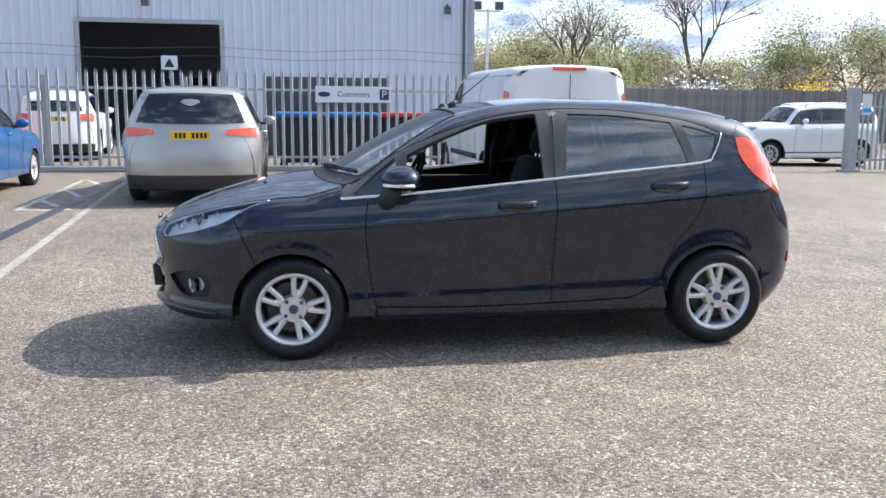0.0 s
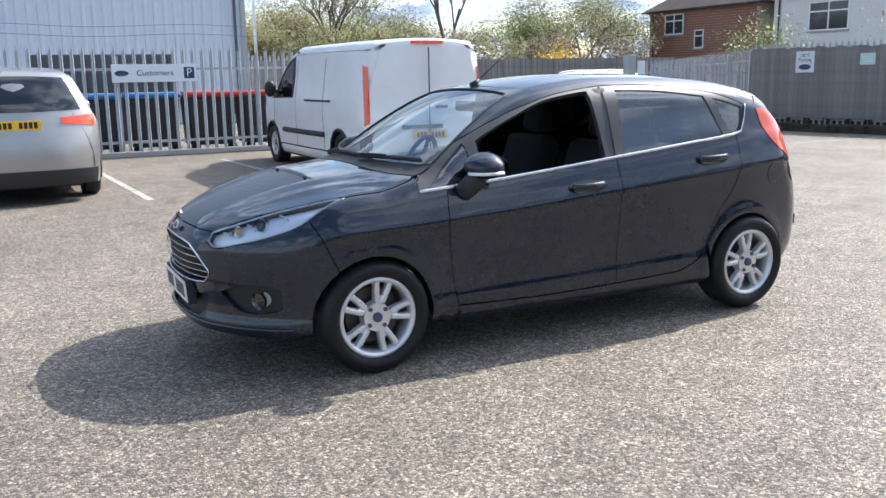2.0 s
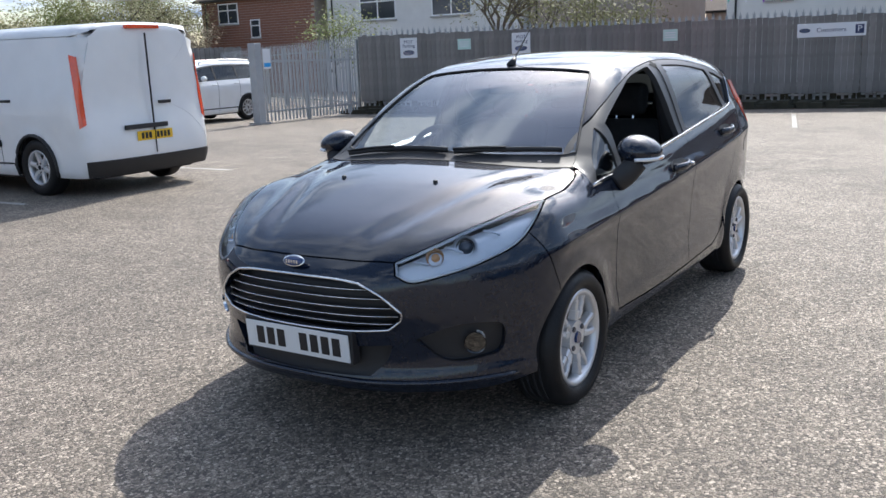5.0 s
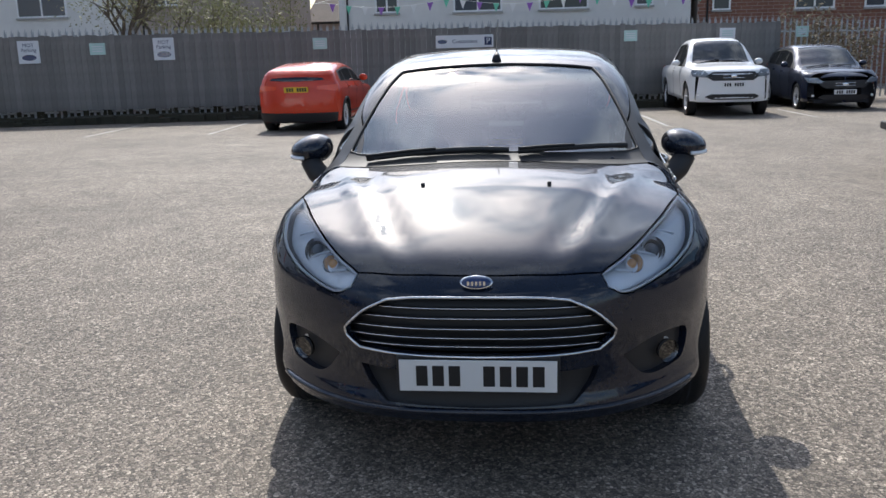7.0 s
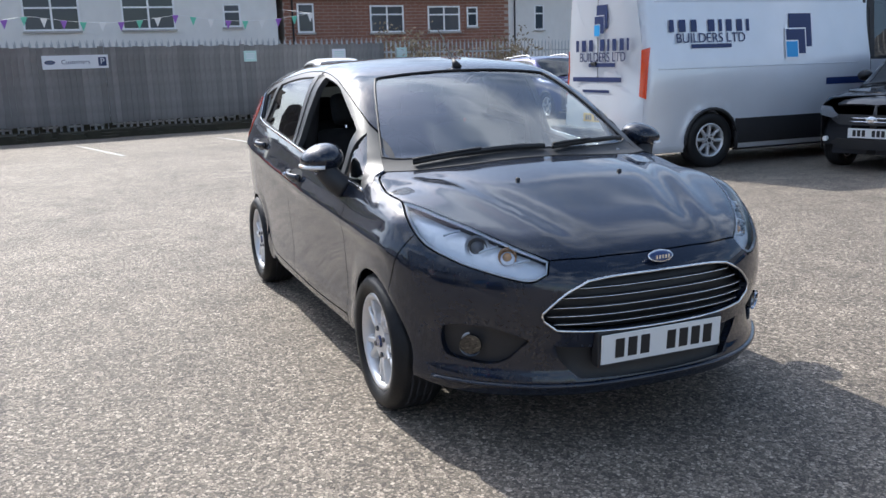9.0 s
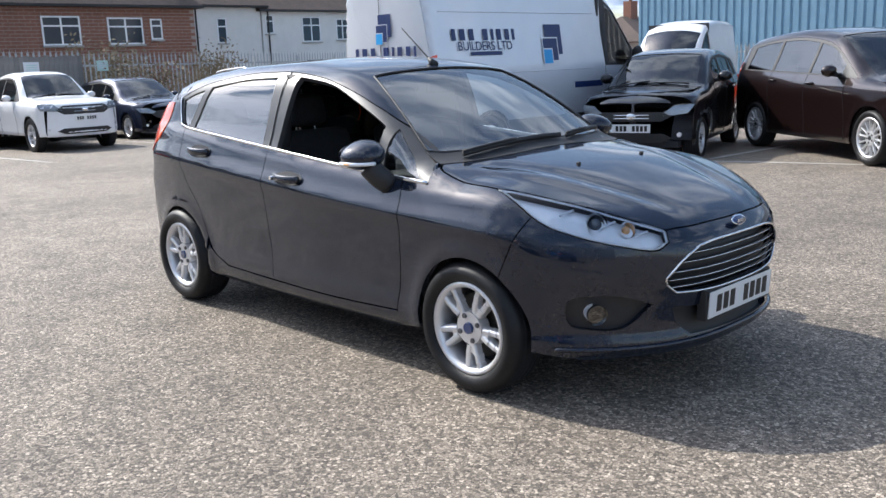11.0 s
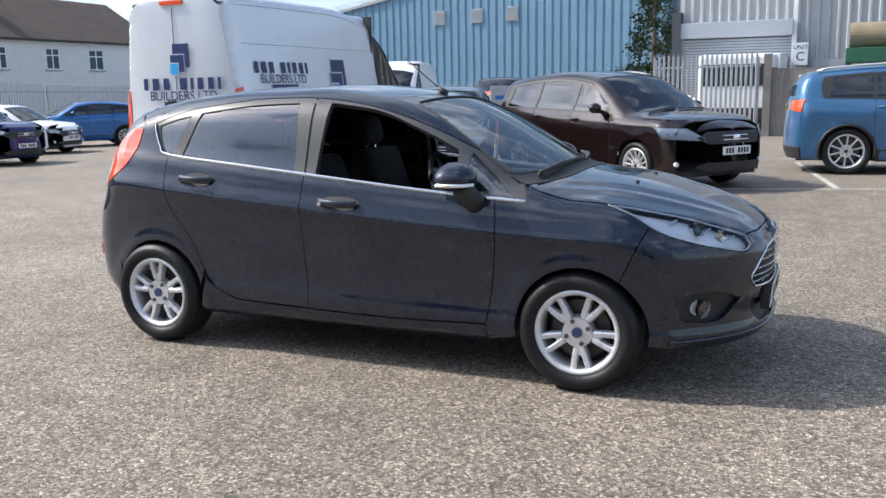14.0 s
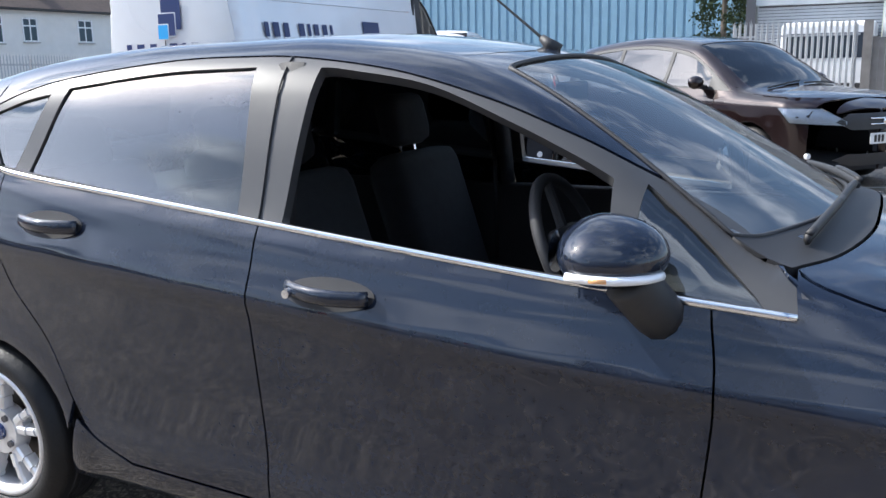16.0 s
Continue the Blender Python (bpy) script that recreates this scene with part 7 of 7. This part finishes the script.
    bump_l = loop(V(spline([(xr, -hw_low, base + 0.04), (x1, 0, base + 0.04), (xr, hw_low, base + 0.04)], 0.08)), V(spline([(xr, hw_low, base + 0.04), (xr, hw_low, base + 0.22)], 0.08)), V(spline([(xr, hw_low, base + 0.22), (x1, 0, base + 0.22), (xr, -hw_low, base + 0.22)], 0.08)), V(spline([(xr, -hw_low, base + 0.22), (xr, -hw_low, base + 0.04)], 0.08)))
    panel("rear_bumper", form, bv, bump_l, low or M_TRIM, car, gap=0, lift=0.014, rim=0.02, step=0.12, keep_uv=True, label="dark rear bumper lower half")
    if plates[1]:
        pz = belt[1] - 0.16 if not van else 0.66
        px = float(bv.lay(form, V([(x1, 0, pz)]))[0, 0])
        plate(car, px + 0.006, pz, 1, M_PLATE_Y)
    # dark cabin and underside
    part("floor_pan", boxed(x0 + 0.25, x1 - 0.2, -W * 0.35, W * 0.35, base, base + 0.08), M_DARK, car)
    part("dashboard", boxed(xa + 0.05, xa + 0.45, -W * 0.40, W * 0.40, belt[0] - 0.3, belt[0] - 0.02, 0.04), M_DASH, car)
    part("door_trim", boxed(xa + 0.3, dlo, -W * 0.43, -W * 0.42, 0.4, belt[0] - 0.03), M_DASH, car)
    part("door_trim", boxed(xa + 0.3, dlo, W * 0.42, W * 0.43, 0.4, belt[0] - 0.03), M_DASH, car)
    for sx in ([0.1] if van else [0.05, 0.85]):
        for sy in (-0.38, 0.38):
            seat = new("seat")
            seat.parent = car
            seat.matrix_basis = pose(xa + 1.0 + sx, sy, belt[0] - 0.5)
            part("backrest", boxed(0, 0.14, -0.24, 0.24, -0.1, 0.52, 0.05), M_SEAT, seat)
            part("headrest", boxed(0.02, 0.12, -0.13, 0.13, 0.54, 0.72, 0.04), M_SEAT, seat)
    if van:
        # body-coloured box added inside, so open roof corners don't show as dark notches
        part("load_lining", boxed(dlo + 0.12, x1 - 0.16, -W * 0.40, W * 0.40, 0.45, top[-2][1] - 0.10, 0.06), body, car)
        part("load_bulkhead", boxed(dlo + 0.05, dlo + 0.1, -W * 0.44, W * 0.44, 0.4, top[-2][1] - 0.1), M_DASH, car)
    return car, form


def body_paint(name, c, metal=0.35):
    return material(name, c, 0.36, metal, vary=0.08, scale=5, coat=1.0, spec=0.15)


P_SILVER = body_paint("silver_beige_paint", (0.42, 0.40, 0.38), 0.7)
P_WHITE = material("white_van_paint", (0.82, 0.83, 0.84), 0.35, 0, vary=0.06, scale=3, coat=0.7)
P_BLUE = body_paint("bright_blue_paint", (0.02, 0.12, 0.34))
P_RED = body_paint("orange_red_paint", (0.62, 0.045, 0.012), 0.1)
P_NAVY = body_paint("navy_paint", (0.008, 0.014, 0.040))
P_ROYAL = body_paint("deep_blue_paint", (0.010, 0.014, 0.11))
P_BLACK = body_paint("black_car_paint", (0.006, 0.006, 0.008), 0.1)
P_BROWN = body_paint("dark_brown_paint", (0.013, 0.006, 0.006))
P_STEEL_BLUE = body_paint("steel_blue_paint", (0.045, 0.13, 0.26))
P_ICE = material("silver_white_van_paint", (0.70, 0.73, 0.78), 0.3, 0.25, vary=0.05, scale=3, coat=1.0)
P_GREEN = body_paint("lime_green_paint", (0.08, 0.45, 0.02), 0.1)


def small_top(x0, hz, cowl, scr, peak, end, tail):
    return [(x0 - 0.1, hz - 0.10), (x0 + 0.06, hz), (x0 + 0.45, hz + (cowl[1] - hz) * 0.62), (cowl[0] - 0.1, cowl[1] - 0.015), cowl, (cowl[0] * 0.5 + scr[0] * 0.5, cowl[1] * 0.47 + scr[1] * 0.53), scr, peak, end, tail]


# silver people carrier, nose to the palings
vehicle("people_carrier", (-2.52, 9.22), -90, "silver beige people carrier with dark rear window, parked nose-in", "car", P_SILVER, 2.85, 0.95, 1.0, 1.92, small_top(-2.37, 0.88, (-1.15, 1.10), (-0.15, 1.60), (0.7, 1.66), (2.1, 1.58), (2.5, 1.45)), (1.0, 1.12), 2.0, (0.05, 1.0), (-1.15, -0.15), r=0.34, rim=0.24, low=M_TRIM, tail_lamp=(0.93, 1.07, 0.26, 0.49), rear=[(0.1, 2.28), (0.3, 2.40), (0.55, 2.43), (1.0, 2.36), (1.2, 2.30), (1.6, 2.05)], tail_glass=(1.13, 1.51, 0.42))
vehicle("hatchback", (-6.25, 9.05), -90, "bright blue hatchback parked beside the people carrier", "car", P_BLUE, 2.5, 0.85, 0.65, 1.72, small_top(-2.1, 0.76, (-1.05, 1.0), (-0.2, 1.42), (0.4, 1.48), (1.5, 1.38), (1.9, 1.25)), (0.92, 1.08), 1.35, (0.2,), (-1.05, -0.2), r=0.30, rim=0.2)
# white panel van beside the open gateway
van_top = [(-2.60, 0.85), (-2.40, 1.04), (-2.05, 1.16), (-1.70, 1.26), (-1.62, 1.30), (-1.15, 1.66), (-0.80, 1.86), (-0.3, 1.95), (2.35, 1.93), (2.6, 1.86)]
VAN_W = (2.67, 9.02)
wv, wv_form = vehicle("panel_van", VAN_W, -90, "white panel van with black mouldings, parked nose-in", "van", P_WHITE, 3.30, 1.02, 0.96, 1.99, [(x * 1.1, z * 1.025) for x, z in van_top], (1.14, 1.17), -0.45, (), (-1.78, -0.90), r=0.34, rim=0.20, spokes=(6, 0, 0.07, 0.06), van=True, low=M_TRIM, tail_glass=(None, 0, 0), tail_lamp=(0.80, 1.62, 0.452, 0.49), lamp=(0.55, 0.9, 0.85, 1.06))
for nm, y0, y1, z0, z1, mt in (("brake_light", -0.24, 0.24, 1.90, 1.94, M_RED_LENS), ("rear_door_seam", -0.003, 0.003, 0.45, 1.85, M_BLACK), ("plate_grip", -0.42, 0.20, 0.745, 0.80, M_TRIM), ("rear_handle", 0.10, 0.28, 1.02, 1.06, M_BLACK)):
    part(nm, boxed(2.54 if nm == "brake_light" else 2.594, 2.585 if nm == "brake_light" else 2.622, y0, y1, z0, z1, 0.004 if y1 - y0 > 0.01 else 0), mt, wv)
for s in (-1, 1):
    v_ = SideView(s)
    q = v_.lay(wv_form, spline([(0.15, 1.12), (1.30, 1.12)], 0.1))
    ribbon("door_runner", [tuple(p) for p in q], 0.018, M_TRIM, wv, "black sliding door runner", 6)
    for xx in (-0.32, 0.98):
        q = v_.lay(wv_form, spline([(xx, 0.35), (xx, 1.1), (xx, 1.75)], 0.1))
        ribbon("door_seam", [tuple(p) for p in q], 0.004, M_BLACK, wv, n=5)
    q = v_.lay(wv_form, spline([(-1.0, 0.62), (1.0, 0.62)], 0.1))
    ribbon("side_moulding", [tuple(p) for p in q], 0.045, M_TRIM, wv, "black side moulding", 6)
# white off-roader beyond the gateway
vehicle("off_roader", (12.75, 16.95), 0, "white compact off-roader with black arches beyond the gateway", "car", P_WHITE, 2.57, 0.82, 0.85, 1.80, small_top(-2.1, 1.06, (-0.95, 1.18), (-0.45, 1.60), (0.4, 1.67), (1.9, 1.63), (2.2, 1.55)), (1.10, 1.16), 1.75, (0.18, 1.0), (-0.95, -0.45), r=0.34, rim=0.22, low=M_TRIM, rails=True)
# orange-red hatchback at the boarded fence
vehicle("hatchback", (15.6, 4.75), 180, "orange-red hatchback parked nose to the boarded fence", "car", P_RED, 2.65, 0.9, 0.80, 1.82, small_top(-2.2, 0.78, (-1.1, 1.0), (-0.2, 1.40), (0.4, 1.45), (1.7, 1.34), (2.1, 1.2)), (0.95, 1.06), 1.5, (0.2, 1.05), (-1.1, -0.2), r=0.33, rim=0.23, low=M_TRIM, tail_lamp=(0.86, 1.0, 0.24, 0.48))
# white pick-up
pk_top = [(-2.65, 0.98), (-2.42, 1.08), (-2.0, 1.16), (-1.3, 1.20), (-1.15, 1.23), (-0.75, 1.52), (-0.38, 1.74), (0.15, 1.80), (0.95, 1.72), (1.05, 1.40), (1.12, 1.16), (2.6, 1.14), (2.8, 1.10)]
pk, pk_form = vehicle("pickup_truck", (18.45, -4.65), 0, "white double-cab pick-up truck with a dark grille", "pickup", P_WHITE, 3.22, 0.92, 1.15, 1.86, pk_top, (1.14, 1.14), 0.90, (0.25,), (-1.15, -0.38), r=0.39, rim=0.24, spokes=(6, 0, 0.05, 0.05), base=0.34, grille=(0.84, 1.03), lamp=(0.5, 0.9, 0.88, 1.08), tail_glass=(None, 0, 0), rear=[(0.1, 2.6), (0.5, 2.74), (1.1, 2.74), (1.8, 2.74)])
# navy people carrier beside it
vehicle("people_carrier", (19.75, -7.6), 0, "dark navy compact people carrier beside the pick-up", "car", P_NAVY, 2.65, 0.92, 0.81, 1.83, small_top(-2.24, 0.84, (-1.15, 1.06), (-0.15, 1.54), (0.5, 1.60), (1.8, 1.50), (2.2, 1.35)), (0.98, 1.10), 1.75, (0.15, 1.0), (-1.15, -0.15), r=0.33, rim=0.23, spokes=(12, 0, 0.024, 0.024), grille=(0.56, 0.74))
# deep blue crossover
vehicle("crossover", (17.85, -10.75), 0, "deep blue crossover with alloy wheels", "car", P_ROYAL, 2.69, 0.92, 0.91, 1.84, small_top(-2.26, 0.95, (-1.1, 1.12), (-0.2, 1.62), (0.4, 1.68), (1.8, 1.60), (2.25, 1.42)), (1.06, 1.18), 1.7, (0.1, 0.98), (-1.1, -0.2), r=0.35, rim=0.24, spokes=(5, 0, 0.06, 0.06), low=M_TRIM, rails=True)
# steel-blue crossover
vehicle("crossover", (-3.68, -11.25), 4, "steel-blue crossover with roof rails and ten-spoke wheels", "car", P_STEEL_BLUE, 2.69, 0.92, 0.91, 1.84, small_top(-2.26, 0.95, (-1.1, 1.12), (-0.2, 1.62), (0.4, 1.68), (1.8, 1.60), (2.25, 1.42)), (1.06, 1.18), 1.7, (0.1, 0.98), (-1.1, -0.2), r=0.36, rim=0.255, spokes=(10, 0, 0.028, 0.03), low=M_TRIM, rails=True)
# black city car
vehicle("city_car", (3.5, -8.35), -72.5, "black city car with red trim lines, parked beside the high van", "car", P_BLACK, 2.40, 0.72, 0.50, 1.60, small_top(-1.92, 0.80, (-0.95, 1.0), (-0.15, 1.43), (0.4, 1.485), (1.35, 1.40), (1.7, 1.25)), (0.95, 1.08), 1.25, (0.25, 0.95), (-0.95, -0.15), r=0.29, rim=0.2, spokes=(8, 0, 0.03, 0.04), grille=(0.56, 0.68))
# dark brown people carrier
vehicle("people_carrier", (0.85, -9.02), -35.8, "dark brown people carrier with multi-spoke wheels and a chrome grille bar", "car", P_BROWN, 2.76, 0.97, 0.93, 1.88, small_top(-2.35, 0.85, (-1.35, 1.07), (-0.25, 1.58), (0.6, 1.66), (1.9, 1.56), (2.3, 1.4)), (0.99, 1.12), 1.85, (0.05, 1.0), (-1.35, -0.25), r=0.33, rim=0.235, spokes=(14, 0, 0.020, 0.022), lamp=(0.52, 0.97, 0.66, 0.86), grille=(0.64, 0.80))
# high-roofed builder's van
gz_top = [(-3.2, 0.95), (-2.9, 1.10), (-2.55, 1.24), (-2.2, 1.36), (-2.1, 1.42), (-1.55, 1.98), (-1.2, 2.36), (-0.6, 2.64), (0.5, 2.76), (3.0, 2.74), (3.1, 2.66)]
hv, hv_form = vehicle("high_roof_van", (5.63, -7.52), 90, "silver-white high-roof van with dark blue lettering", "van", P_ICE, 3.75, 1.02, 1.12, 2.06, gz_top, (1.30, 1.35), -0.80, (), (-2.1, -1.2), r=0.36, rim=0.21, spokes=(8, 0, 0.045, 0.045), van=True, low=M_TRIM, tail_glass=(None, 0, 0), tail_lamp=(0.92, 1.55, 0.44, 0.49), lamp=(0.55, 0.9, 0.95, 1.15))


# ---- lettering on the high-roofed van ----
def van_marks():
    def mark(m, w, h):
        """The firm's name as one bar a letter, w wide and h high, with its trade below."""
        holder = new("lettering_panel")
        holder.parent = hv
        holder.matrix_basis = m
        runs, x = (0.55, 0.8, 0.7, -0.35, 0.8, 0.38, 0.7, 0.7, 0.38), 0.0
        total = sum(abs(a) + 0.14 for a in runs)
        for a in runs:
            b = abs(a) / total * w
            if a > 0:
                part("name_bar", boxed(x - w / 2 + 0.18 * b, x - w / 2 + 0.82 * b, -h / 2, h / 2, 0, 0.003), M_VANTEXT, holder)
            x += b + 0.14 / total * w
        text("BUILDERS LTD", 0.130 * w, M_VANTEXT, holder, Matrix.Translation((0, -1.05 * h, 0.002)))
        part("town_bar", boxed(-0.24 * w, 0.24 * w, -1.85 * h, -1.52 * h, 0, 0.003), M_VANTEXT, holder)
        return holder

    def squares(m, s):
        holder = new("logo")
        holder.parent = hv
        holder.matrix_basis = m
        for k, (x, y, w, h, mt) in enumerate(((0.0, 0.0, 0.26, 0.30, M_VANTEXT), (-0.06, -0.10, 0.22, 0.22, M_VANTEXT), (-0.11, -0.17, 0.13, 0.14, M_VANSKY))):
            part("logo_square", boxed(s * (x - w / 2), s * (x + w / 2), s * (y - h / 2), s * (y + h / 2), k * 0.004, k * 0.004 + 0.002), mt, holder)
            part("logo_edge", boxed(s * (x - w / 2 - 0.012), s * (x + w / 2 + 0.012), s * (y - h / 2 - 0.012), s * (y + h / 2 + 0.012), k * 0.004 - 0.002, k * 0.004 - 0.0005), P_ICE, holder) if k else None

    rear = lambda y, z: Matrix.Translation((3.004, y, z)) @ Matrix.Rotation(math.pi / 2, 4, "Z") @ Matrix.Rotation(math.pi / 2, 4, "X")
    tail = RoundView(1.575, 1)

    def rx(y, z):
        return float(tail.lay(hv_form, tail.uv(np.array([(2.9, y, z)])))[0, 0]) + 0.006

    m = rear(0.10, 1.60)
    m.translation.x = max(rx(-0.4, 1.60), rx(0.0, 1.60), rx(0, 1.4)) + 0.004
    mark(m, 1.32, 0.15)
    m = rear(0.10, 1.96)
    m.translation.x = max(rx(0.0, 1.93), rx(0.0, 1.8)) + 0.004
    squares(m, 1.0)
    for z, w, h in ((1.18, 0.62, 0.05), (1.02, 0.34, 0.03)):
        part("number_bar", boxed(rx(0, z), rx(0, z) + 0.003, -w, w * 0.9, z - h, z + h * 0.2), M_VANTEXT, hv)
    part("rear_door_seam", boxed(rx(0, 1.5), rx(0, 1.5) + 0.004, -0.004, 0.004, 0.55, 2.56), M_BLACK, hv)
    part("brake_light", boxed(rx(0, 2.60) - 0.03, rx(0, 2.60) + 0.02, -0.18, 0.18, 2.60, 2.65), M_RED_LENS, hv)
    part("rear_handle", boxed(rx(0, 1.36), rx(0, 1.36) + 0.03, -0.14, -0.02, 1.34, 1.39, 0.008), M_BLACK, hv)
    part("rear_step", boxed(2.95, 3.12, -0.95, 0.95, 0.42, 0.52, 0.02), M_TRIM, hv, "black rear step")
    for s in (-1, 1):
        side = SideView(s)
        yat = lambda x, z: float(side.lay(hv_form, np.array([(x, z)]))[0, 1])
        turn = Matrix.Rotation(math.pi if s > 0 else 0, 4, "Z") @ Matrix.Rotation(math.pi / 2, 4, "X")
        for kind, x, z in (("m", 1.89, 1.80), ("s", 0.44, 1.72)):
            y = abs(yat(x, z)) + 0.012
            lean = Matrix.Rotation(s * math.atan2(abs(yat(x, z - 0.25)) - abs(yat(x, z + 0.15)), 0.40), 4, "X")
            m = Matrix.Translation((x, s * y, z)) @ lean @ turn
            mark(m, 1.30, 0.15) if kind == "m" else squares(m, 1.45)
        for z in (1.28, 2.10):
            q = side.lay(hv_form, spline([(-0.6, z), (1.2, z), (2.7, z)], 0.15))
            ribbon("panel_crease", [tuple(p) for p in q], 0.008, P_ICE, hv, n=6)
        q = side.lay(hv_form, spline([(-0.78, 0.5), (-0.80, 1.3), (-0.82, 2.0)], 0.1))
        ribbon("door_seam", [tuple(p) for p in q], 0.004, M_BLACK, hv, n=5)
        low_ = loop([(-1.5, 0.30), (1.5, 0.30)], [(1.5, 0.30), (1.5, 0.62)], [(1.5, 0.62), (-1.5, 0.62)], [(-1.5, 0.62), (-1.5, 0.30)])
        panel("flank_moulding", hv_form, side, low_, M_TRIM, hv, gap=0, lift=0.012, rim=0.02, step=0.2, label="dark grey flank moulding")
        part("number_bar", boxed(-0.7, 0.0, s * (abs(yat(-0.3, 1.05)) + 0.001), s * (abs(yat(-0.3, 1.05)) + 0.004), 1.0, 1.09), M_VANTEXT, hv)


van_marks()

# cars further off
vehicle("estate_car", (-6.7, 18.6), -85, "silver white off-roader behind the palisade", "car", P_WHITE, 2.7, 0.9, 0.9, 1.85, small_top(-2.25, 0.95, (-1.1, 1.12), (-0.4, 1.60), (0.4, 1.68), (1.8, 1.62), (2.25, 1.45)), (1.08, 1.16), 1.7, (0.1, 0.98), (-1.1, -0.4), r=0.36, rim=0.25, step=0.14)
vehicle("hatchback", (-9.0, 16.3), -60, "orange hatchback behind the palisade", "car", P_RED, 2.5, 0.85, 0.65, 1.72, small_top(-2.1, 0.76, (-1.05, 1.0), (-0.2, 1.42), (0.4, 1.48), (1.5, 1.38), (1.9, 1.25)), (0.92, 1.08), 1.35, (0.2,), (-1.05, -0.2), r=0.30, rim=0.2, step=0.14)
vehicle("estate_car", (10.5, 22.5), 10, "dark grey car beyond the gateway", "car", P_NAVY, 2.65, 0.9, 0.9, 1.80, small_top(-2.2, 0.8, (-1.1, 1.0), (-0.2, 1.40), (0.4, 1.46), (1.8, 1.36), (2.2, 1.2)), (0.95, 1.06), 1.6, (0.2, 1.05), (-1.1, -0.2), step=0.16)
vehicle("hatchback", (20.6, -14.6), 10, "white small hatchback beyond the crossover", "car", P_WHITE, 2.5, 0.85, 0.65, 1.72, small_top(-2.1, 0.80, (-1.05, 1.0), (-0.2, 1.42), (0.4, 1.48), (1.5, 1.38), (1.9, 1.25)), (0.92, 1.08), 1.35, (0.2,), (-1.05, -0.2), r=0.31, rim=0.2, step=0.14, low=M_TRIM)
vehicle("crossover", (21.6, -18.2), -125, "bright blue crossover near the palisade", "car", P_BLUE, 2.6, 0.85, 0.75, 1.8, small_top(-2.15, 0.90, (-1.05, 1.08), (-0.2, 1.48), (0.4, 1.54), (1.6, 1.44), (2.0, 1.3)), (1.02, 1.14), 1.5, (0.15, 0.95), (-1.05, -0.2), r=0.33, rim=0.23, step=0.14, low=M_TRIM)
far_top = [(-2.95, 0.95), (-2.7, 1.08), (-2.4, 1.22), (-2.05, 1.34), (-1.95, 1.40), (-1.45, 1.92), (-1.1, 2.18), (-0.5, 2.38), (0.4, 2.46), (2.6, 2.44), (2.8, 2.36)]
vehicle("panel_van", (10.6, -20.6), -75, "white high panel van before the blue shed", "van", P_WHITE, 3.3, 1.0, 1.1, 2.0, far_top, (1.28, 1.33), -0.7, (), (-1.95, -1.1), r=0.35, rim=0.2, van=True, low=M_TRIM, tail_glass=(None, 0, 0), step=0.16)
vehicle("panel_van", (9.6, -27.5), -75, "dark panel van before the blue shed", "van", P_BLACK, 2.93, 1.02, 0.98, 1.97, van_top, (1.12, 1.15), -0.35, (), (-1.62, -0.80), van=True, step=0.18)
vehicle("panel_van", (4.6, -26.0), -10, "white low panel van before the gates", "van", P_WHITE, 2.93, 1.02, 0.98, 1.97, van_top, (1.12, 1.15), -0.35, (), (-1.62, -0.80), van=True, step=0.18)
for at, turn, pt, lb in (((8.4, -29.0), -80, P_BLUE, "blue hatchback before the blue shed"), ((10.6, -31.0), -80, P_SILVER, "silver hatchback before the blue shed"), ((6.2, -28.6), -80, P_GREEN, "lime green hatchback before the blue shed"), ((4.6, -16.4), -15, P_RED, "red hatchback behind the totem")):
    vehicle("hatchback", at, turn, lb, "car", pt, 2.5, 0.85, 0.65, 1.72, small_top(-2.1, 0.76, (-1.05, 1.0), (-0.2, 1.40), (0.4, 1.45), (1.5, 1.36), (1.9, 1.22)), (0.92, 1.06), 1.35, (0.2,), (-1.05, -0.2), r=0.31, rim=0.2, step=0.18)
